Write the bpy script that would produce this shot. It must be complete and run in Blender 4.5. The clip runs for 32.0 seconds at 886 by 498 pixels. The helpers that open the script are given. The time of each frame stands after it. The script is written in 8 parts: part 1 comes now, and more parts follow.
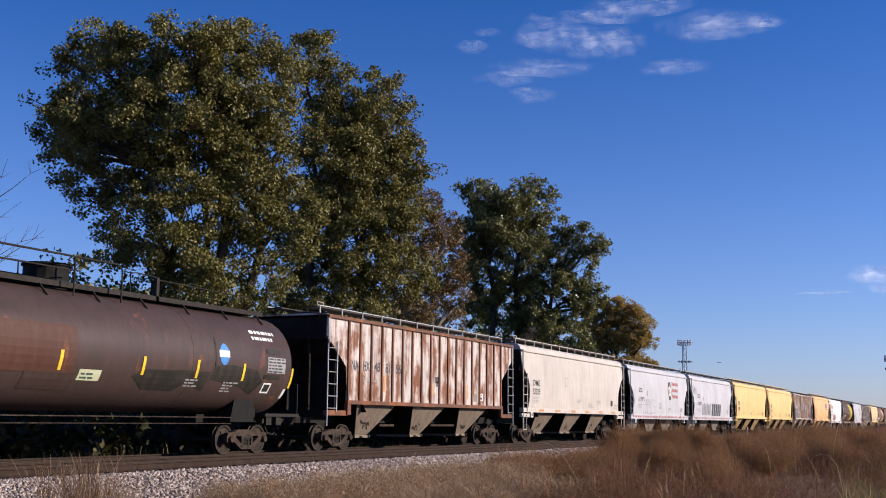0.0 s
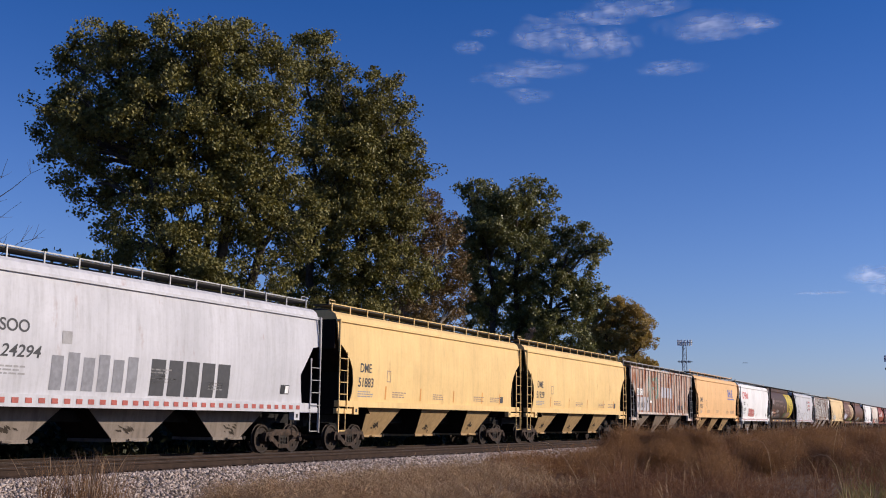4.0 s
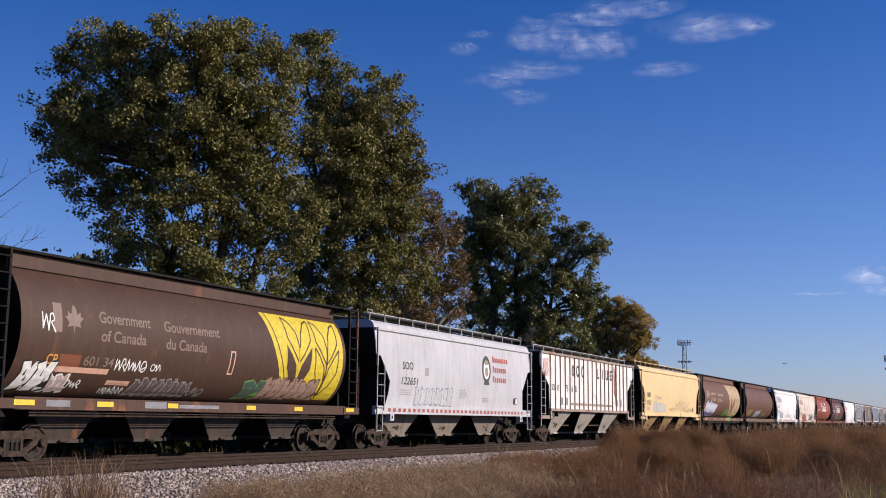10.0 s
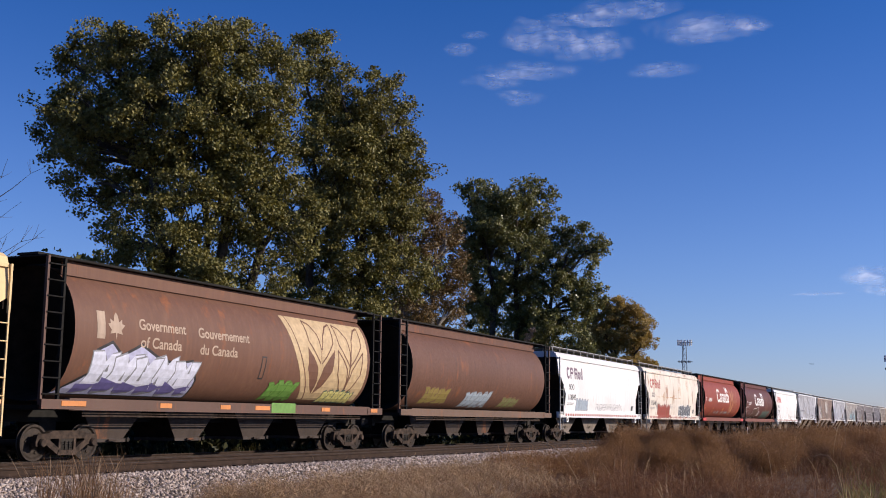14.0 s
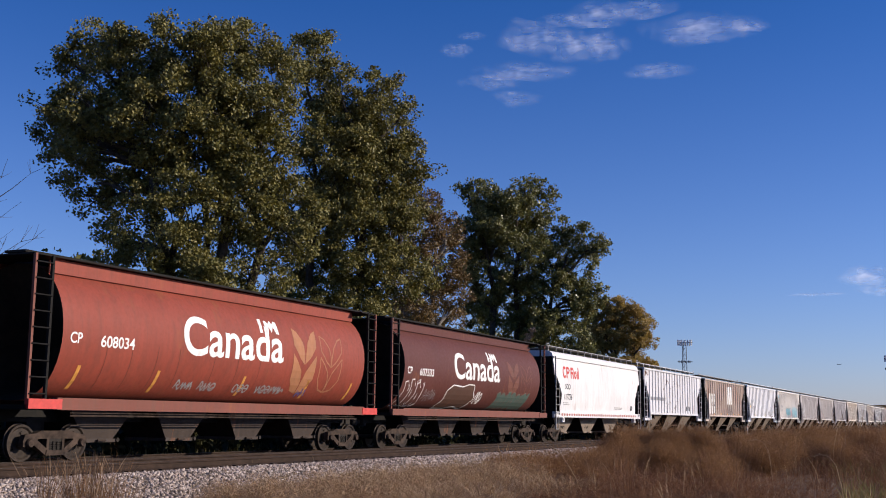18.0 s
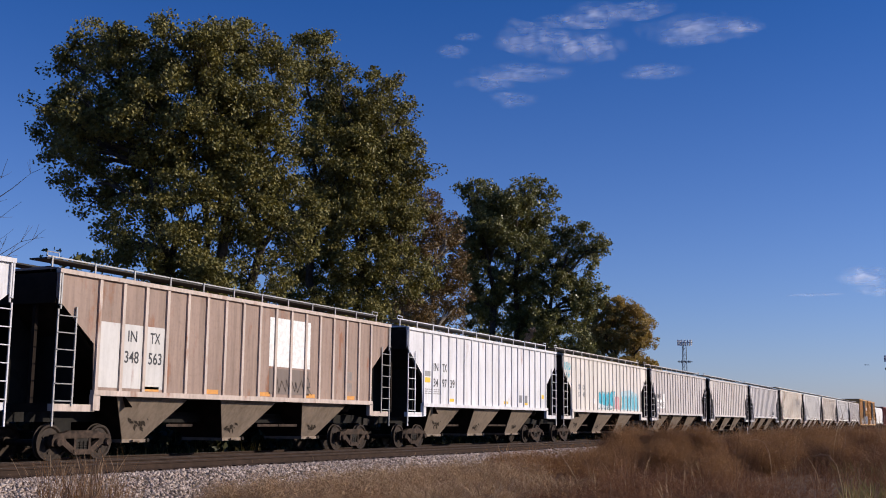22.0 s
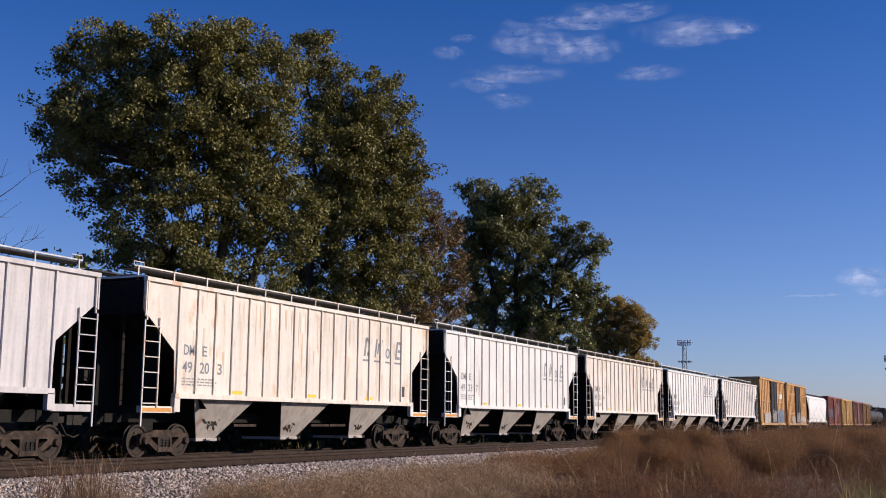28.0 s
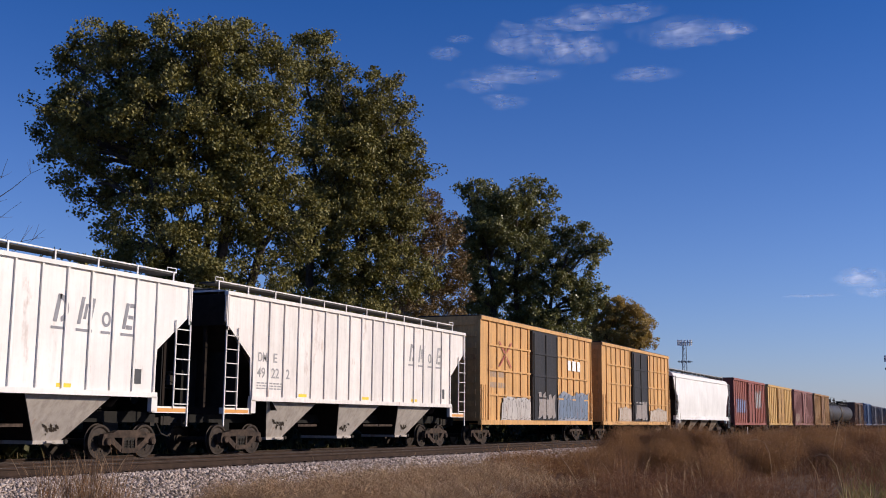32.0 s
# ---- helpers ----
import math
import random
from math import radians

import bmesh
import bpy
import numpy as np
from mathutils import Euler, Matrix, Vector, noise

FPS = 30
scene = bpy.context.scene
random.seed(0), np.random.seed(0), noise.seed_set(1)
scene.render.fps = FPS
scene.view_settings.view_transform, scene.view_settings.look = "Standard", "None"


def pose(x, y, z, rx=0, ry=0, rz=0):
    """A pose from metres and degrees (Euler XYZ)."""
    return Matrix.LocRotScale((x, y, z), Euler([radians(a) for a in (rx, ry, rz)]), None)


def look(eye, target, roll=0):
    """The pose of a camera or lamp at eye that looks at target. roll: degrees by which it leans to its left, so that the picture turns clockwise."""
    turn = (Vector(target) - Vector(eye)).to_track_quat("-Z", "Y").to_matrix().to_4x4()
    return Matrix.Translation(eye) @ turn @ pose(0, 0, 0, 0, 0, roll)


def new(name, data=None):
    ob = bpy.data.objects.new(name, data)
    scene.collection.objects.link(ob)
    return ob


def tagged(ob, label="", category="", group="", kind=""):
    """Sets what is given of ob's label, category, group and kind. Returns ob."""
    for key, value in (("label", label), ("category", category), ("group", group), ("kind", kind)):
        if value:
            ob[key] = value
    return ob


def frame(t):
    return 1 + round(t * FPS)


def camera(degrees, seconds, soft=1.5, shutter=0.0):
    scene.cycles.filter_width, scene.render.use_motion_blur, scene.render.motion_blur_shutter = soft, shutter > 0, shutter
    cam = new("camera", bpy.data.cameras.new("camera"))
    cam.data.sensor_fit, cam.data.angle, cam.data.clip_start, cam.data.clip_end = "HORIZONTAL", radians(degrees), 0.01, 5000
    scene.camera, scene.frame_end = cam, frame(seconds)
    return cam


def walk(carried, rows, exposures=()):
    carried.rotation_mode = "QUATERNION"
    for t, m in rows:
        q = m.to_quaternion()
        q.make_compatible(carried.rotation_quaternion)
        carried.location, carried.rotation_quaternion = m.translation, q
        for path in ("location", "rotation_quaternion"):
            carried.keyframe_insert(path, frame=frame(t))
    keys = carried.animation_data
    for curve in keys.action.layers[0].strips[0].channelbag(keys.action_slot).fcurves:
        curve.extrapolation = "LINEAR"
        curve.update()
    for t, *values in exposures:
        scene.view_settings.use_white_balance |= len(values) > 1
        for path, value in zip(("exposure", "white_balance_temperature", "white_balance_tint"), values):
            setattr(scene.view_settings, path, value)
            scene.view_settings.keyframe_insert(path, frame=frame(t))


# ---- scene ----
# The world: x runs along the railway (the train comes from +x), y across it, z = 0 at the top of the rails.
def travelled(t):
    """Metres the train has rolled after t seconds: 18.05 m/s at first, 18.30 m/s towards the end."""
    if t < 9:
        return 18.05 * t
    if t < 17:
        return 18.05 * t + 0.0156 * (t - 9) ** 2
    return 307.85 + 18.30 * (t - 17)


TRAIN_Y, NEAR_Y = 22.0, 17.1   # centre lines of the two tracks
GROUND_Z = -0.78
TRAIN_RAIL_Z = -0.15     # the far track lies a little lower than the near one

cam = camera(43.2, 32.0, soft=1.0)
EYE = (0.0, 0.0, 0.96)
YAW, PITCH = radians(64.61), radians(8.70)
AIM = (EYE[0] + math.sin(YAW) * math.cos(PITCH), EYE[1] + math.cos(YAW) * math.cos(PITCH), EYE[2] + math.sin(PITCH))
# the camera's own exposure drifts as pale and dark cars go by
walk(cam, [(0.0, look(EYE, AIM, 0.55)), (32.0, look(EYE, AIM, 0.55))],
     [(0.0, 0.28), (1.0, 0.20), (2.0, 0.29), (3.0, -0.02), (6.0, -0.02), (7.0, 0.02), (8.0, -0.04), (9.0, 0.0), (10.0, 0.09), (11.0, -0.03), (12.0, -0.05), (13.0, -0.05), (14.0, 0.16),
      (17.0, -0.05), (18.0, 0.11), (19.0, 0.31), (20.0, 0.10), (21.0, 0.04), (22.0, -0.04), (23.0, -0.05), (24.0, 0.03), (25.0, -0.05), (28.0, 0.02), (32.0, 0.0)])

# ---- light ----
SUN_DIR = Vector((0.36, -0.86, 0.36)).normalized()   # towards the sun
world = bpy.data.worlds.new("sky")
scene.world = world
world.use_nodes = True
wt = world.node_tree
sky = wt.nodes.new("ShaderNodeTexSky")
sky.sky_type = "NISHITA"
sky.sun_disc = False
sky.sun_elevation = math.asin(SUN_DIR.z)
sky.sun_rotation = math.atan2(SUN_DIR.x, SUN_DIR.y)
sky.altitude = 300
sky.air_density = 1.0
sky.dust_density = 0.4
sky.ozone_density = 5.0
deep = wt.nodes.new("ShaderNodeMix")
deep.data_type, deep.blend_type = "RGBA", "MULTIPLY"
deep.inputs[0].default_value = 1.0
where = wt.nodes.new("ShaderNodeTexCoord")
split = wt.nodes.new("ShaderNodeSeparateXYZ")
wt.links.new(where.outputs["Generated"], split.inputs[0])
rise = wt.nodes.new("ShaderNodeMapRange")       # haze thins from the horizon upwards
rise.interpolation_type = "SMOOTHSTEP"
rise.inputs[1].default_value, rise.inputs[2].default_value = -0.02, 0.48
wt.links.new(split.outputs[2], rise.inputs[0])
haze = wt.nodes.new("ShaderNodeMix")
haze.data_type = "RGBA"
haze.inputs[6].default_value = (1.80, 1.70, 2.30, 1)
haze.inputs[7].default_value = (0.29, 0.975, 1.90, 1)
wt.links.new(rise.outputs[0], haze.inputs[0])
wt.links.new(haze.outputs[2], deep.inputs[7])
wt.links.new(sky.outputs[0], deep.inputs[6])
wt.links.new(deep.outputs[2], wt.nodes["Background"].inputs["Color"])
wt.nodes["Background"].inputs["Strength"].default_value = 0.057
sun = new("sun", bpy.data.lights.new("sun", "SUN"))
sun.data.energy = 5.0
sun.data.angle = radians(0.55)
sun.data.color = (1.0, 0.875, 0.745)
sun.matrix_world = look((0, 0, 60), Vector((0, 0, 60)) - SUN_DIR)


# ---- mesh building ----
class Shape:
    """Vertices and faces of one part."""

    def __init__(self):
        self.v, self.f, self.smooth = [], [], False

    def add(self, verts, faces):
        n = len(self.v)
        self.v += [tuple(p) for p in verts]
        self.f += [tuple(n + i for i in f) for f in faces]
        return self

    def box(self, x0, x1, y0, y1, z0, z1):
        p = [(x, y, z) for z in (z0, z1) for y in (y0, y1) for x in (x0, x1)]
        return self.add(p, [(0, 2, 3, 1), (4, 5, 7, 6), (0, 1, 5, 4), (2, 6, 7, 3), (0, 4, 6, 2), (1, 3, 7, 5)])

    def prism(self, poly, y0, y1):
        """A polygon in x and z, pulled along y; counter-clockwise seen from -y."""
        n = len(poly)
        p = [(x, y0, z) for x, z in poly] + [(x, y1, z) for x, z in poly]
        return self.add(p, [tuple(range(n)), tuple(range(2 * n - 1, n - 1, -1))]
                        + [(i, n + i, n + (i + 1) % n, (i + 1) % n) for i in range(n)])

    def rod(self, a, b, r, r2=None, n=6):
        """A round bar from a to b."""
        a, b = Vector(a), Vector(b)
        d = (b - a).normalized()
        u = d.orthogonal().normalized()
        w = d.cross(u)
        r2 = r if r2 is None else r2
        p = []
        for c, q in ((a, r), (b, r2)):
            p += [c + (u * math.cos(k * math.tau / n) + w * math.sin(k * math.tau / n)) * q for k in range(n)]
        return self.add(p, [tuple(range(n - 1, -1, -1)), tuple(range(n, 2 * n))]
                        + [(i, (i + 1) % n, n + (i + 1) % n, n + i) for i in range(n)])

    def path(self, pts, r, n=6):
        for a, b in zip(pts, pts[1:]):
            self.rod(a, b, r, n=n)
        return self

    def lathe(self, profile, centre, n=24):
        """A profile of (radius, along) turned round the y axis."""
        cx, cy, cz = centre
        p = [(cx + r * math.cos(k * math.tau / n), cy + a, cz + r * math.sin(k * math.tau / n)) for r, a in profile for k in range(n)]
        m = len(profile)
        f = [(j * n + k, j * n + (k + 1) % n, (j + 1) * n + (k + 1) % n, (j + 1) * n + k) for j in range(m - 1) for k in range(n)]
        return self.add(p, f)

    def mesh(self, name):
        me = bpy.data.meshes.new(name)
        me.from_pydata(self.v, [], self.f)
        if self.smooth:
            me.shade_smooth()
        me.validate()
        me.update()
        return me


def part(name, shape, material, parent, label="", loc=(0, 0, 0)):
    """One mesh object under a thing or a part; shape is a Shape or a mesh to share."""
    me = shape.mesh(name) if isinstance(shape, Shape) else shape
    if material is not None and not me.materials:
        me.materials.append(material)
    ob = new(name, me)
    ob.parent = parent
    ob.location = loc
    if label:
        tagged(ob, label)
    return ob


def arrays(name, verts, faces, material):
    """A mesh from numpy arrays of vertices and of equal-sized faces."""
    me = bpy.data.meshes.new(name)
    n, k = faces.shape
    me.vertices.add(len(verts))
    me.vertices.foreach_set("co", np.ascontiguousarray(verts, np.float32).ravel())
    me.loops.add(n * k)
    me.loops.foreach_set("vertex_index", np.ascontiguousarray(faces, np.int32).ravel())
    me.polygons.add(n)
    me.polygons.foreach_set("loop_start", np.arange(0, n * k, k, dtype=np.int32))
    me.materials.append(material)
    me.update(calc_edges=True)
    me.validate()
    return me


# ---- materials ----
def nodes_of(name):
    m = bpy.data.materials.new(name)
    m.use_nodes = True
    t = m.node_tree
    return m, t, t.nodes["Principled BSDF"]


def node(t, kind, **inputs):
    n = t.nodes.new(kind)
    for k, val in inputs.items():
        key = k.replace("_", " ")
        if hasattr(val, "is_output"):
            t.links.new(val, n.inputs[key])
        else:
            n.inputs[key].default_value = val
    return n


def mix(t, fac, a, b, mode="MIX"):
    n = t.nodes.new("ShaderNodeMix")
    n.data_type, n.blend_type = "RGBA", mode
    for sock, val in ((n.inputs[0], fac), (n.inputs[6], a), (n.inputs[7], b)):
        if hasattr(val, "is_output"):
            t.links.new(val, sock)
        else:
            sock.default_value = val if isinstance(val, (int, float)) else (*val[:3], 1)
    return n.outputs[2]


def ramp(t, fac, lo, hi, a=0.0, b=1.0):
    n = t.nodes.new("ShaderNodeMapRange")
    n.inputs[1].default_value, n.inputs[2].default_value = lo, hi
    n.inputs[3].default_value, n.inputs[4].default_value = a, b
    n.clamp = True
    t.links.new(fac, n.inputs[0])
    return n.outputs[0]


def times(t, a, b):
    n = t.nodes.new("ShaderNodeMath")
    n.operation = "MULTIPLY"
    for i, val in enumerate((a, b)):
        if hasattr(val, "is_output"):
            t.links.new(val, n.inputs[i])
        else:
            n.inputs[i].default_value = val
    return n.outputs[0]


def coords(t, scale=(1, 1, 1), shift=True):
    """Object coordinates, shifted at random from object to object."""
    c = t.nodes.new("ShaderNodeTexCoord")
    src = c.outputs["Object"]
    if shift:
        info = t.nodes.new("ShaderNodeObjectInfo")
        add = t.nodes.new("ShaderNodeVectorMath")
        add.operation = "MULTIPLY_ADD"
        add.inputs[1].default_value = (1, 1, 1)
        t.links.new(src, add.inputs[0])
        comb = t.nodes.new("ShaderNodeCombineXYZ")
        t.links.new(times(t, info.outputs["Random"], 57.0), comb.inputs[0])
        t.links.new(times(t, info.outputs["Random"], 31.0), comb.inputs[1])
        t.links.new(comb.outputs[0], add.inputs[2])
        src = add.outputs[0]
    m = t.nodes.new("ShaderNodeMapping")
    m.inputs["Scale"].default_value = scale
    t.links.new(src, m.inputs["Vector"])
    return m.outputs[0]


def noise_tex(t, vec, scale, detail=4.0, rough=0.55):
    n = t.nodes.new("ShaderNodeTexNoise")
    n.inputs["Scale"].default_value, n.inputs["Detail"].default_value, n.inputs["Roughness"].default_value = scale, detail, rough
    t.links.new(vec, n.inputs["Vector"])
    return n.outputs["Fac"]


def bump(t, bsdf, height, strength, dist):
    b = t.nodes.new("ShaderNodeBump")
    b.inputs["Strength"].default_value, b.inputs["Distance"].default_value = strength, dist
    t.links.new(height, b.inputs["Height"])
    t.links.new(b.outputs[0], bsdf.inputs["Normal"])


def paint(name, color, rust=0.2, dirt=0.35, rust_color=(0.17, 0.062, 0.026), dirt_color=(0.10, 0.075, 0.055), rough=0.55):
    """Weathered enamel on steel: grime in vertical runs, and rust that breaks through in patches."""
    m, t, b = nodes_of(name)
    vec = coords(t)
    runs = noise_tex(t, coords(t, (1.0, 1.0, 0.07)), 5.0, 5.0, 0.65)
    patch = noise_tex(t, vec, 0.55, 5.0, 0.6)
    fine = noise_tex(t, vec, 9.0, 6.0, 0.7)
    col = mix(t, ramp(t, patch, 0.3, 0.7), tuple(c * 0.88 for c in color), tuple(min(c * 1.06, 0.9) for c in color))
    bands = noise_tex(t, coords(t, (1.0, 1.0, 0.045)), 1.5, 4.0, 0.6)
    col = mix(t, ramp(t, bands, 0.50, 0.72, 0.0, 0.12 + 0.35 * dirt), col, tuple(0.62 * c + 0.1 * d for c, d in zip(color, dirt_color)))
    col = mix(t, times(t, ramp(t, runs, 0.42, 0.75), dirt), col, dirt_color)
    splash = times(t, noise_tex(t, vec, 1.7, 6.0, 0.7), runs)
    col = mix(t, ramp(t, splash, 0.30, 0.42, 0.0, 0.15 + 0.5 * dirt), col, tuple(0.5 * c + 0.5 * d for c, d in zip(color, dirt_color)))
    col = mix(t, times(t, ramp(t, fine, 0.5, 0.8), dirt * 0.6), col, dirt_color)
    if rust:
        lump = noise_tex(t, coords(t, (1.0, 1.0, 0.7)), 1.0, 6.0, 0.66)
        runs2 = noise_tex(t, coords(t, (1.0, 1.0, 0.16)), 2.6, 5.0, 0.62)
        joint = times(t, lump, runs2)
        hi = 0.395 - 0.24 * rust
        col = mix(t, times(t, ramp(t, joint, hi - 0.03, hi + 0.07), min(1.0, 0.45 + rust)), col, mix(t, ramp(t, fine, 0.35, 0.65), rust_color, tuple(c * 1.9 for c in rust_color)))
    t.links.new(col, b.inputs["Base Color"])
    t.links.new(ramp(t, fine, 0.3, 0.7, rough - 0.08, rough + 0.15), b.inputs["Roughness"])
    b.inputs["Specular IOR Level"].default_value = 0.22
    bump(t, b, fine, 0.12, 0.01)
    return m


def rough_stuff(name, a, b2, scale, rough=0.9, relief=0.3, dist=0.02, metal=0.0, detail=6.0):
    """Two colours mingled at two scales."""
    m, t, b = nodes_of(name)
    vec = coords(t)
    big = noise_tex(t, vec, scale * 0.17, 4.0)
    fine = noise_tex(t, vec, scale, detail, 0.65)
    col = mix(t, ramp(t, fine, 0.32, 0.68), a, b2)
    col = mix(t, ramp(t, big, 0.35, 0.7, 0.0, 0.45), col, tuple((p + q) * 0.32 for p, q in zip(a, b2)))
    t.links.new(col, b.inputs["Base Color"])
    b.inputs["Roughness"].default_value, b.inputs["Metallic"].default_value = rough, metal
    b.inputs["Specular IOR Level"].default_value = 0.2
    bump(t, b, fine, relief, dist)
    return m


def island_mat(name, colors, rough=0.8, through_light=0.0, obj=False):
    """Each loose piece of the mesh takes a colour of its own from a row of colours."""
    m, t, b = nodes_of(name)
    if obj:
        g = t.nodes.new("ShaderNodeObjectInfo").outputs["Random"]
    else:
        g = t.nodes.new("ShaderNodeNewGeometry").outputs["Random Per Island"]
    r = t.nodes.new("ShaderNodeValToRGB")
    while len(r.color_ramp.elements) < len(colors):
        r.color_ramp.elements.new(0.5)
    for i, c in enumerate(colors):
        r.color_ramp.elements[i].position = i / (len(colors) - 1)
        r.color_ramp.elements[i].color = (*c, 1)
    t.links.new(g, r.inputs[0])
    big = noise_tex(t, coords(t, shift=False), 0.35, 3.0)
    col = mix(t, ramp(t, big, 0.35, 0.65, 0.0, 0.35), r.outputs[0], tuple(sum(c[i] for c in colors) / len(colors) * 0.7 for i in range(3)))
    t.links.new(col, b.inputs["Base Color"])
    b.inputs["Roughness"].default_value = rough
    if through_light:
        tr = t.nodes.new("ShaderNodeBsdfTranslucent")
        t.links.new(col, tr.inputs["Color"])
        ms = t.nodes.new("ShaderNodeMixShader")
        ms.inputs[0].default_value = through_light
        t.links.new(b.outputs[0], ms.inputs[1])
        t.links.new(tr.outputs[0], ms.inputs[2])
        t.links.new(ms.outputs[0], t.nodes["Material Output"].inputs["Surface"])
    return m


def plain(name, color, rough=0.6, metal=0.0):
    m, t, b = nodes_of(name)
    fine = noise_tex(t, coords(t), 6.0, 5.0)
    col = mix(t, ramp(t, fine, 0.35, 0.7), tuple(c * 0.8 for c in color), tuple(min(0.95, c * 1.1) for c in color))
    t.links.new(col, b.inputs["Base Color"])
    b.inputs["Roughness"].default_value, b.inputs["Metallic"].default_value = rough, metal
    return m


STEEL = rough_stuff("dark_cast_steel", (0.014, 0.012, 0.010), (0.042, 0.034, 0.028), 9.0, 0.75, 0.2)
TRUCK = rough_stuff("dusty_truck_steel", (0.010, 0.0075, 0.006), (0.092, 0.062, 0.046), 5.0, 0.85, 0.4)
WHEEL = rough_stuff("wheel_steel", (0.018, 0.014, 0.012), (0.060, 0.044, 0.034), 6.0, 0.6, 0.1, 0.01, 0.3)
TREAD = rough_stuff("polished_tread", (0.30, 0.29, 0.28), (0.42, 0.40, 0.38), 9.0, 0.35, 0.05, 0.01, 0.8)
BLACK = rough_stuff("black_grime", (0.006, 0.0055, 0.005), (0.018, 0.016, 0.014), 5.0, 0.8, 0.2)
RAIL = rough_stuff("rusty_rail", (0.022, 0.013, 0.0085), (0.052, 0.030, 0.020), 5.0, 0.8, 0.2)
RAILTOP = rough_stuff("worn_rail_head", (0.06, 0.050, 0.042), (0.12, 0.10, 0.085), 6.0, 0.55, 0.05, 0.01, 0.3)
TIE = rough_stuff("creosoted_wood", (0.05, 0.033, 0.024), (0.12, 0.085, 0.065), 8.0, 0.9, 0.4)
DIRT = rough_stuff("dry_soil", (0.11, 0.075, 0.048), (0.22, 0.155, 0.10), 1.4, 0.95, 0.4, 0.05)
BALLAST_BED = rough_stuff("crushed_stone_bed", (0.055, 0.044, 0.037), (0.22, 0.18, 0.155), 14.0, 0.95, 0.8, 0.04)
STONE = island_mat("crushed_stone", [(0.085, 0.063, 0.052), (0.26, 0.204, 0.172), (0.46, 0.372, 0.318), (0.62, 0.52, 0.455), (0.34, 0.245, 0.195)], 0.9)
DARK_BED = rough_stuff("dark_brown_ballast", (0.011, 0.0075, 0.0055), (0.040, 0.027, 0.020), 13.0, 0.95, 0.8, 0.04)
# near-black colour painted in for the shade on car ends and bay slopes
SHADE_DARK = rough_stuff("shade_dark_steel", (0.009, 0.0065, 0.005), (0.028, 0.019, 0.014), 3.0, 0.95, 0.1)
STENCIL_GREASE = rough_stuff("dried_grease", (0.025, 0.019, 0.014), (0.065, 0.05, 0.038), 9.0, 0.8, 0.1)
BARK = rough_stuff("grey_bark", (0.035, 0.028, 0.022), (0.105, 0.088, 0.070), 6.0, 0.95, 0.6, 0.03)
PALE_BARK = rough_stuff("pale_bark", (0.16, 0.14, 0.115), (0.34, 0.30, 0.25), 6.0, 0.95, 0.5, 0.03)
LEAF_OLIVE = island_mat("olive_leaves", [(0.078, 0.076, 0.018), (0.150, 0.140, 0.030), (0.215, 0.188, 0.042), (0.240, 0.195, 0.046), (0.112, 0.106, 0.024)], 0.62, 0.2)
LEAF_BROWN = island_mat("browning_leaves", [(0.095, 0.068, 0.022), (0.18, 0.118, 0.040), (0.23, 0.145, 0.048), (0.24, 0.138, 0.050), (0.12, 0.085, 0.029)], 0.45, 0.2)
LEAF_GREEN = island_mat("green_leaves", [(0.085, 0.092, 0.026), (0.155, 0.155, 0.042), (0.24, 0.215, 0.062), (0.120, 0.122, 0.034)], 0.42, 0.2)
LEAF_GOLD = island_mat("golden_leaves", [(0.30, 0.225, 0.060), (0.45, 0.315, 0.085), (0.48, 0.305, 0.090), (0.28, 0.230, 0.066)], 0.6, 0.45)
LEAF_SHRUB = island_mat("shrub_leaves", [(0.020, 0.026, 0.007), (0.042, 0.048, 0.012), (0.08, 0.072, 0.020), (0.03, 0.034, 0.009)], 0.6, 0.15)
def grass_mat(name, dark, light, spread=0.25, scale=0.7, through_light=0.3):
    """Dry grass whose colour drifts from clump to clump, and a little from blade to blade."""
    m, t, b = nodes_of(name)
    clump = noise_tex(t, coords(t, (1, 1, 0.6), shift=False), scale, 3.0, 0.6)
    col = mix(t, ramp(t, clump, 0.33, 0.66), dark, light)
    isle = t.nodes.new("ShaderNodeNewGeometry").outputs["Random Per Island"]
    col = mix(t, ramp(t, isle, 0.0, 0.5, spread * 2, 0.0), col, tuple(c * 0.35 for c in dark))
    col = mix(t, ramp(t, isle, 0.6, 1.0, 0.0, spread * 1.6), col, tuple(min(c * 1.9, 0.7) for c in light))
    t.links.new(col, b.inputs["Base Color"])
    b.inputs["Roughness"].default_value = 0.8
    tr = t.nodes.new("ShaderNodeBsdfTranslucent")
    t.links.new(col, tr.inputs["Color"])
    ms = t.nodes.new("ShaderNodeMixShader")
    ms.inputs[0].default_value = through_light
    t.links.new(b.outputs[0], ms.inputs[1])
    t.links.new(tr.outputs[0], ms.inputs[2])
    t.links.new(ms.outputs[0], t.nodes["Material Output"].inputs["Surface"])
    return m


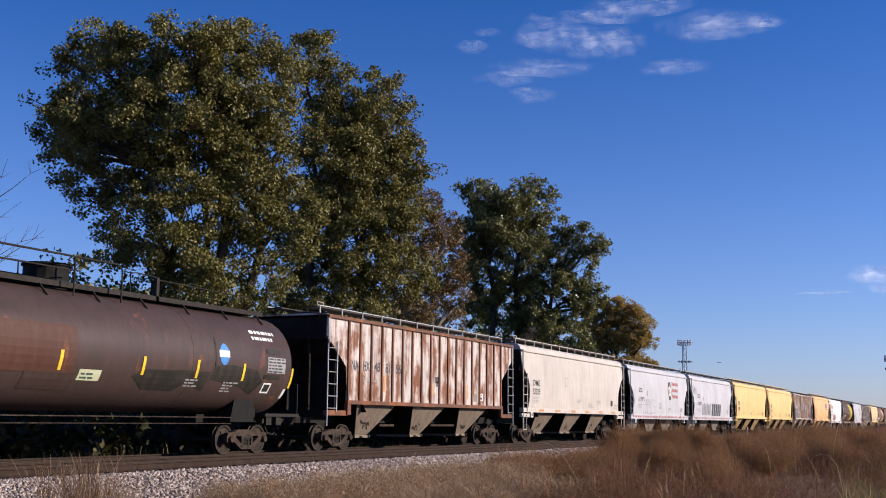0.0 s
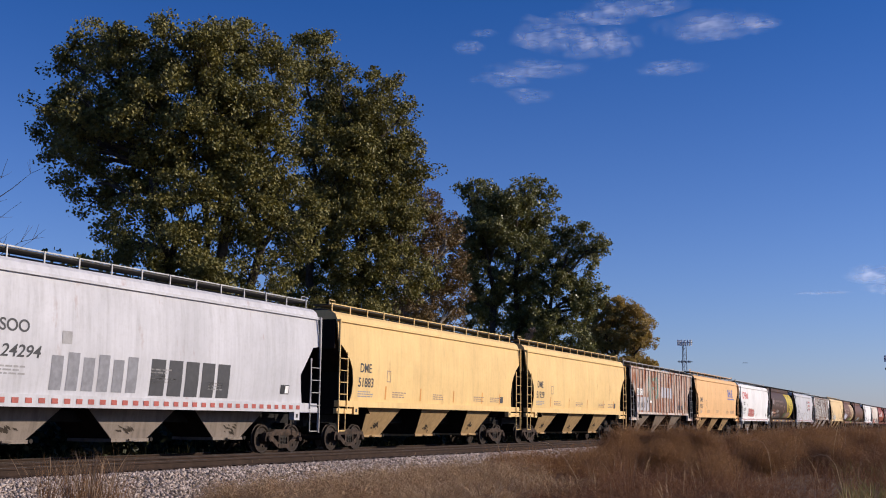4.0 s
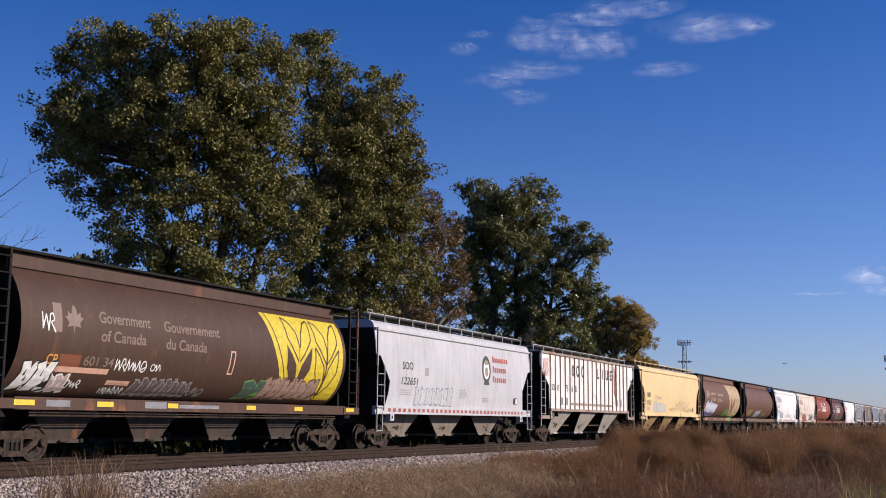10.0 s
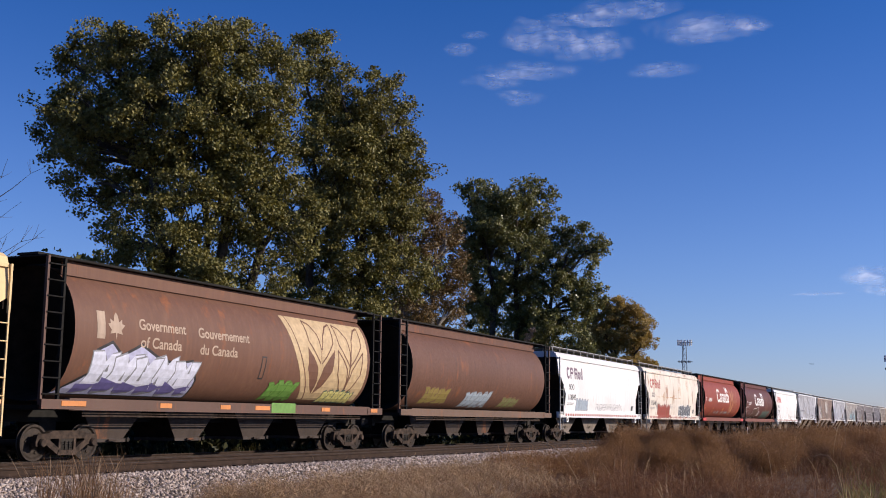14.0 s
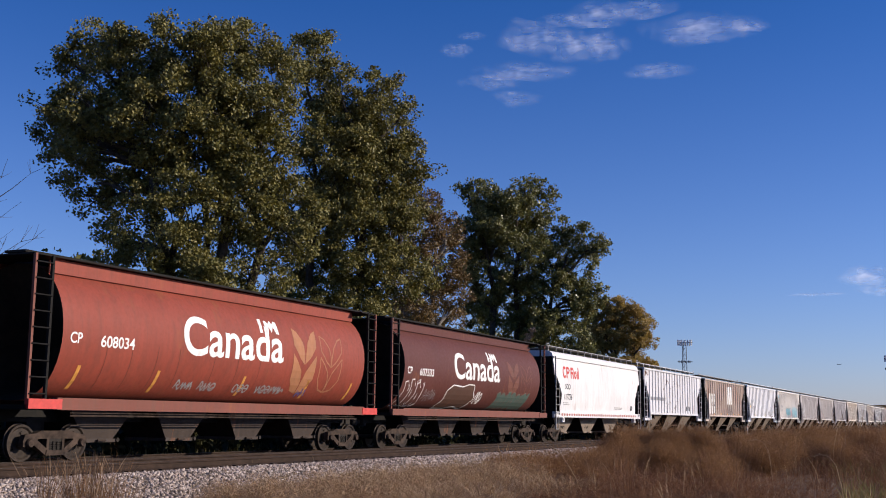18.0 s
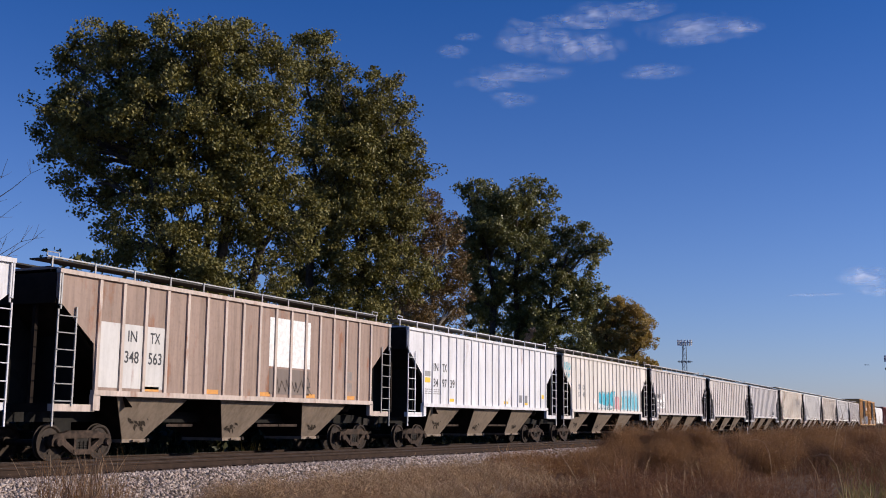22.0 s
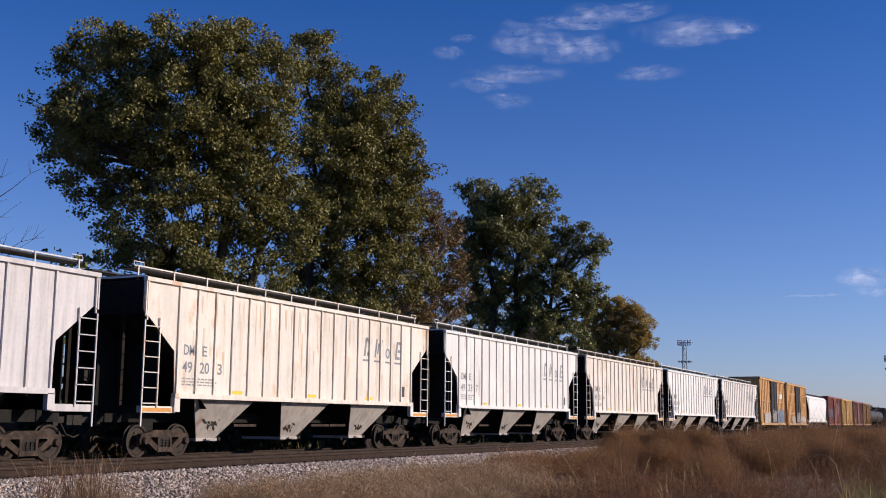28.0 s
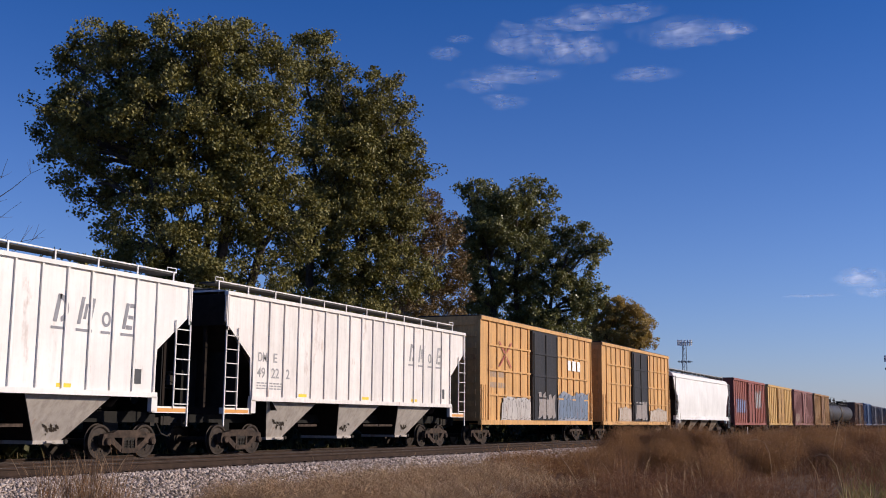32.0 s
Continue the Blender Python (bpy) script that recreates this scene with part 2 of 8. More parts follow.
GRASS_RED = grass_mat("russet_prairie_grass", (0.130, 0.060, 0.031), (0.240, 0.115, 0.052))
GRASS_PLUME = grass_mat("feathery_grass_heads", (0.140, 0.062, 0.034), (0.250, 0.120, 0.056), 0.2, 0.7, 0.4)
GRASS_BUNCH = grass_mat("bunch_grass", (0.185, 0.092, 0.042), (0.340, 0.185, 0.082), 0.22, 0.6, 0.45)
GRASS_BROWN = grass_mat("grey_brown_grass", (0.16, 0.105, 0.066), (0.28, 0.19, 0.12))
GRASS_TAN = grass_mat("bleached_grass", (0.29, 0.175, 0.098), (0.48, 0.310, 0.180))
GRASS_GREEN = island_mat("green_weeds", [(0.10, 0.095, 0.028), (0.20, 0.17, 0.050), (0.36, 0.26, 0.10), (0.15, 0.125, 0.042)], 0.7, 0.3)


# ---- ground, ballast and tracks ----
def profile_strip(name, section, x0, x1, material, label, category, kind="structure", step=None):
    """A cross-section of (y, z) laid along x."""
    xs = [x0, x1] if step is None else list(np.arange(x0, x1 + step, step))
    v = [(x, y, z) for x in xs for y, z in section]
    m = len(section)
    f = [(i * m + j, (i + 1) * m + j, (i + 1) * m + j + 1, i * m + j + 1) for i in range(len(xs) - 1) for j in range(m - 1)]
    ob = new(name, Shape().add(v, f).mesh(name))
    ob.data.materials.append(material)
    return tagged(ob, label, category, kind=kind)


ground = new("ground", Shape().add([(-4000, -4000, GROUND_Z), (4000, -4000, GROUND_Z), (4000, 4000, GROUND_Z), (-4000, 4000, GROUND_Z)], [(0, 1, 2, 3)]).mesh("ground"))
ground.data.materials.append(DIRT)
tagged(ground, "flat dry soil under prairie grass beside the railway", "ground", kind="structure")
BED = [(13.2, GROUND_Z - 0.02), (13.9, GROUND_Z + 0.08), (15.3, -0.21), (15.7, -0.19), (18.6, -0.19), (19.5, -0.44), (20.4, -0.35), (23.7, -0.34), (24.2, -0.37), (25.6, GROUND_Z + 0.05), (26.2, GROUND_Z - 0.02)]
profile_strip("ballast", BED, -60, 1500, BALLAST_BED, "bank of pale crushed stone carrying two railway tracks", "ballast")


# darker brown strip laid over the bank, beneath both tracks
profile_strip("track_bed", [(y, z + 0.012) for y, z in ((15.80, -0.19), (18.6, -0.19), (19.5, -0.44), (20.4, -0.35), (23.7, -0.34), (24.2, -0.37))], -60, 1500, DARK_BED, "dark brown ballast strip between and under the rails", "ballast")


def bed_height(y):
    return np.interp(y, [p[0] for p in BED], [p[1] for p in BED])


def stones():
    """Loose crushed stone on the shoulder of the bank."""
    rng = np.random.default_rng(4)
    n = 52000
    x = 12 + 78 * rng.random(n) ** 1.5
    y = 13.5 + 2.34 * rng.random(n)
    z = bed_height(y)
    size = 0.018 + 0.027 * rng.random(n) ** 1.3
    base = np.array([(1, 0, 0), (-1, 0, 0), (0, 1, 0), (0, -1, 0), (0, 0, 1), (0, 0, -1)], float)
    v = base[None] * (0.7 + 0.6 * rng.random((n, 6, 1))) + 0.3 * rng.standard_normal((n, 6, 3))
    v = v * size[:, None, None] * np.array([1.15, 1.0, 0.8])
    v += np.stack([x, y, z + size * 0.35], 1)[:, None]
    tri = np.array([(0, 2, 4), (2, 1, 4), (1, 3, 4), (3, 0, 4), (2, 0, 5), (1, 2, 5), (3, 1, 5), (0, 3, 5)])
    f = tri[None] + 6 * np.arange(n)[:, None, None]
    ob = new("crushed_stone", arrays("crushed_stone", v.reshape(-1, 3), f.reshape(-1, 3), STONE))
    tagged(ob, "loose pale grey crushed stone on the track shoulder", "gravel", kind="stuff")


stones()
TIE_MESH = Shape().box(-0.11, 0.11, -1.3, 1.3, -0.17, 0.0).mesh("tie")
TIE_MESH.materials.append(TIE)
PLATE_MESH = Shape().box(-0.1, 0.1, -0.18, 0.18, -0.02, 0.0).mesh("tie_plate")
PLATE_MESH.materials.append(RAIL)


def track(y, label, ties_from, ties_to, z=0.0):
    root = tagged(new("railway_track"), label, "railway track", "parallel railway tracks", "structure")
    root.location = (0, y, z)
    foot = [(-0.076, -0.172), (0.076, -0.172), (0.076, -0.160), (0.012, -0.140), (0.012, -0.045), (0.036, -0.035), (0.036, -0.004), (0.026, 0.0),
            (-0.026, 0.0), (-0.036, -0.004), (-0.036, -0.035), (-0.012, -0.045), (-0.012, -0.140), (-0.076, -0.160)]
    m = len(foot)
    for side in (-0.75, 0.75):
        v = [(x, side + a, b) for x in (-60.0, 1500.0) for a, b in foot]
        f = [(i, (i + 1) % m, m + (i + 1) % m, m + i) for i in range(m)] + [tuple(range(m - 1, -1, -1)), tuple(range(m, 2 * m))]
        rail = part("rail", Shape().add(v, f), RAIL, root, "rusty brown steel rail")
        part("running_surface", Shape().box(-60, 1500, side - 0.024, side + 0.024, 0.002, 0.005), RAILTOP, rail, "worn grey top of the rail")
    rest = Shape()
    x = -20.0
    k = random.Random(3)
    while x < 260:
        dx, tilt = k.uniform(-0.03, 0.03), k.uniform(-0.006, 0.006)
        if ties_from < x < ties_to:
            part("tie", TIE_MESH, None, root, loc=(x + dx, k.uniform(-0.05, 0.05), -0.176 + tilt))
            part("tie_plate", PLATE_MESH, None, root, loc=(x + dx, -0.75, -0.156 + tilt))
        else:
            rest.box(x + dx - 0.11, x + dx + 0.11, -1.3, 1.3, -0.34, -0.176 + tilt)
        x += 0.54
    tagged(part("far_ties", rest, TIE, root), kind="stuff")


track(NEAR_Y, "empty rusty railway track on wooden ties and pale ballast", 8, 95)
track(TRAIN_Y, "railway track under the passing freight train", 10, 60, TRAIN_RAIL_Z)


# ---- vegetation ----
def grass(name, n, region, height, width, lean, material, label, seed, head=0.0, tuft=1):
    """Bent, tapering blades over a region; region(rng, n) gives x, y, base z and a height factor. In tufts the blades fan outwards."""
    rng = np.random.default_rng(seed)
    x, y, z, fac = (np.repeat(q, tuft) for q in region(rng, n))
    n = len(x)
    h = (height[0] + (height[1] - height[0]) * rng.random(n)) * fac
    a = rng.random(n) * math.tau
    if tuft > 1:
        r = 0.24 * rng.random(n) ** 0.8
        x, y = x + r * np.cos(a), y + r * np.sin(a)
        h = h * (1.05 - 1.2 * r)
    off = lean * h * (0.15 + rng.random(n) ** 1.5)
    dx, dy = np.cos(a) * off - 0.08 * h, np.sin(a) * off
    w = width * (0.6 + 0.8 * rng.random(n))
    b = rng.random(n) * math.tau
    wx, wy = np.cos(b) * w, np.sin(b) * w
    rows = []
    for s, wf in ((0.0, 1.0), (0.45, 0.85), (0.8, 0.6 + head), (1.0, 0.1 + head * 0.3)):
        bend = s * s
        px, py, pz = x + dx * bend, y + dy * bend, z + h * (s - 0.22 * lean * bend)
        rows.append(np.stack([px - wx * wf, py - wy * wf, pz], 1))
        rows.append(np.stack([px + wx * wf, py + wy * wf, pz], 1))
    v = np.stack(rows, 1)
    q = np.array([(0, 1, 3, 2), (2, 3, 5, 4), (4, 5, 7, 6)])
    f = q[None] + 8 * np.arange(n)[:, None, None]
    ob = new(name, arrays(name, v.reshape(-1, 3), f.reshape(-1, 4), material))
    return tagged(ob, label, "grass", kind="stuff")


def soil(x, y):
    return np.where(y > 13.2, bed_height(np.maximum(y, 13.2)), GROUND_Z) - 0.02


def clumped(rng, x, y, scale, seed):
    """A soft lumpy field between 0 and 1."""
    r = np.random.default_rng(seed)
    out = np.zeros(len(x))
    for k in range(7):
        a, ph, s = r.random() * math.tau, r.random() * math.tau, scale * (0.6 + 1.2 * r.random())
        out += np.sin((x * math.cos(a) + y * math.sin(a)) / s + ph)
    return 0.5 + 0.5 * np.tanh(out * 0.5)


def field_red(rng, n):
    d = 20 + 150 * rng.random(n) ** 2.0
    y = rng.random(n) * np.minimum(14.4, 0.28 * d + 6.0) - 0.03 * d * rng.random(n)
    x = np.sqrt(np.maximum(d * d - y * y, 100))
    lump = clumped(rng, x, y, 1.3, 5)
    broad = clumped(rng, x, y, 5.0, 6)
    tall = np.interp(x, [20, 25, 31, 36, 40, 48, 60], [0.45, 0.50, 0.62, 0.95, 1.45, 1.62, 1.45]) * (0.22 + 0.80 * lump ** 1.4 + 0.26 * broad)
    # the swath against the ballast stays open near the camera
    edge = np.interp(x, [20, 24, 34, 44, 56], [9.6, 11.9, 13.5, 14.2, 14.8]) + 1.2 * (clumped(rng, x, y, 0.8, 77) - 0.5)
    keep = (y < edge) & (rng.random(n) < 0.15 + 0.85 * lump)
    x, y, tall = x[keep], y[keep], tall[keep]
    return x, y, soil(x, y), tall


def field_tan(rng, n):
    x = 14 + 15 * rng.random(n)
    y = 8.5 + 5.8 * rng.random(n)
    lump = clumped(rng, x, y, 1.1, 9)
    edge = 13.9 + 1.0 * (clumped(rng, x, y, 0.7, 2) - 0.5)
    keep = (y < edge) & (rng.random(n) < 0.2 + 0.8 * lump) & (x > 1.40 * y + 1.6 * (lump - 0.5))
    x, y, lump = x[keep], y[keep], lump[keep]
    return x, y, soil(x, y), 0.5 + 0.65 * lump


def field_weeds(rng, n):
    x = 22 + 44 * rng.random(n) ** 1.3
    y = -0.5 + 4.6 * rng.random(n) ** 1.4 * (x / 36)
    keep = clumped(rng, x, y, 1.8, 21) > 0.40
    x, y = x[keep], y[keep]
    return x, y, soil(x, y), np.ones(len(x))


grass("russet_grass", 7600, field_red, (0.3, 1.35), 0.0042, 1.7, GRASS_RED, "tall russet prairie grass gone dry", 11, head=0.35, tuft=24)
grass("pale_grass", 1700, field_tan, (0.3, 0.75), 0.0042, 1.2, GRASS_TAN, "bleached tan grass along the foot of the ballast", 12, head=0.3, tuft=20)
grass("green_weeds", 5000, field_weeds, (0.45, 0.85), 0.008, 0.7, GRASS_GREEN, "yellow-green weeds between dry grass stems", 13)
grass("pale_stems", 3500, field_red, (0.9, 1.7), 0.005, 0.4, GRASS_TAN, "bleached stems standing in the russet grass", 14, head=0.5)


def plumes(n, material, seed):
    """Fine feathery heads, each a short sliver turned its own way, that float in a haze over the tufts."""
    rng = np.random.default_rng(seed)
    x, y, z, fac = field_red(rng, n)
    many = 26
    x, y, z, fac = (np.repeat(q, many) for q in (x, y, z, fac))
    m = len(x)
    h = fac * (0.55 + 0.62 * np.repeat(rng.random(m // many), many)) * (0.45 + 0.6 * rng.random(m) ** 0.7)
    r, a = 0.42 * rng.random(m) ** 0.6, rng.random(m) * math.tau
    p = np.stack([x + r * np.cos(a), y + r * np.sin(a), z + h], 1)
    d = rng.standard_normal((m, 3)) * np.array([0.7, 0.7, 0.8]) + np.stack([np.cos(a), np.sin(a), np.full(m, 0.5)], 1) * 0.6
    d *= (0.03 + 0.06 * rng.random(m))[:, None] / np.linalg.norm(d, axis=1)[:, None]
    w = np.cross(d, rng.standard_normal((m, 3)))
    w *= 0.0036 / np.linalg.norm(w, axis=1)[:, None]
    v = np.stack([p - d, p + w, p + d, p - w], 1)
    f = np.array([(0, 1, 2, 3)])[None] + 4 * np.arange(m)[:, None, None]
    ob = new("grass_plumes", arrays("grass_plumes", v.reshape(-1, 3), f.reshape(-1, 4), material))
    tagged(ob, "feathery brown seed heads over the prairie grass", "grass", kind="stuff")


plumes(13000, GRASS_PLUME, 15)


def bunches(rows, seed, material=GRASS_BUNCH, label="tall bushy clumps of russet bunch grass"):
    """Big fountains of grass, soft with feathery heads: (x, y, height, radius) each."""
    rng = np.random.default_rng(seed)
    verts = []
    for x, y, hgt, rad in rows:
        z = float(soil(np.array([x]), np.array([y]))[0])
        n = int(2600 * hgt * rad)
        a, r = rng.random(n) * math.tau, rng.random(n) ** 0.55
        wisp = np.where(rng.random(n) < 0.1, 1.0 + 0.25 * rng.random(n), 1.0)
        top = hgt * wisp * (0.96 - 0.40 * r * r) * (0.35 + 0.65 * rng.random(n) ** 0.8)
        b = np.stack([x + 0.3 * rad * r * np.cos(a), y + 0.3 * rad * r * np.sin(a), np.full(n, z)], 1)
        e = np.stack([x + rad * r * np.cos(a), y + rad * r * np.sin(a), z + top], 1) + rng.standard_normal((n, 3)) * 0.10
        m = (b + e) / 2 + np.array([0, 0, 0.12]) * hgt
        w = rng.standard_normal((n, 3)) * np.array([1, 1, 0.2])
        w *= 0.0028 / np.linalg.norm(w, axis=1)[:, None]
        verts.append(np.stack([b - w, b + w, m + w, m - w], 1))
        verts.append(np.stack([m - w, m + w, e + w * 0.4, e - w * 0.4], 1))
        p = np.repeat(e, 6, 0) + rng.standard_normal((6 * n, 3)) * np.array([0.10, 0.10, 0.12])
        d = rng.standard_normal((6 * n, 3)) + np.array([0, 0, 0.5])
        d *= (0.03 + 0.05 * rng.random(6 * n))[:, None] / np.linalg.norm(d, axis=1)[:, None]
        u = np.cross(d, rng.standard_normal((6 * n, 3)))
        u *= 0.0036 / np.linalg.norm(u, axis=1)[:, None]
        verts.append(np.stack([p - d, p + u, p + d, p - u], 1))
    v = np.concatenate(verts)
    f = np.arange(4 * len(v)).reshape(-1, 4)
    ob = new("bunch_grass", arrays("bunch_grass", v.reshape(-1, 3), f, material))
    tagged(ob, label, "grass", kind="stuff")


bunches([(39.3, 11.6, 1.55, 0.75), (40.9, 11.5, 1.60, 0.8), (40.6, 10.9, 1.4, 0.6), (40.7, 10.2, 1.58, 0.8), (42.3, 10.0, 1.50, 0.9), (42.0, 9.3, 1.60, 0.8), (45.2, 8.7, 1.35, 0.9), (47.0, 8.6, 1.3, 1.0), (49.3, 8.4, 1.45, 1.0), (51.4, 7.8, 1.4, 1.0), (54.5, 7.5, 1.55, 1.1),
         (55.6, 6.8, 1.65, 1.1), (57.7, 6.3, 1.55, 1.1), (59.7, 5.6, 1.65, 1.1), (61.8, 4.8, 1.55, 1.2), (64.0, 4.0, 1.65, 1.2), (49.7, 6.0, 1.3, 1.0), (45.6, 6.9, 1.2, 0.9), (54.9, 4.5, 1.4, 1.1)], 41)
bunches([(31.9, 13.1, 0.7, 0.6), (33.1, 12.8, 0.74, 0.7), (34.0, 12.4, 0.72, 0.7), (35.0, 11.9, 0.78, 0.7), (36.2, 11.6, 0.85, 0.7), (37.8, 11.3, 1.05, 0.7), (30.0, 11.6, 0.6, 0.7), (33.0, 10.2, 0.8, 0.8), (36.4, 9.3, 1.1, 0.9), (34.5, 7.4, 0.9, 0.9), (38.5, 6.6, 1.15, 1.0), (29.0, 9.6, 0.6, 0.7), (42.0, 4.6, 1.2, 1.0), (30.5, 6.6, 0.7, 0.8)], 43)


bunches([(16.9 + 0.42 * i, 12.35 + 0.4 * math.sin(1.7 * i), 0.44 + 0.10 * math.sin(2.9 * i + 1), 0.42) for i in range(34)], 47, GRASS_TAN, "soft bleached tussocks at the foot of the ballast")
bunches([(17.2 + 0.5 * i, 11.5 + 0.35 * math.sin(2.3 * i), 0.42 + 0.08 * math.sin(1.9 * i), 0.45) for i in range(26)], 48, GRASS_TAN, "soft bleached tussocks at the foot of the ballast")


def leaf_cloud(rng, centres, radii, per, size, squash=0.8):
    """Leaves, each one a folded pair of triangles, scattered round clump centres."""
    c = np.repeat(centres, per, 0)
    r = np.repeat(radii, per)
    n = len(c)
    d = rng.standard_normal((n, 3))
    d /= np.linalg.norm(d, axis=1)[:, None]
    p = c + d * (r * rng.random(n) ** 0.5)[:, None] * np.array([1, 1, squash])
    u = rng.standard_normal((n, 3))
    u /= np.linalg.norm(u, axis=1)[:, None]
    w = np.cross(u, rng.standard_normal((n, 3)))
    w /= np.linalg.norm(w, axis=1)[:, None]
    s = (size * (0.6 + 0.8 * rng.random(n)))[:, None]
    v = np.stack([p - u * s, p + w * s * 0.75, p + u * s * 1.1, p - w * s * 0.75], 1)
    f = np.array([(0, 1, 2, 3)])[None] + 4 * np.arange(n)[:, None, None]
    return v.reshape(-1, 3), f.reshape(-1, 4)


def limb(shape, a, b, r0, r1, k, sag=0.0, steps=4):
    a, b = Vector(a), Vector(b)
    pts = []
    for i in range(steps + 1):
        s = i / steps
        p = a.lerp(b, s)
        j = 0.05 * (b - a).length * math.sin(s * math.pi)
        p += Vector((k.uniform(-j, j), k.uniform(-j, j), k.uniform(-j, j) + sag * math.sin(s * math.pi)))
        pts.append(p)
    for i in range(steps):
        ra, rb = r0 + (r1 - r0) * i / steps, r0 + (r1 - r0) * (i + 1) / steps
        shape.rod(pts[i], pts[i + 1], ra, rb, n=7)
    return pts


def tree(name, base, trunks, lobes, leaf_mat, label, seed, density=1.0, leaf=0.13, gap=0.42, bark=None, inner=0.25):
    """Stems that fork towards the lobes of the crown; each lobe is an ellipsoid (x, y, z, rx, ry, rz) seen from the base."""
    rng = np.random.default_rng(seed)
    k = random.Random(seed)
    root = tagged(new(name), label, "tree", "trees behind the railway")
    root.location = base
    wood = Shape()
    forks = []
    for tx, ty, hx, hy, hz, r in trunks:
        forks += limb(wood, (tx, ty, -0.3), (hx, hy, hz), r, r * 0.55, k, steps=6)[2:]
    centres, radii = [], []
    for x, y, z, rx, ry, rz in lobes:
        start = min(forks, key=lambda p: (p - Vector((x, y, z - rz))).length)
        mid = limb(wood, start, (x, y, z), 0.16, 0.05, k, sag=0.3)
        volume = rx * ry * rz
        n = max(14, int(volume * 13.0 * density * (0.85 if z < 11.5 else 1.0)))
        d = rng.standard_normal((n, 3))
        d /= np.linalg.norm(d, axis=1)[:, None]
        rad = np.where(rng.random(n) < inner, rng.random(n) * 0.75, 0.68 + 0.33 * rng.random(n))
        p = np.array([x, y, z]) + d * rad[:, None] * np.array([rx, ry, rz])
        # the sprays gather in boughs, with dark hollows between them
        boughs = p[::6]
        p = np.where(rng.random(n)[:, None] < 0.78, boughs[rng.integers(0, len(boughs), n)] + rng.standard_normal((n, 3)) * np.array([0.32, 0.32, 0.26]), p)
        f = np.array([noise.noise(Vector(q) * 0.42 + Vector((seed, 0, 0))) for q in p])
        p = p[f > -gap]
        for q in p[::9]:
            j = mid[k.randrange(1, len(mid))]
            limb(wood, j, q, 0.035, 0.012, k, steps=2)
        centres.append(p)
        radii.append(0.30 + 0.36 * rng.random(len(p)))
    part("trunk", wood, bark or BARK, root)
    v, f = leaf_cloud(rng, np.concatenate(centres), np.concatenate(radii), int(46 * 0.10 / leaf), leaf)
    part("crown", arrays("crown", v, f, leaf_mat), None, root)
    return root


# ---- rolling stock ----
MOVING = []      # (car, x at the start)
WHEELS = {-1: [], 1: []}


def wheelset_mesh():
    s = Shape()
    for side in (-1, 1):
        y = side * 0.75
        prof = [(0.06, -0.09), (0.13, -0.085), (0.15, -0.04), (0.36, -0.03), (0.40, -0.068), (0.455, -0.068), (0.457, 0.03), (0.483, 0.045), (0.483, 0.065), (0.40, 0.068), (0.36, 0.02), (0.15, 0.03), (0.13, 0.085), (0.06, 0.09)]
        s.lathe([(r, -a * side if side > 0 else a) for r, a in prof], (0, y, 0), 28)
    s.lathe([(0.0, -1.05), (0.075, -1.05), (0.085, -0.7), (0.08, 0.0), (0.085, 0.7), (0.075, 1.05), (0.0, 1.05)], (0, 0, 0), 12)
    # three drilled holes let the turning show
    for side in (-1, 1):
        for k in range(3):
            a = k * math.tau / 3
            s.box(0.25 * math.cos(a) - 0.03, 0.25 * math.cos(a) + 0.03, side * 0.80 - 0.012, side * 0.80 + 0.012, 0.25 * math.sin(a) - 0.03, 0.25 * math.sin(a) + 0.03)
    me = s.mesh("wheelset")
    me.materials.append(WHEEL)
    return me


def side_frame_mesh():
    s = Shape()
    t = 0.075
    s.prism([(-0.62, 0.56), (0.62, 0.56), (0.66, 0.70), (0.5, 0.76), (-0.5, 0.76), (-0.66, 0.70)], -t, t)
    for d in (-1, 1):
        a = [(d * 0.62, 0.70), (d * 1.02, 0.66), (d * 1.07, 0.50), (d * 1.07, 0.38), (d * 0.98, 0.36), (d * 0.95, 0.54), (d * 0.83, 0.54), (d * 0.80, 0.40), (d * 0.70, 0.42), (d * 0.58, 0.56)]
        b = [(d * 0.80, 0.46), (d * 0.32, 0.16), (d * 0.20, 0.16), (d * 0.26, 0.30), (d * 0.66, 0.56)]
        c = [(d * 0.30, 0.58), (d * 0.22, 0.58), (d * 0.22, 0.28), (d * 0.30, 0.22)]
        for poly in (a, b, c):
            s.prism(poly if d < 0 else poly[::-1], -t, t)
        s.lathe([(0.0, -0.09), (0.09, -0.09), (0.11, -0.05), (0.11, 0.06)], (d * 0.889, -t, 0.457), 12)
    s.prism([(-0.34, 0.15), (0.34, 0.15), (0.30, 0.28), (-0.30, 0.28)], -t - 0.02, t + 0.02)
    me = s.mesh("side_frame")
    me.materials.append(TRUCK)
    return me


def spring_mesh():
    s = Shape()
    for dx in (-0.14, 0.0, 0.14):
        for k in range(6):
            s.box(dx - 0.055, dx + 0.055, -0.05, 0.05, 0.29 + k * 0.045, 0.315 + k * 0.045)
        s.rod((dx, 0, 0.28), (dx, 0, 0.57), 0.036, n=8)
    s.box(-0.24, 0.24, -0.06, 0.06, 0.50, 0.585)
    me = s.mesh("springs")
    me.materials.append(STEEL)
    return me


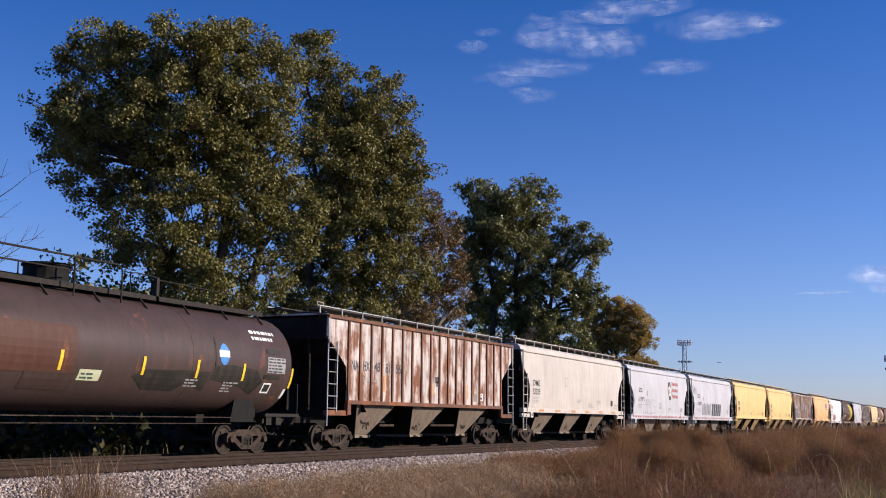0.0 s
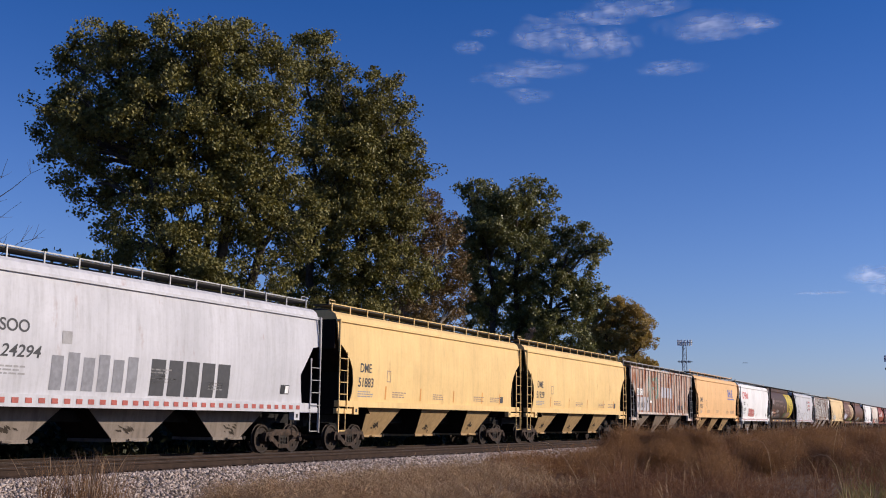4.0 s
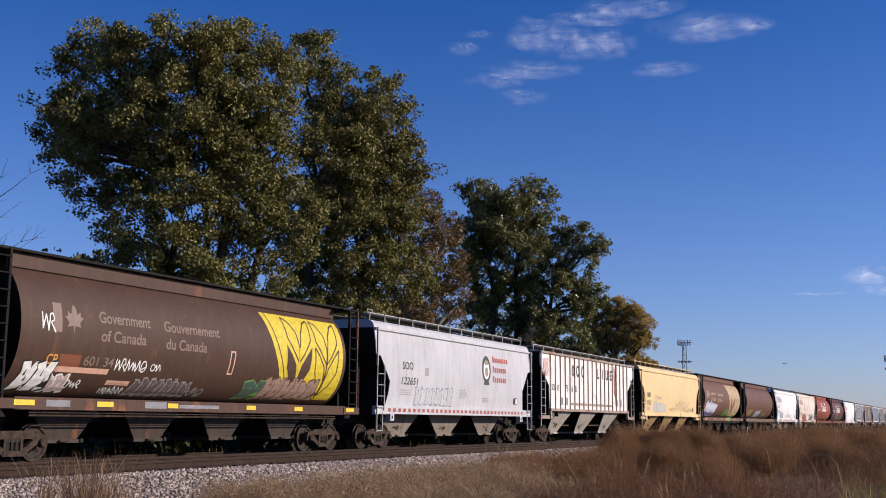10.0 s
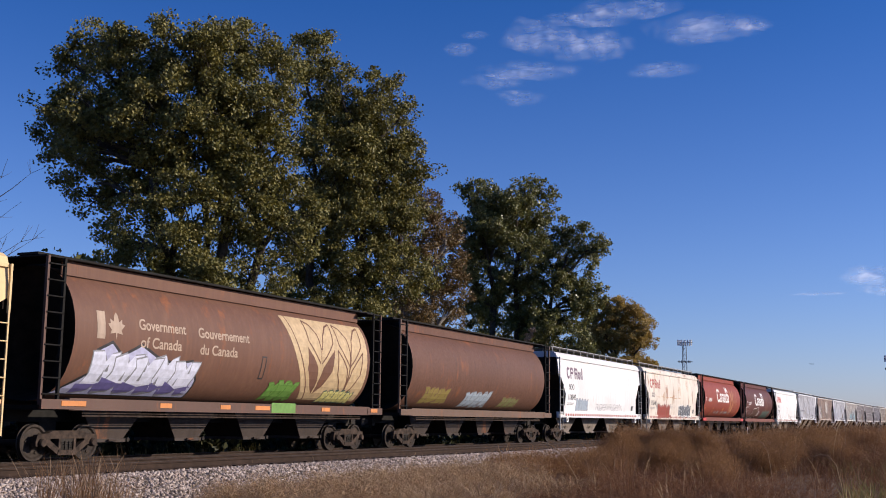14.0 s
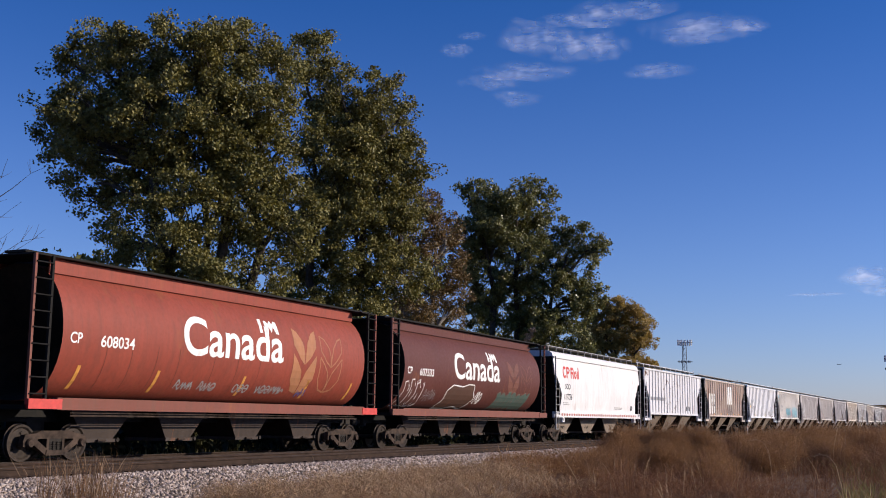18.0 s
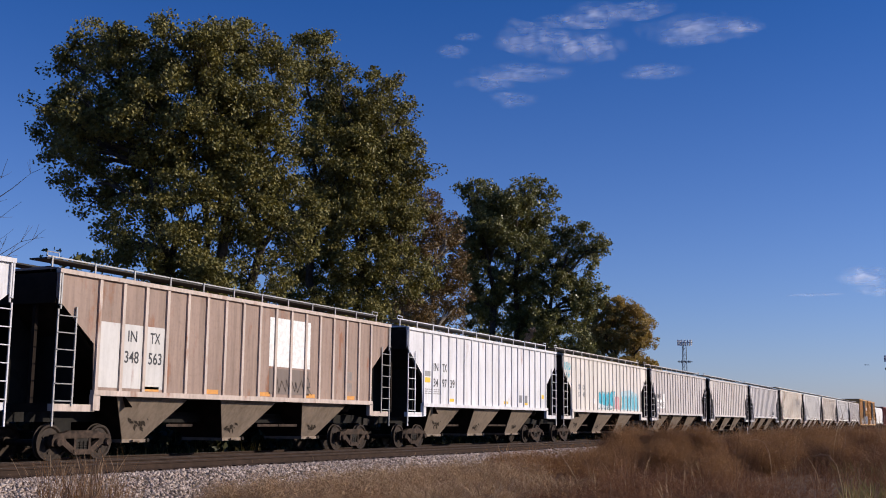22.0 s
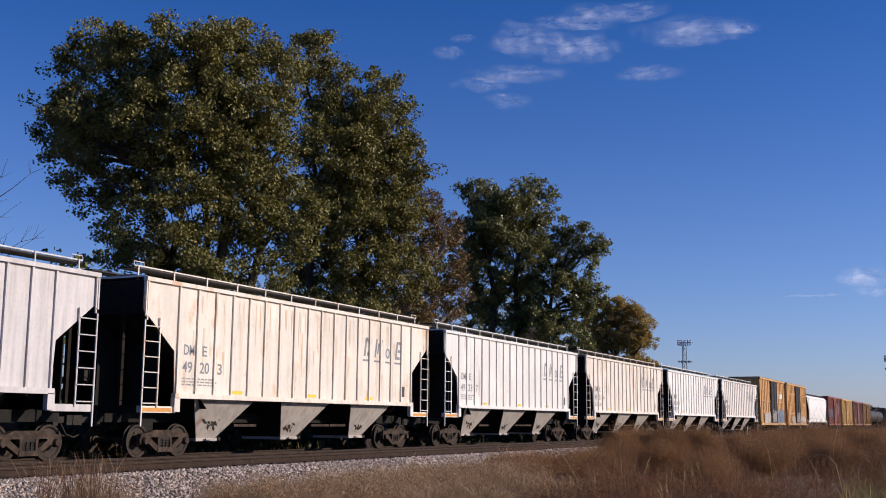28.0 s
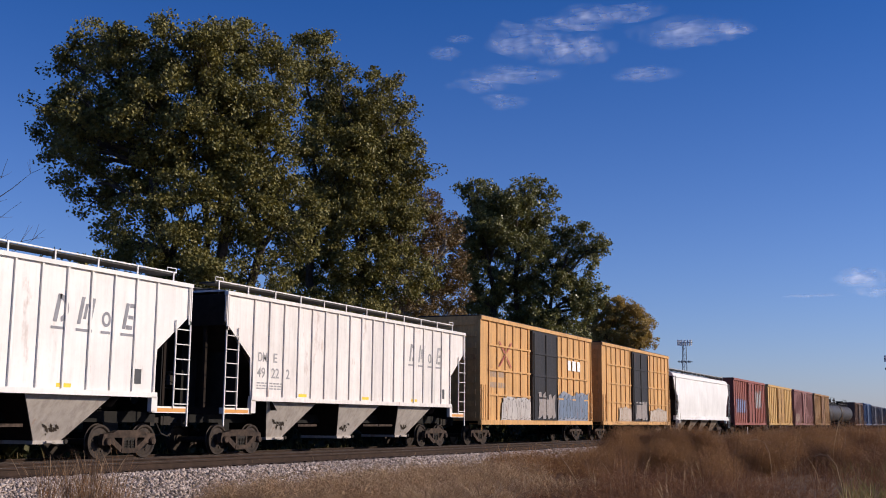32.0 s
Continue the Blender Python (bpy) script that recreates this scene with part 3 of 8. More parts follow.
def bolster_mesh():
    s = Shape().box(-0.2, 0.2, -1.0, 1.0, 0.46, 0.70).box(-0.3, 0.3, -0.35, 0.35, 0.68, 0.97)
    s.box(-0.62, -0.50, -0.8, 0.8, 0.36, 0.46).box(0.50, 0.62, -0.8, 0.8, 0.36, 0.46)
    me = s.mesh("bolster")
    me.materials.append(BLACK)
    return me


WHEELSET, SIDE_FRAME, SPRINGS, BOLSTER = wheelset_mesh(), side_frame_mesh(), spring_mesh(), bolster_mesh()


def truck(car, x):
    t = part("truck", BOLSTER, None, car, "dusty cast steel four-wheel truck", (x, 0, TRAIN_RAIL_Z))
    for d in (-1, 1):
        part("side_frame", SIDE_FRAME, None, t, loc=(0, d * 0.99, 0))
        part("springs", SPRINGS, None, t, loc=(0, d * 0.99, 0))
        WHEELS[d].append(part("wheelset", WHEELSET, None, t, loc=(d * 0.889, 0, 0.457)))


def coupler_mesh():
    s = Shape().box(-0.1, 0.55, -0.07, 0.07, 0.80, 0.96).box(0.5, 0.82, -0.14, 0.16, 0.74, 1.0).box(-0.1, 0.1, -0.25, 0.25, 0.72, 1.04)
    s.path([(0.1, -0.3, 0.8), (0.3, -0.32, 0.5), (0.6, -0.3, 0.42), (0.8, -0.28, 0.48)], 0.025)
    me = s.mesh("coupler")
    me.materials.append(STEEL)
    return me


COUPLER = coupler_mesh()


class Car:
    """A car in the making: its root, the length of its body and the outline of its flank."""

    def __init__(self, kind, label, start, length, half_width, zbreaks=(), category="freight car"):
        self.root = tagged(new(kind), label, category, "cars of the freight train")
        self.length, self.half, self.breaks, self.zero = length, half_width, zbreaks, -length / 2
        self.root.location = (start + length / 2, TRAIN_Y, 0)
        MOVING.append((self.root, start + length / 2))

    def put(self, name, shape, mat, label="", loc=(0, 0, 0)):
        return part(name, shape, mat, self.root, label, loc)

    def decal(self, name, polys, mat, layer=1, label=""):
        """Flat polygons in x (from the leading end) and z, laid on the flank."""
        bm = bmesh.new()
        for poly in polys:
            vs = [bm.verts.new((x + self.zero, 0, z)) for x, z in poly]
            bm.faces.new(vs)
        return self.lay(name, bm, mat, layer, label)

    def lay(self, name, bm, mat, layer, label):
        zs = [v.co.z for v in bm.verts]
        if not zs:
            bm.free()
            return None
        for zb in self.breaks:
            if min(zs) < zb < max(zs):
                bmesh.ops.bisect_plane(bm, geom=bm.verts[:] + bm.edges[:] + bm.faces[:], plane_co=(0, 0, zb), plane_no=(0, 0, 1))
        for v in bm.verts:
            v.co.y = -(self.half(v.co.z) + 0.004 + 0.003 * layer)
        me = bpy.data.meshes.new(name)
        bm.to_mesh(me)
        bm.free()
        return part(name, me, mat, self.root, label)

    def text(self, name, words, x, z, size, mat, label="", width=None, layer=1, slant=0.0):
        c = bpy.data.curves.new("letters", "FONT")
        c.body, c.size, c.offset = words, size * 1.38, size * 0.022
        tmp = bpy.data.objects.new("letters", c)
        me = tmp.to_mesh()
        bm = bmesh.new()
        bm.from_mesh(me)
        tmp.to_mesh_clear()
        bpy.data.objects.remove(tmp)
        bpy.data.curves.remove(c)
        xs = [v.co.x for v in bm.verts]
        k = width / (max(xs) - min(xs)) if width else 1.0
        for v in bm.verts:
            v.co = (x + self.zero + (v.co.x - min(xs)) * k + slant * v.co.y, 0, z + v.co.y)
        bmesh.ops.remove_doubles(bm, verts=bm.verts[:], dist=0.0005)
        return self.lay(name, bm, mat, layer, label)

    def bars(self, name, rects, mat, label="", layer=1):
        """Rectangles (x, z, width, height)."""
        polys = [[(x, z), (x + w, z), (x + w, z + h), (x, z + h)] for x, z, w, h in rects]
        if name == "stencilled_print":
            return self.decal(name, polys, mat, layer, label)
        for p in polys:
            ob = self.decal(name, [p], mat, layer, label)
        return ob

    def small_print(self, x, z, w, rows, seed, mat=None, step=0.085):
        k = random.Random(seed)
        rects = []
        for r in range(rows):
            p = x
            while p < x + w * k.uniform(0.7, 1.0):
                q = k.uniform(0.08, 0.26)
                rects.append((p, z - r * step, q, step * 0.5))
                p += q + 0.05
        tagged(self.bars("stencilled_print", rects, mat or STENCIL, "small illegible stencilled print"), kind="stuff")

    def seams(self, xs, z0, z1, mat):
        """Thin upright weld lines, a little stained."""
        k = random.Random(len(xs))
        for x in xs:
            b = k.uniform(-0.06, 0.06)
            self.decal("weld_line", [[(x, z0), (x + 0.018, z0), (x + b + 0.018, z1), (x + b, z1)]], mat, 0.3, "thin dark weld line")

    def graffiti(self, x, z, w, h, fill, line, seed, n=6, layer=1, under=None):
        """Sprayed lettering past reading: jostling angular letters, each a filled shape with an outline and cuts."""
        k = random.Random(seed)
        cell = w / n
        for i in range(n):
            cx, cz = x + cell * (i + 0.5), z + h * 0.5
            lean = k.uniform(-0.12, 0.30)
            hi, lo = k.uniform(0.36, 0.52), k.uniform(0.42, 0.50)
            pts = [(-0.70, -lo), (-0.05, -lo * k.uniform(0.8, 1)), (0.06, -0.30), (0.18, -lo), (0.74, -lo * k.uniform(0.75, 1)), (0.52, k.uniform(-0.2, 0.1)),
                   (k.uniform(0.5, 0.74), hi), (0.20, hi * k.uniform(0.8, 1)), (0.04, hi * 0.5), (-0.12, hi), (-0.60, hi * k.uniform(0.7, 1)), (-0.46, k.uniform(-0.1, 0.2))]
            shape = [(cx + (px + lean * pz) * cell, cz + pz * h) for px, pz in pts]
            grow = [(cx + (px + lean * pz) * cell + 0.045 * (1 if px > 0 else -1), max(cz + pz * h + 0.04 * (1 if pz > 0 else -1), z - 0.03)) for px, pz in pts]
            lift = layer + (i % 3) * 0.5
            self.decal("graffiti_outline", [grow], line, lift, "sprayed outline")
            self.decal("graffiti_letter", [shape], fill, lift + 0.16, "sprayed letter past reading")
            if under:
                foot = [(px, min(pz, z + h * 0.33)) for px, pz in shape[:6]] + [(shape[4][0], z + h * k.uniform(0.2, 0.4)), (cx, z + h * k.uniform(0.15, 0.3)), (shape[0][0], z + h * k.uniform(0.2, 0.4))]
                self.decal("graffiti_shade", [foot], under, lift + 0.24, "darker sprayed foot of the letter")
            cuts = []
            for e in range(k.choice((1, 2, 2))):
                a, b = k.uniform(-0.3, 0.3), k.uniform(-0.25, 0.15)
                t, q = k.uniform(0.04, 0.08), k.uniform(0.18, 0.34)
                cuts.append([(cx + (a + lean * b) * cell, cz + b * h), (cx + (a + t * 2 + lean * b) * cell, cz + b * h), (cx + (a + t + lean * (b + q)) * cell, cz + (b + q) * h)])
            self.decal("graffiti_cut", cuts, line, lift + 0.30, "sprayed inner line")

    def scribble(self, x, z, w, h, mat, seed, loops=7, thick=0.035, layer=1):
        """A hasty sprayed line of uneven strokes."""
        k = random.Random(seed)
        pts = []
        for i in range(loops):
            cx, cw = x + w * i / loops, w / loops
            kind = k.randrange(3)
            if kind == 0:
                r = [(cx + cw * (0.5 + 0.4 * math.cos(q)), z + h * (0.45 + 0.4 * math.sin(q) * k.uniform(0.85, 1.1))) for q in [0.7 * e for e in range(10)]]
            elif kind == 1:
                r = [(cx + cw * k.uniform(0, 0.3), z + h * k.uniform(0.7, 1.0)), (cx + cw * k.uniform(0.2, 0.5), z + h * k.uniform(0, 0.2)), (cx + cw * k.uniform(0.5, 0.8), z + h * k.uniform(0.6, 0.9)), (cx + cw, z + h * k.uniform(0, 0.3))]
            else:
                r = [(cx, z + h * k.uniform(0.0, 0.2)), (cx + cw * 0.2, z + h * k.uniform(0.8, 1.05)), (cx + cw * 0.5, z + h * k.uniform(0.7, 0.9)), (cx + cw * 0.7, z + h * k.uniform(0.4, 0.6)), (cx + cw * 0.3, z + h * 0.45), (cx + cw * 0.9, z + h * k.uniform(0, 0.1))]
            pts += r
        polys = []
        for (ax, az), (bx, bz) in zip(pts, pts[1:]):
            d = math.hypot(bx - ax, bz - az)
            if d < 0.01:
                continue
            nx, nz = -(bz - az) / d * thick / 2, (bx - ax) / d * thick / 2
            polys.append([(ax - nx, az - nz), (bx - nx, bz - nz), (bx + nx, bz + nz), (ax + nx, az + nz)])
        self.decal("graffiti_line", polys, mat, layer, "hasty sprayed line")

    def running_gear(self, truck_x, reach, sill=True):
        for d in (-1, 1):
            truck(self.root, d * truck_x)
            c = self.put("coupler", COUPLER, None, loc=(d * (self.length / 2 + reach - 0.82), 0, 0))
            c.rotation_euler = (0, 0, 0 if d > 0 else math.pi)
        h = self.length / 2 + reach - 0.75
        if not sill:
            for d in (-1, 1):
                a, b = sorted((d * h, d * (truck_x - 1.6)))
                self.put("stub_sill", Shape().box(a, b, -0.26, 0.26, 0.82, 1.12), BLACK, "black stub sill")
            return
        self.put("centre_sill", Shape().box(-h, h, -0.26, 0.26, 0.82, 1.12), BLACK, "black steel centre sill")


PAINTS = {}


def coat(color, rust=0.15, dirt=0.3, **kw):
    key = (color, rust, dirt, tuple(sorted(kw.items())))
    if key not in PAINTS:
        PAINTS[key] = paint("weathered_paint", color, rust, dirt, **kw)
    return PAINTS[key]


STENCIL = plain("faded_black_stencil", (0.05, 0.05, 0.055), 0.7)
FADED = plain("faded_grey_stencil", (0.30, 0.29, 0.29), 0.7)
GREY_MARK = plain("grey_mark", (0.22, 0.22, 0.24), 0.7)
RED_MARK = plain("red_mark", (0.55, 0.045, 0.035), 0.6)
RED_FADED = plain("faded_red_mark", (0.36, 0.075, 0.055), 0.6)
WHITE_MARK = plain("white_mark", (0.80, 0.79, 0.77), 0.6)
BLUE_MARK = plain("blue_mark", (0.08, 0.12, 0.36), 0.6)
YELLOW_MARK = plain("yellow_mark", (0.80, 0.52, 0.03), 0.5)
GOLD_MARK = plain("wheat_yellow_mark", (0.62, 0.47, 0.03), 0.6)
WHEAT_MARK = plain("faded_wheat_mark", (0.42, 0.25, 0.11), 0.6)
CYAN_MARK = plain("cyan_spray", (0.06, 0.42, 0.52), 0.5)
PALE_BLUE = plain("pale_blue_spray", (0.32, 0.38, 0.44), 0.6)
PURPLE = plain("violet_spray", (0.12, 0.10, 0.26), 0.6)
GREEN_MARK = plain("green_spray", (0.13, 0.27, 0.05), 0.6)
DARK_GREEN = plain("dull_green_spray", (0.06, 0.10, 0.08), 0.6)
ORANGE_MARK = plain("orange_mark", (0.62, 0.28, 0.06), 0.6)
TAN_MARK = plain("tan_patch", (0.34, 0.24, 0.17), 0.7)
TAUPE_MARK = plain("taupe_patch", (0.25, 0.21, 0.19), 0.7)
BLACK_MARK = plain("black_mark", (0.02, 0.02, 0.022), 0.6)


def interp(pairs, z):
    if z <= pairs[0][0]:
        return pairs[0][1]
    for (a, p), (b, q) in zip(pairs, pairs[1:]):
        if z <= b:
            return p + (q - p) * (z - a) / (b - a)
    return pairs[-1][1]


def ladder(car, x0, x1, z0, z1, y, mat, step=0.42, r=0.016, low=None):
    """Two stiles and their rungs on a flank."""
    s = Shape()
    s.box(x0 - 0.022, x0 + 0.022, y - 0.015, y + 0.02, low if low is not None else z0, z1)
    s.box(x1 - 0.022, x1 + 0.022, y - 0.015, y + 0.02, z0, z1)
    z = z0 + 0.12
    while z < z1 - 0.1:
        s.rod((x0, y - 0.03, z), (x1, y - 0.03, z), r)
        z += step
    return car.put("ladder", s, mat)


def flank(outline, half, levels, length, sign):
    """One side sheet with its cut ends: strips between the levels, with thickness."""
    s = Shape()
    h = length / 2
    pairs = sorted((z, x) for x, z in outline)
    zs = sorted(set(levels) | {z for z, _ in pairs})
    zs = [z for z in zs if pairs[0][0] <= z <= pairs[-1][0]]
    n = 8
    for off in (0.0, 0.03):
        v, f = [], []
        for z in zs:
            x0 = interp(pairs, z)
            y = sign * (half(z) - off)
            v += [(-h + x0 + (2 * h - 2 * x0) * i / n, y, z) for i in range(n + 1)]
        for j in range(len(zs) - 1):
            for i in range(n):
                q = (j * (n + 1) + i, j * (n + 1) + i + 1, (j + 1) * (n + 1) + i + 1, (j + 1) * (n + 1) + i)
                f.append(q if (sign < 0) == (off == 0.0) else q[::-1])
        s.add(v, f)
    for d in (-1, 1):
        v, f = [], []
        for z in zs:
            x0 = d * (h - interp(pairs, z))
            v += [(x0, sign * half(z), z), (x0, sign * (half(z) - 0.03), z)]
        f = [(2 * j, 2 * j + 1, 2 * j + 3, 2 * j + 2) for j in range(len(zs) - 1)]
        s.add(v, f)
    s.smooth = True
    return s


RUNG = plain("galvanised_rung", (0.40, 0.39, 0.38), 0.5, 0.2)
WALKWAY = rough_stuff("walkway_steel", (0.026, 0.024, 0.023), (0.065, 0.06, 0.055), 8.0, 0.7, 0.2)


def roof_walk(car, z, length, mat, posts=14, y_edge=1.0, loops=True, rise=0.28):
    """Hatch covers along the roof, and a walkway with posts and an edge bar on either side."""
    h = length / 2
    for i in range(6):
        w = (length - 1.6) / 6
        x = -h + 0.8 + i * w
        car.put("hatch_cover", Shape().prism([(x + 0.05, z), (x + w - 0.05, z), (x + w - 0.05, z + 0.16), (x + w - 0.15, z + 0.2), (x + 0.15, z + 0.2), (x + 0.05, z + 0.16)], -0.32, 0.32), WALKWAY)
    for d in (-1, 1):
        y0, y1 = sorted((d * 0.45, d * y_edge))
        car.put("running_board", Shape().box(-h + 0.1, h - 0.1, y0, y1, z + rise - 0.09, z + rise - 0.05), WALKWAY, "dark steel grating running board")
    s = Shape()
    for d in (-1, 1):
        s.box(-h + 0.1, h - 0.1, d * y_edge - 0.02, d * y_edge + 0.02, z + rise - 0.035, z + rise)
    car.put("edge_bar", s, mat, "light bar along the roof walkway")
    for i in range(posts):
        x = -h + 0.25 + (2 * h - 0.5) * i / (posts - 1)
        car.put("walkway_post", Shape().box(x - 0.022, x + 0.022, -y_edge - 0.045, -y_edge - 0.02, z - 0.12, z + rise), mat)
    if loops:
        for d in (-1, 1):
            car.put("grab_iron", Shape().path([(d * (h - 0.1), -y_edge, z + rise), (d * (h - 0.1), -y_edge, z + rise + 0.10), (d * (h - 0.5), -y_edge, z + rise + 0.10), (d * (h - 0.5), -y_edge, z + rise)], 0.014), mat)


def roof_sheet(car, eave_y, eave_z, ridge_z, length, mat):
    h = length / 2
    dz = ridge_z - eave_z
    pts = [(-eave_y, eave_z), (-eave_y * 0.955, eave_z + dz * 0.55), (-eave_y * 0.86, eave_z + dz * 0.86), (-eave_y * 0.7, ridge_z)]
    pts += [(-y, z) for y, z in pts[::-1]]
    v = [(x, y, z) for x in (-h, h) for y, z in pts]
    n = len(pts)
    f = [(i, n + i, n + i + 1, i + 1) for i in range(n - 1)] + [tuple(range(n)), tuple(range(2 * n - 1, n - 1, -1))]
    car.put("roof", Shape().add(v, f), mat)


def bay(car, c, top_half, bot_half, y_top, y_bot, z_top, z_bot, mat, gate_mat, stain=True):
    """One discharge funnel with its gate."""
    v = []
    face = [(c - top_half, -y_top, z_top), (c + top_half, -y_top, z_top), (c + bot_half, -y_bot, z_bot), (c - bot_half, -y_bot, z_bot)]
    for hx, hy, z in ((top_half, y_top, z_top), (bot_half, y_bot, z_bot)):
        v += [(c - hx, -hy + 0.03, z), (c + hx, -hy + 0.03, z), (c + hx, hy, z), (c - hx, hy, z)]
    b = car.put("hopper_bay", Shape().add(face + [(x, y + 0.02, z) for x, y, z in face], [(0, 1, 2, 3), (7, 6, 5, 4), (0, 4, 5, 1), (1, 5, 6, 2), (2, 6, 7, 3), (3, 7, 4, 0)]), mat, "dusty funnel-shaped discharge bay")
    # the slopes get their shade as colour; only the face keeps bay_mat
    part("slope_plate", Shape().add(v, [(3, 2, 1, 0), (4, 5, 6, 7), (1, 2, 6, 5), (2, 3, 7, 6), (3, 0, 4, 7)]), SHADE_DARK, b, "slope of the bay, its shade put into the colour")
    g = Shape().box(c - bot_half - 0.08, c + bot_half + 0.08, -y_bot - 0.06, y_bot + 0.06, z_bot - 0.07, z_bot + 0.02)
    g.rod((c - 0.15, -y_bot - 0.12, z_bot - 0.02), (c + 0.15, -y_bot - 0.12, z_bot - 0.02), 0.035)
    part("outlet_gate", g, gate_mat, b)
    if stain:
        k = random.Random(int(c * 100) + int(top_half * 50))
        mark, ox, oq = Shape(), k.uniform(-0.25, 0.05), k.uniform(0.64, 0.74)
        for e in range(15):
            ax, aq, a, r = ox + k.gauss(0, 0.16), oq + k.gauss(0, 0.06), k.uniform(0.3, 1.1), k.uniform(0.06, 0.17)
            pts = [(ax + r * math.cos(a), aq + 0.6 * r * math.sin(a)), (ax + 0.3 * r * math.sin(a), aq - 0.2 * r * math.cos(a)), (ax - r * math.cos(a), aq - 0.6 * r * math.sin(a)), (ax - 0.3 * r * math.sin(a), aq + 0.2 * r * math.cos(a))]
            mark.add([(c + x, -(y_top + (y_bot - y_top) * q) - 0.005 - 0.0006 * e, z_top + (z_bot - z_top) * q) for x, q in pts], [(0, 1, 2, 3)])
        part("grease_stain", mark, STENCIL_GREASE, b, "dark grease scrawl over the gate")
    part("handwheel", Shape().rod((c + bot_half + 0.12, -y_bot - 0.10, z_bot - 0.01), (c + bot_half + 0.12, -y_bot - 0.02, z_bot - 0.01), 0.06, n=10), STEEL, b)


def slope_ends(car, x_top, z_top, x_bot, z_bot, half, mat):
    h = car.length / 2
    for d in (-1, 1):
        v = []
        for x, z in ((x_top, z_top), (x_bot, z_bot)):
            v += [(d * (h - x), -half, z), (d * (h - x), half, z)]
        v += [(p[0] - d * 0.03, p[1], p[2] - 0.03) for p in v]
        # shade under the car end is put into this sheet's colour
        car.put("slope_sheet", Shape().add(v, [(0, 1, 3, 2), (4, 6, 7, 5), (0, 2, 6, 4), (1, 5, 7, 3), (0, 4, 5, 1), (2, 3, 7, 6)]), SHADE_DARK, "steep end sheet in a colour darkened for shade")
        # added black plates fill the open end, in place of its deep shade
        web = [(d * (h - 0.14), 1.12), (d * (h - x_bot + 0.1), 1.22), (d * (h - x_top - 0.16), z_top - 0.15)]
        a, b = sorted((d * (h - 0.90), d * (h - 0.94)))
        low = z_top - (z_top - z_bot) * (0.95 - x_top) / (x_bot - x_top) - 0.06
        car.put("bolster_web", Shape().box(a, b, -1.36, 1.30, 1.14, max(1.6, low)), BLACK, "added black cross plate that stands in for end shade")
        for y in (0.14, 1.22):
            car.put("slope_web", Shape().prism(web if d < 0 else web[::-1], y, y + 0.03), BLACK, "added black plate that stands in for end shade")


def end_gear(car, x_in, z_sill, mat, brake_end=-1):
    """Platform, posts and brake wheel at the two ends."""
    h = car.length / 2
    for d in (-1, 1):
        a, b = sorted((d * h, d * (h - x_in)))
        e0, e1 = sorted((d * h, d * (h - 0.12)))
        # beam and posts share the colour that holds the end's shade
        car.put("end_beam", Shape().box(e0, e1, -1.46, 1.46, z_sill - 0.12, z_sill + 0.1), SHADE_DARK)
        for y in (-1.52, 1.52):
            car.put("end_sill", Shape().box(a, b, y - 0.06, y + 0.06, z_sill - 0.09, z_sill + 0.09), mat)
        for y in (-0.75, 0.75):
            car.put("end_post", Shape().box(d * (h - 0.12) - 0.05, d * (h - 0.12) + 0.05, y - 0.05, y + 0.05, z_sill, 4.3), SHADE_DARK)
        car.put("air_reservoir", Shape().rod((d * (h - 1.1), -0.6, z_sill + 0.35), (d * (h - 1.1), 0.5, z_sill + 0.35), 0.2, n=12), BLACK)
    w = Shape()
    x = brake_end * (h + 0.06)
    n = 14
    ring = [(x, 0.45 + 0.26 * math.cos(k * math.tau / n), 2.1 + 0.26 * math.sin(k * math.tau / n)) for k in range(n + 1)]
    w.path(ring, 0.02)
    for k in range(0, n, 4):
        w.rod((x, 0.45, 2.1), ring[k], 0.015)
    w.box(min(x, x - brake_end * 0.2), max(x, x - brake_end * 0.2), 0.38, 0.52, 1.95, 2.25)
    car.put("brake_wheel", w, STEEL)


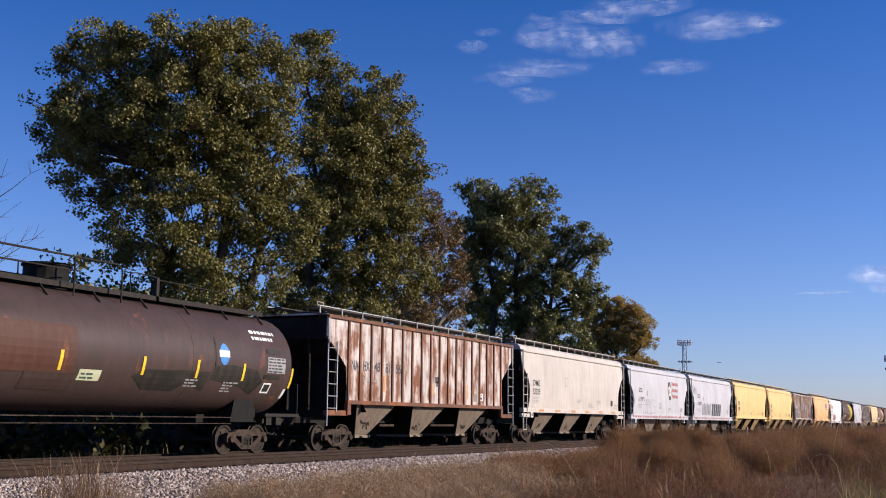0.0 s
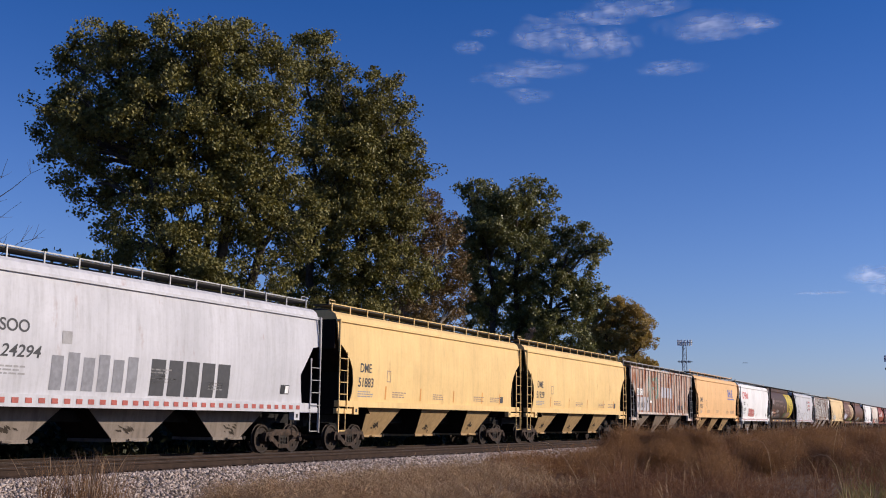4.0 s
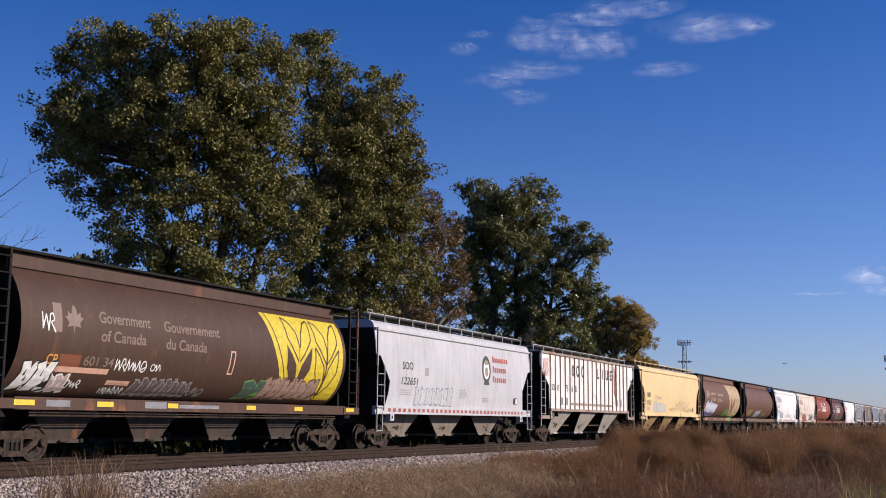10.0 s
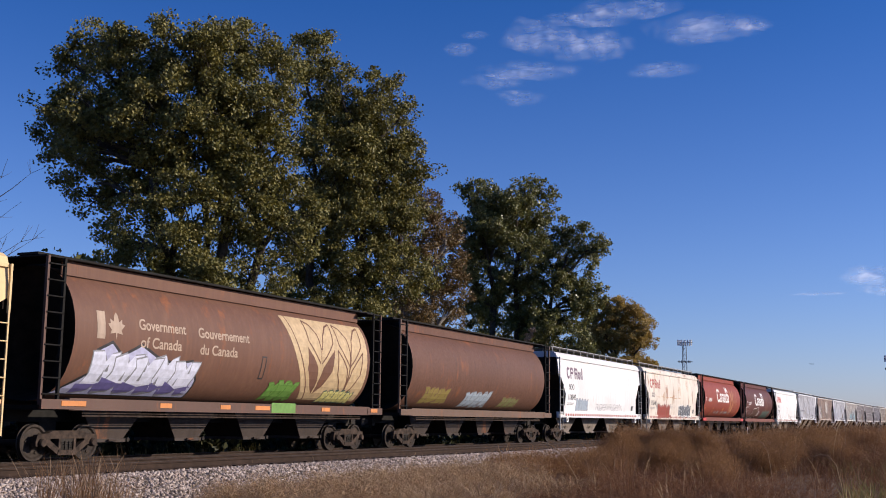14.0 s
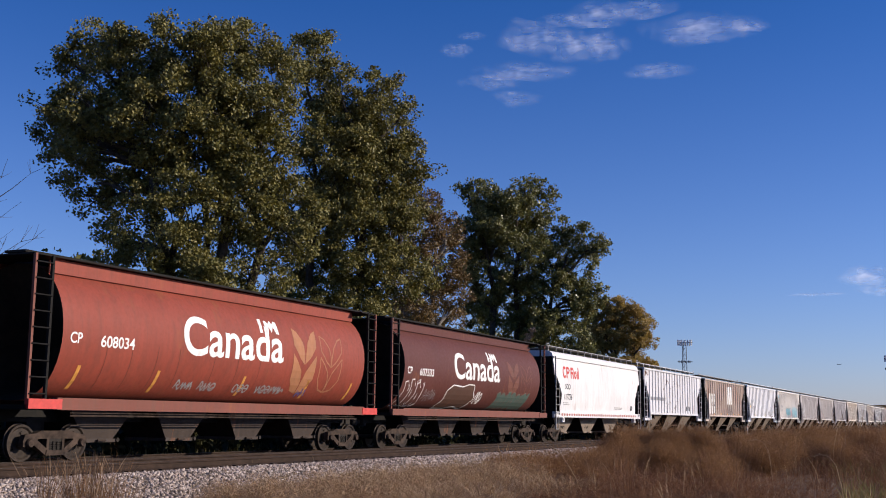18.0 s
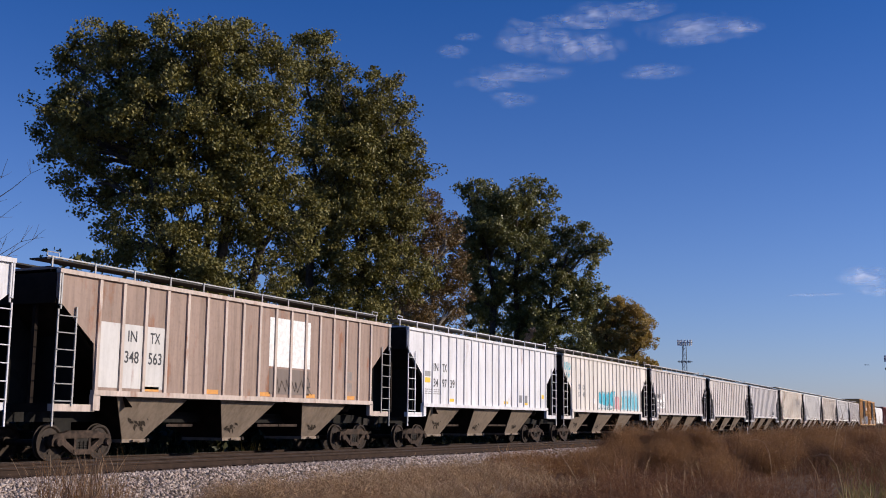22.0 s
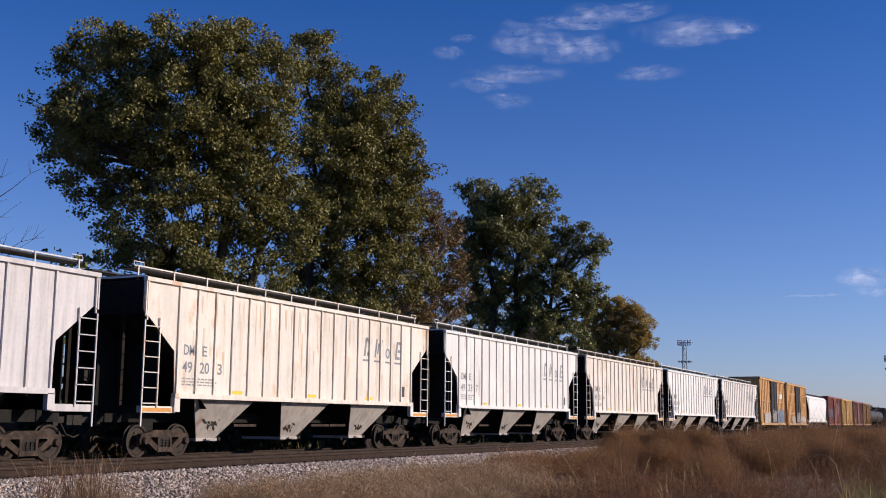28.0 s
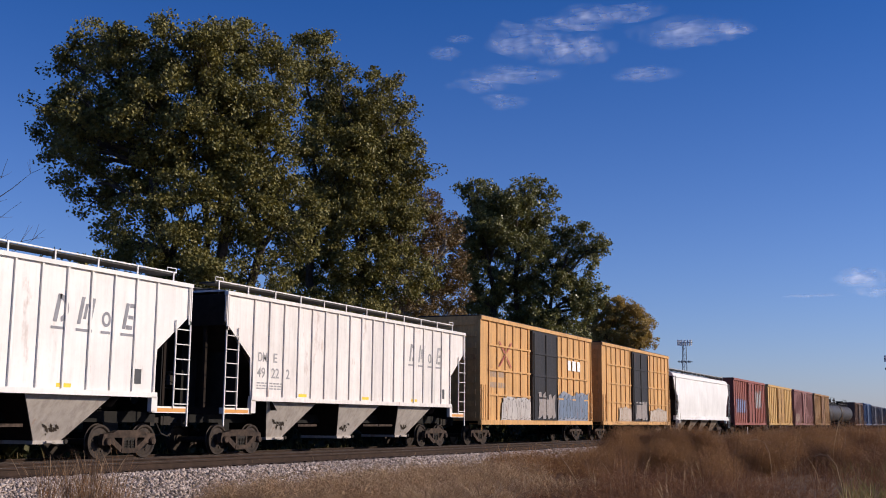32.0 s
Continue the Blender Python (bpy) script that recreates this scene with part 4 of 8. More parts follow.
def ribbed_hopper(label, start, length, mat, bay_mat, rib_mat=None, ribs=17, top=4.52, rib_w=0.055, foot=0.42):
    half = lambda z: 1.55
    car = Car("covered_hopper", label, start, length, half, category="hopper car")
    h = length / 2
    outline = [(0.0, top), (0.0, 3.88), (1.38, 2.82), (1.45, 1.62)]
    for sign in (-1, 1):
        s = flank(outline, half, [], length, sign)
        s.smooth = False
        car.put("side_sheet", s, mat)
        y0, y1 = sorted((sign * 1.50, sign * 1.64))
        car.put("top_chord", Shape().box(-h, h, y0, y1, top - 0.02, top + 0.09), rib_mat or mat)
        car.put("side_sill", Shape().box(-h + 1.4, h - 1.4, y0, y1, 1.50, 1.64), rib_mat or mat)
        for d in (-1, 1):
            a, b = sorted((d * (h - 1.62), d * (h - 1.38)))
            car.put("jacking_pad", Shape().box(a, b, y0, y1, 1.12, 1.52), rib_mat or mat)
    rib = Shape().prism([(-rib_w, 1.6), (rib_w, 1.6), (rib_w, top), (-rib_w, top)], -0.055, 0.0).mesh("side_post")
    rib.materials.append(rib_mat or mat)
    for i in range(ribs):
        x = -h + 1.5 + (length - 3.0) * i / (ribs - 1)
        part("side_post", rib, None, car.root, loc=(x, -1.55, 0))
    far = Shape()
    for i in range(ribs):
        x = -h + 1.5 + (length - 3.0) * i / (ribs - 1)
        far.box(x - rib_w, x + rib_w, 1.55, 1.62, 1.6, top)
    tagged(car.put("far_side_posts", far, rib_mat or mat), kind="stuff")
    roof_sheet(car, 1.6, top + 0.08, top + 0.14, length, mat)
    for d in (-1, 1):
        a, b = sorted((d * h, d * (h - 0.04)))
        # plate darkened by colour, for the shade between cars
        car.put("end_plate", Shape().box(a, b, -1.5, 1.5, 3.75, top), SHADE_DARK, "end plate in a colour darkened for shade")
    slope_ends(car, 0.05, 3.85, 3.0, 1.25, 1.5, mat)
    end_gear(car, 1.5, 1.18, rib_mat or mat)
    light = RUNG if rib_mat else mat
    for d in (-1, 1):
        ladder(car, d * (h - 0.03), d * (h - 0.66), 1.22, 3.7, -1.6, light, low=0.72)
        ladder(car, d * (h - 0.03), d * (h - 0.10), 3.6, top, -1.6, light, step=9)
    for c in (-4.55, 0.0, 4.55):
        bay(car, c - 0.2, 1.5, foot, 1.42, 0.72, 1.5, 0.34, bay_mat, bay_mat)
        car.put("slope_brace", Shape().box(c + 1.0, c + 2.2, -0.9, -0.84, 0.70, 0.78) if c < 4 else Shape().box(c - 2.3, c - 1.2, -0.9, -0.84, 0.70, 0.78), TRUCK)
    roof_walk(car, top + 0.13, length, light, posts=12, y_edge=1.05, rise=0.33)
    car.running_gear(7.05, 0.95)
    return car


def smooth_hopper(label, start, length, mat, bay_mat, style="round", sill_mat=None, truck_x=6.95):
    """A hopper with plain bulging flanks; 'round' or 'angled' says how the flank is cut at its ends."""
    if style == "round":
        prof = [(1.4, 1.52), (1.8, 1.565), (2.4, 1.60), (3.0, 1.615), (3.6, 1.60), (4.1, 1.57), (4.45, 1.53), (4.7, 1.45)]
        outline = [(0.0, 4.45), (0.02, 3.72), (0.5, 3.42), (0.85, 3.08), (1.05, 2.75), (1.13, 2.3), (1.1, 1.95), (1.0, 1.62)]
    else:
        prof = [(1.1, 1.47), (1.5, 1.52), (2.0, 1.575), (2.6, 1.61), (3.2, 1.60), (3.8, 1.57), (4.38, 1.50), (4.7, 1.42)]
        outline = [(0.0, 4.38), (0.02, 3.42), (0.4, 3.36), (1.16, 2.42), (1.08, 1.95), (0.92, 1.48)]
    half = lambda z: interp(prof, z)
    ledge = 1.62 if style == "round" else 1.48
    face = lambda z: 1.622 if z < ledge + 0.0005 else half(z)     # the sill stands proud of the flank
    car = Car("covered_hopper", label, start, length, face, sorted([p[0] for p in prof] + [ledge, ledge + 0.001]), "hopper car")
    h = length / 2
    top, low = outline[0][1], outline[-1][1]
    for sign in (-1, 1):
        car.put("side_sheet", flank(outline, half, [p[0] for p in prof], length, sign), mat)
        e = half(top)
        y0, y1 = sorted((sign * (e - 0.05), sign * (e + 0.08)))
        car.put("eave", Shape().box(-h, h, y0, y1, top - 0.03, top + 0.05), mat)
        y0, y1 = sorted((sign * 1.42, sign * 1.62))
        zs = (1.40, 1.62) if style == "round" else (1.18, 1.48)
        car.put("side_sill", Shape().box(-h + 0.1, h - 0.1, y0, y1, *zs), sill_mat or mat)
        for d in (-1, 1):
            x = d * (h - 1.35)
            car.put("jacking_pad", Shape().box(x - 0.16, x + 0.16, y0, y1, zs[0] - 0.26, zs[0]), sill_mat or mat)
            if sign < 0:
                car.put("pad_hole", Shape().box(x - 0.06, x + 0.06, y0 - 0.006, y0 - 0.003, zs[0] - 0.18, zs[0] - 0.06), BLACK_MARK)
    roof_sheet(car, half(top) + 0.0, top + 0.05, top + 0.38, length, mat)
    for d in (-1, 1):
        a, b = sorted((d * h, d * (h - 0.04)))
        # shade on the end is painted here too, by the dark colour
        car.put("end_plate", Shape().box(a, b, -1.45, 1.45, 3.45, top + 0.05), SHADE_DARK, "end plate in a colour darkened for shade")
    slope_ends(car, 0.05, 3.55, 2.6, 1.2, 1.48, mat)
    end_gear(car, 1.1, 1.25, sill_mat or mat)
    for d in (-1, 1):
        zt = 3.35 if style == "round" else 3.0
        ladder(car, d * (h - 0.03), d * (h - 0.60), 1.30, zt, -1.66, RUNG if style != "round" else mat, low=0.5)
        car.put("stile", Shape().box(d * (h - 0.03) - 0.03, d * (h - 0.03) + 0.03, -1.68, -1.62, zt, top + 0.05), RUNG if style != "round" else mat)
        car.put("step", Shape().path([(d * (h - 0.05), -1.62, 1.25), (d * (h - 0.05), -1.62, 0.55), (d * (h - 0.55), -1.62, 0.55), (d * (h - 0.55), -1.62, 1.25)], 0.02), RUNG if style != "round" else mat)
    if style == "round":
        for c in (-4.55, 0.05, 4.65):
            bay(car, c - 0.2, 1.36, 0.76, 1.36, 0.72, 1.42, 0.36, bay_mat, bay_mat)
    else:
        for c in ((-4.6, -0.1, 4.4) if length < 18 else (-5.9, -2.0, 1.9, 5.8)):
            if length < 18:
                bay(car, c - 0.2, 1.95, 0.7, 0.86, 0.72, 1.32, 0.36, bay_mat, bay_mat)
            else:
                bay(car, c, 1.5, 0.6, 1.3, 0.75, 1.32, 0.36, bay_mat, bay_mat)
    roof_walk(car, top + 0.36, length, RUNG if style != "round" else mat, posts=14, y_edge=1.12, rise=0.30)
    car.running_gear(truck_x, 0.75 if style == "round" else 0.95)
    return car


def cylinder_hopper(label, start, mat, sill_mat, bay_mat, length=15.25):
    """A tube-shaped grain hopper between two open ends."""
    n = 20
    prof = []
    for i in range(n + 1):
        a = -math.pi / 2 + math.pi * i / n
        prof.append((3.09 + 1.74 * math.sin(a), max(1.6 * math.cos(a) ** 0.82, 0.05) if i not in (0, n) else 0.05))
    half = lambda z: interp(prof, z)
    car = Car("cylindrical_hopper", label, start - 0.65, length, half, [p[0] for p in prof], "hopper car")
    h = length / 2
    s = Shape()
    ring = [(-w, z) for z, w in prof] + [(w, z) for z, w in prof[::-1]]
    m = len(ring)
    v = [(-h + length * i / 10, y, z) for i in range(11) for y, z in ring]
    s.add(v, [(i * m + j, (i + 1) * m + j, (i + 1) * m + (j + 1) % m, i * m + (j + 1) % m) for i in range(10) for j in range(m)])
    s.smooth = True
    car.put("tank_shell", s, mat)
    for d in (-1, 1):
        inner = [(y * 0.35, 2.25 + (z - 3.09) * 0.3) for y, z in ring]
        v = [(d * h, y, z) for y, z in ring] + [(d * (h - 1.5), y, z) for y, z in inner]
        # the tube's hollow end carries its shade in the colour
        car.put("end_sheet", Shape().add(v, [(j, (j + 1) % m, m + (j + 1) % m, m + j) for j in range(m)] + [tuple(range(m, 2 * m))]), SHADE_DARK, "sloping end in a colour darkened for shade")
        for y in (-1.5, 1.5):
            for dx in (0.38, 0.95):
                car.put("end_post", Shape().box(d * (h + dx) - 0.035, d * (h + dx) + 0.035, y - 0.04, y + 0.04, 1.2, 4.90), sill_mat if y < 0 and dx > 0.5 else BLACK)
        for k in range(9):
            car.put("ladder_rung", Shape().rod((d * (h + 0.38), -1.56, 1.5 + 0.40 * k), (d * (h + 0.95), -1.56, 1.5 + 0.40 * k), 0.02), BLACK)
        a, b = sorted((d * (h - 0.1), d * (h + 1.0)))
        car.put("end_platform", Shape().box(a, b, -1.55, 1.55, 1.12, 1.24), BLACK)
        car.put("roof_overhang", Shape().box(a, b, -1.50, 1.50, 4.88, 4.92), BLACK)
        car.put("sill_end", Shape().box(a, b, -1.62, -1.5, 1.14, 1.38), RED_MARK if label.startswith("bright") else sill_mat)
    for sign in (-1, 1):
        y0, y1 = sorted((sign * 1.40, sign * 1.60))
        car.put("side_sill", Shape().box(-h - 0.05, h + 0.05, y0, y1, 1.12, 1.42), sill_mat)
        car.put("train_pipe", Shape().path([(-h + 0.5, sign * 1.5, 0.98), (h - 0.5, sign * 1.5, 0.98)], 0.025).path([(-h + 0.5, sign * 1.5, 1.05), (h - 0.5, sign * 1.5, 1.05)], 0.014), TRUCK, "thin pipe below the sill")
    for d in (-1, 1):
        y0, y1 = sorted((d * 0.5, d * 1.20))
        car.put("running_board", Shape().box(-h - 1.0, h + 1.0, y0, y1, 4.94, 5.00), BLACK, "black running board along the roof")
    for d in (-1, 1):
        y0, y1 = sorted((d * 0.98, d * 1.03))
        car.put("roof_fascia", Shape().box(-h, h, y0, y1, 4.56, 4.92), mat, "upright roof edge under the running board")
    for i in range(5):
        x = -h + 1.4 + i * (length - 2.8) / 4
        car.put("hatch_cover", Shape().box(x - 1.2, x + 1.2, -0.4, 0.4, 4.8, 5.06), BLACK)
    for c in (-5.0, -1.65, 1.75, 5.1):
        bay(car, c - 0.2, 1.35, 0.55, 0.86, 0.70, 1.36, 0.36, bay_mat, bay_mat, False)
    car.zero += 0.65       # lettering is set out from the end of the straight flank
    car.running_gear(7.1, 1.55)
    return car


def box_car(label, start, length, mat, door_mat, top=5.62, ribs=18, door=(6.5, 10.3), rows=3, end_mat=None):
    half = lambda z: 1.55
    car = Car("box_car", label, start, length, half, category="box car")
    h = length / 2
    s = Shape().box(-h, h, -1.55, 1.55, 0.95, top)
    car.put("body", s, mat)
    for sign in (-1, 1):
        y0, y1 = sorted((sign * 1.5, sign * 1.66))
        car.put("top_chord", Shape().box(-h, h, y0, y1, top - 0.16, top + 0.02), mat)
        car.put("side_sill", Shape().box(-h, h, y0, y1, 0.78, 1.0), mat)
    rib = Shape().box(-0.05, 0.05, -0.06, 0.0, 1.0, top - 0.16).mesh("side_post")
    rib.materials.append(mat)
    d0, d1 = door
    for i in range(ribs):
        x = 0.05 + (length - 0.1) * i / (ribs - 1)
        if not d0 - 0.15 < x < d1 + 0.15:
            part("side_post", rib, None, car.root, loc=(x - h, -1.55, 0))
    for r in range(rows):
        z = 1.0 + (top - 1.1) * (r + 1) / (rows + 1)
        for a, b in ((1.0, d0 - 0.1), (d1 + 0.1, length - 0.6)):
            car.put("belt_rail", Shape().box(a - h, b - h, -1.63, -1.55, z - 0.04, z + 0.04), mat)
    dr = car.put("door", Shape().box(d0 - h, d1 - h, -1.69, -1.56, 1.0, top - 0.2), door_mat, "sliding plug door")
    for r in range(1, 4):
        z = 1.0 + (top - 1.2) * r / 4
        part("door_rib", Shape().box(d0 - h, d1 - h, -1.73, -1.69, z - 0.05, z + 0.05), door_mat, dr)
    for x in (d0 + (d1 - d0) * 0.5, d0 + 0.15, d1 - 0.15):
        part("lock_rod", Shape().rod((x - h, -1.72, 1.05), (x - h, -1.72, top - 0.3), 0.025), STEEL, dr)
    car.put("roof", Shape().prism([(-h, top), (h, top), (h, top + 0.06), (-h, top + 0.06)], -1.6, 1.6), door_mat if end_mat is None else end_mat)
    for d in (-1, 1):
        for k in range(9):
            z = 1.2 + k * (top - 1.5) / 8
            a, b = sorted((d * h, d * (h + 0.07)))
            car.put("end_corrugation", Shape().box(a, b, -1.4, 1.4, z - 0.12, z + 0.12), mat)
        ladder(car, d * (h - 0.06), d * (h - 0.55), 0.95, 2.6, -1.66, mat, low=0.5)
    car.running_gear(6.9 if length < 17.5 else 7.4, 0.9)
    return car


def tank_car(label, start, length, mat, detail=True, radius=1.6):
    zc = 2.70 if radius > 1.5 else 2.78
    def half(z):
        q = 1 - ((z - zc) / radius) ** 2
        return radius * math.sqrt(max(q, 0.0))
    breaks = [zc + radius * math.sin(-1.5 + 0.12 * i) for i in range(26)]
    car = Car("tank_car", label, start, length, half, breaks, "tank car")
    h = length / 2
    s = Shape()
    prof = [(0.05, -h - 0.55), (0.6, -h - 0.5), (1.05, -h - 0.36), (radius * 0.88, -h - 0.18), (radius, -h)] + [(radius, -h + length * i / 8) for i in range(1, 9)] + [(radius * 0.88, h + 0.18), (1.05, h + 0.36), (0.6, h + 0.5), (0.05, h + 0.55)]
    n = 36
    v = [(a, r * math.cos(k * math.tau / n), zc + r * math.sin(k * math.tau / n)) for r, a in prof for k in range(n)]
    s.add(v, [(j * n + k, (j + 1) * n + k, (j + 1) * n + (k + 1) % n, j * n + (k + 1) % n) for j in range(len(prof) - 1) for k in range(n)])
    s.smooth = True
    car.put("tank", s, mat)
    for i in (3, 6):
        w = Shape()
        x = -h + length * i / 8
        pts = [(x, (radius + 0.004) * math.cos(k * math.tau / 36), zc + (radius + 0.004) * math.sin(k * math.tau / 36)) for k in range(37)]
        w.path(pts, 0.003, n=4)
        car.put("weld_seam", w, mat)
    for d in (-1, 1):
        car.put("saddle", Shape().prism([(d * (h - 1.9) - 0.7, 0.85), (d * (h - 1.9) + 0.7, 0.85), (d * (h - 1.9) + 0.5, 1.6), (d * (h - 1.9) - 0.5, 1.6)], -1.1, 1.1), BLACK)
        a, b = sorted((d * (h - 1.2), d * (h + 0.75)))
        car.put("end_platform", Shape().box(a, b, -1.45, 1.45, 1.02, 1.12), STEEL)
        car.put("end_handrail", Shape().path([(d * (h + 0.7), -1.4, 1.1), (d * (h + 0.7), -1.4, 2.1), (d * (h + 0.7), 1.4, 2.1), (d * (h + 0.7), 1.4, 1.1)], 0.022), STEEL)
    b = Shape().box(-h + 0.4, h - 0.4, -0.62, 0.62, 4.36, 4.42)
    car.put("running_board", b, STEEL, "walkway along the top of the tank")
    car.put("board_edge", Shape().box(-h + 0.4, h - 0.4, -0.66, -0.62, 4.30, 4.44), STEEL)
    for i in range(11):
        x = -h + 0.8 + i * (length - 1.6) / 10
        car.put("walkway_bracket", Shape().rod((x, -0.64, 4.32), (x, -0.95, zc + math.sqrt(radius ** 2 - 0.95 ** 2)), 0.03), STEEL)
    rail = Shape()
    mid = 0.85
    for y in (-1.0, 1.0):
        rail.path([(mid - 3.6, y, 4.05), (mid - 3.6, y, 5.08), (mid + 1.6, y, 5.08), (mid + 1.8, y, 4.95), (mid + 1.8, y, 4.05)], 0.028)
        rail.path([(mid - 3.6, y, 4.72), (mid + 0.2, y, 4.72)], 0.02)
        rail.path([(mid, y, 4.05), (mid, y, 5.08)], 0.024)
    rail.path([(mid + 2.6, -0.6, 4.4), (mid + 2.6, -0.6, 4.98), (mid + 2.8, -0.6, 5.02), (mid + 3.6, -0.6, 5.0), (mid + 3.7, -0.6, 4.92), (h - 1.0, -0.6, 4.86), (h - 0.6, -0.6, 4.42)], 0.018)
    rail.box(mid + 3.66, mid + 3.78, -0.66, -0.58, 4.3, 4.98)
    for x in (5.6, 7.2, 8.8):
        if x < h - 1.2:
            rail.rod((x, -0.6, 4.4), (x, -0.6, 4.9), 0.016)
    car.put("platform_railing", rail, STEEL)
    dome = car.put("valve_housing", Shape().add(*cylinder_z(mid, 0.0, 4.24, 4.86, 0.58)), BLACK, "grimy valve housing")
    part("housing_lid", Shape().add(*cylinder_z(mid, 0.0, 4.865, 4.93, 0.63)), BLACK, dome)
    car.put("bottom_handrail", Shape().path([(-h + 3.0, -1.42, 0.98), (h - 3.0, -1.42, 0.98)], 0.016).path([(-h + 3.0, -1.42, 0.80), (h - 3.0, -1.42, 0.80)], 0.013), TRUCK)
    car.running_gear(h - 1.6, 1.1, sill=False)
    return car


def cylinder_z(x, y, z0, z1, r, n=16):
    v = [(x + r * math.cos(k * math.tau / n), y + r * math.sin(k * math.tau / n), z) for z in (z0, z1) for k in range(n)]
    return v, [(i, (i + 1) % n, n + (i + 1) % n, n + i) for i in range(n)] + [tuple(range(n - 1, -1, -1)), tuple(range(n, 2 * n))]


# ---- the train, from its head ----
WHITE, PALE = (0.75, 0.735, 0.73), (0.52, 0.515, 0.54)
YELLOW, PEACH, BUFF = (0.74, 0.51, 0.22), (0.74, 0.45, 0.21), (0.72, 0.53, 0.28)
BROWN, MAROON, RED = (0.070, 0.037, 0.026), (0.105, 0.034, 0.027), (0.27, 0.058, 0.036)
BAY = coat((0.25, 0.195, 0.15), 0.2, 0.45, dirt_color=(0.045, 0.036, 0.029), rust_color=(0.06, 0.04, 0.028))
BAY_DARK = coat((0.22, 0.18, 0.15), 0.2, 0.45, dirt_color=(0.045, 0.036, 0.029), rust_color=(0.05, 0.035, 0.026))
BAY_GRIMY = coat((0.060, 0.044, 0.036), 0.2, 0.6, dirt_color=(0.022, 0.018, 0.015))
BAY_WHITE = coat((0.44, 0.39, 0.35), 0.15, 0.4, dirt_color=(0.07, 0.05, 0.04))
BAY_YELLOW = coat((0.40, 0.265, 0.13), 0.2, 0.45, dirt_color=(0.07, 0.045, 0.025), rust_color=(0.07, 0.04, 0.02))


def ring(cx, cz, rx, rz, t, n=18):
    out = []
    for i in range(n):
        p, q = i * math.tau / n, (i + 1) * math.tau / n
        out.append([(cx + rx * math.cos(p), cz + rz * math.sin(p)), (cx + rx * math.cos(q), cz + rz * math.sin(q)),
                    (cx + (rx - t) * math.cos(q), cz + (rz - t) * math.sin(q)), (cx + (rx - t) * math.cos(p), cz + (rz - t) * math.sin(p))])
    return out


def arc(cx, cz, rx, rz, t, a0, a1, n=14):
    """Part of a ring, from one angle to another, in degrees."""
    out = []
    for i in range(n):
        p, q = (radians(a0 + (a1 - a0) * (i + e) / n) for e in (0, 1))
        out.append([(cx + rx * math.cos(p), cz + rz * math.sin(p)), (cx + rx * math.cos(q), cz + rz * math.sin(q)),
                    (cx + (rx - t) * math.cos(q), cz + (rz - t) * math.sin(q)), (cx + (rx - t) * math.cos(p), cz + (rz - t) * math.sin(p))])
    return out


def box_line(cx, cz, rx, rz, t):
    """Four thin bars round an upright notice."""
    def bar(x0, x1, z0, z1):
        return [(x0, z0), (x1, z0), (x1, z1), (x0, z1)]
    return [bar(cx - rx, cx + rx, cz - rz, cz - rz + t), bar(cx - rx, cx + rx, cz + rz - t, cz + rz), bar(cx - rx, cx - rx + t, cz - rz + t, cz + rz - t), bar(cx + rx - t, cx + rx, cz - rz + t, cz + rz - t)]


def stripes(car, z, h, x0, x1, n, mat):
    w = (x1 - x0) / n
    car.bars("reflective_stripe", [(x0 + i * w, z, w * 0.5, h) for i in range(n)], mat, "row of red reflective blocks", layer=2)


def sill_marks(car, z, xs, mat, w=0.55, h=0.14):
    car.bars("reflector", [(x, z, w, h) for x in xs], mat, "reflective strip")


# tank car
c = tank_car("grimy dark brown tank car with a roof walkway", 10.8, 20.6, coat((0.075, 0.047, 0.042), 0.10, 0.5, dirt_color=(0.028, 0.029, 0.020), rough=0.42))
c.bars("patch", [(4.6, 2.02, 6.2, 1.22)], coat((0.080, 0.030, 0.020), 0.12, 0.4), "rust red repainted patch")
c.bars("patch", [(9.2, 1.62, 1.7, 0.42)], coat((0.055, 0.033, 0.028), 0.12, 0.4), "dull brown repainted patch", layer=2)
for x, z0, z1 in ((10.22, 2.1, 2.6), (13.3, 2.1, 2.6), (15.65, 2.1, 2.63), (17.93, 2.1, 2.63), (20.62, 1.95, 2.6)):
    c.decal("reflector", [[(x, z0), (x + 0.11, z0), (x + 0.11, z1), (x, z1)]], YELLOW_MARK, 3, "yellow reflective strip")
c.bars("placard", [(11.0, 1.88, 0.8, 0.28)], coat((0.55, 0.56, 0.36), 0.0, 0.2), "pale green notice")
c.small_print(11.08, 2.02, 0.55, 2, 9, DARK_GREEN, 0.1)
c.decal("wordmark", [[(16.94 + 0.24 * math.cos(a), 2.86 + 0.33 * math.sin(a)) for a in [0.3927 * i for i in range(16)]]], plain("bright_blue_mark", (0.05, 0.22, 0.55), 0.5), 1, "blue oval emblem")
c.bars("wordmark_band", [(16.68, 2.78, 0.52, 0.2)], WHITE_MARK, "white band on the emblem", layer=2)
c.small_print(18.55, 3.62, 1.45, 2, 1, WHITE_MARK, 0.2)
c.bars("data_panel", [(19.25, 2.40, 1.0, 0.5)], FADED, "stencilled data panel")
c.small_print(19.3, 2.82, 0.85, 5, 2, BLACK_MARK, 0.1)
c.bars("data_panel", [(19.2, 1.76, 0.44, 0.32)], WHITE_MARK, "small framed notice", layer=2)
c.bars("data_panel_core", [(19.26, 1.81, 0.32, 0.22)], BLACK_MARK, "dark core of the notice", layer=3)
SMEAR = coat((0.020, 0.019, 0.015), 0.05, 0.3)
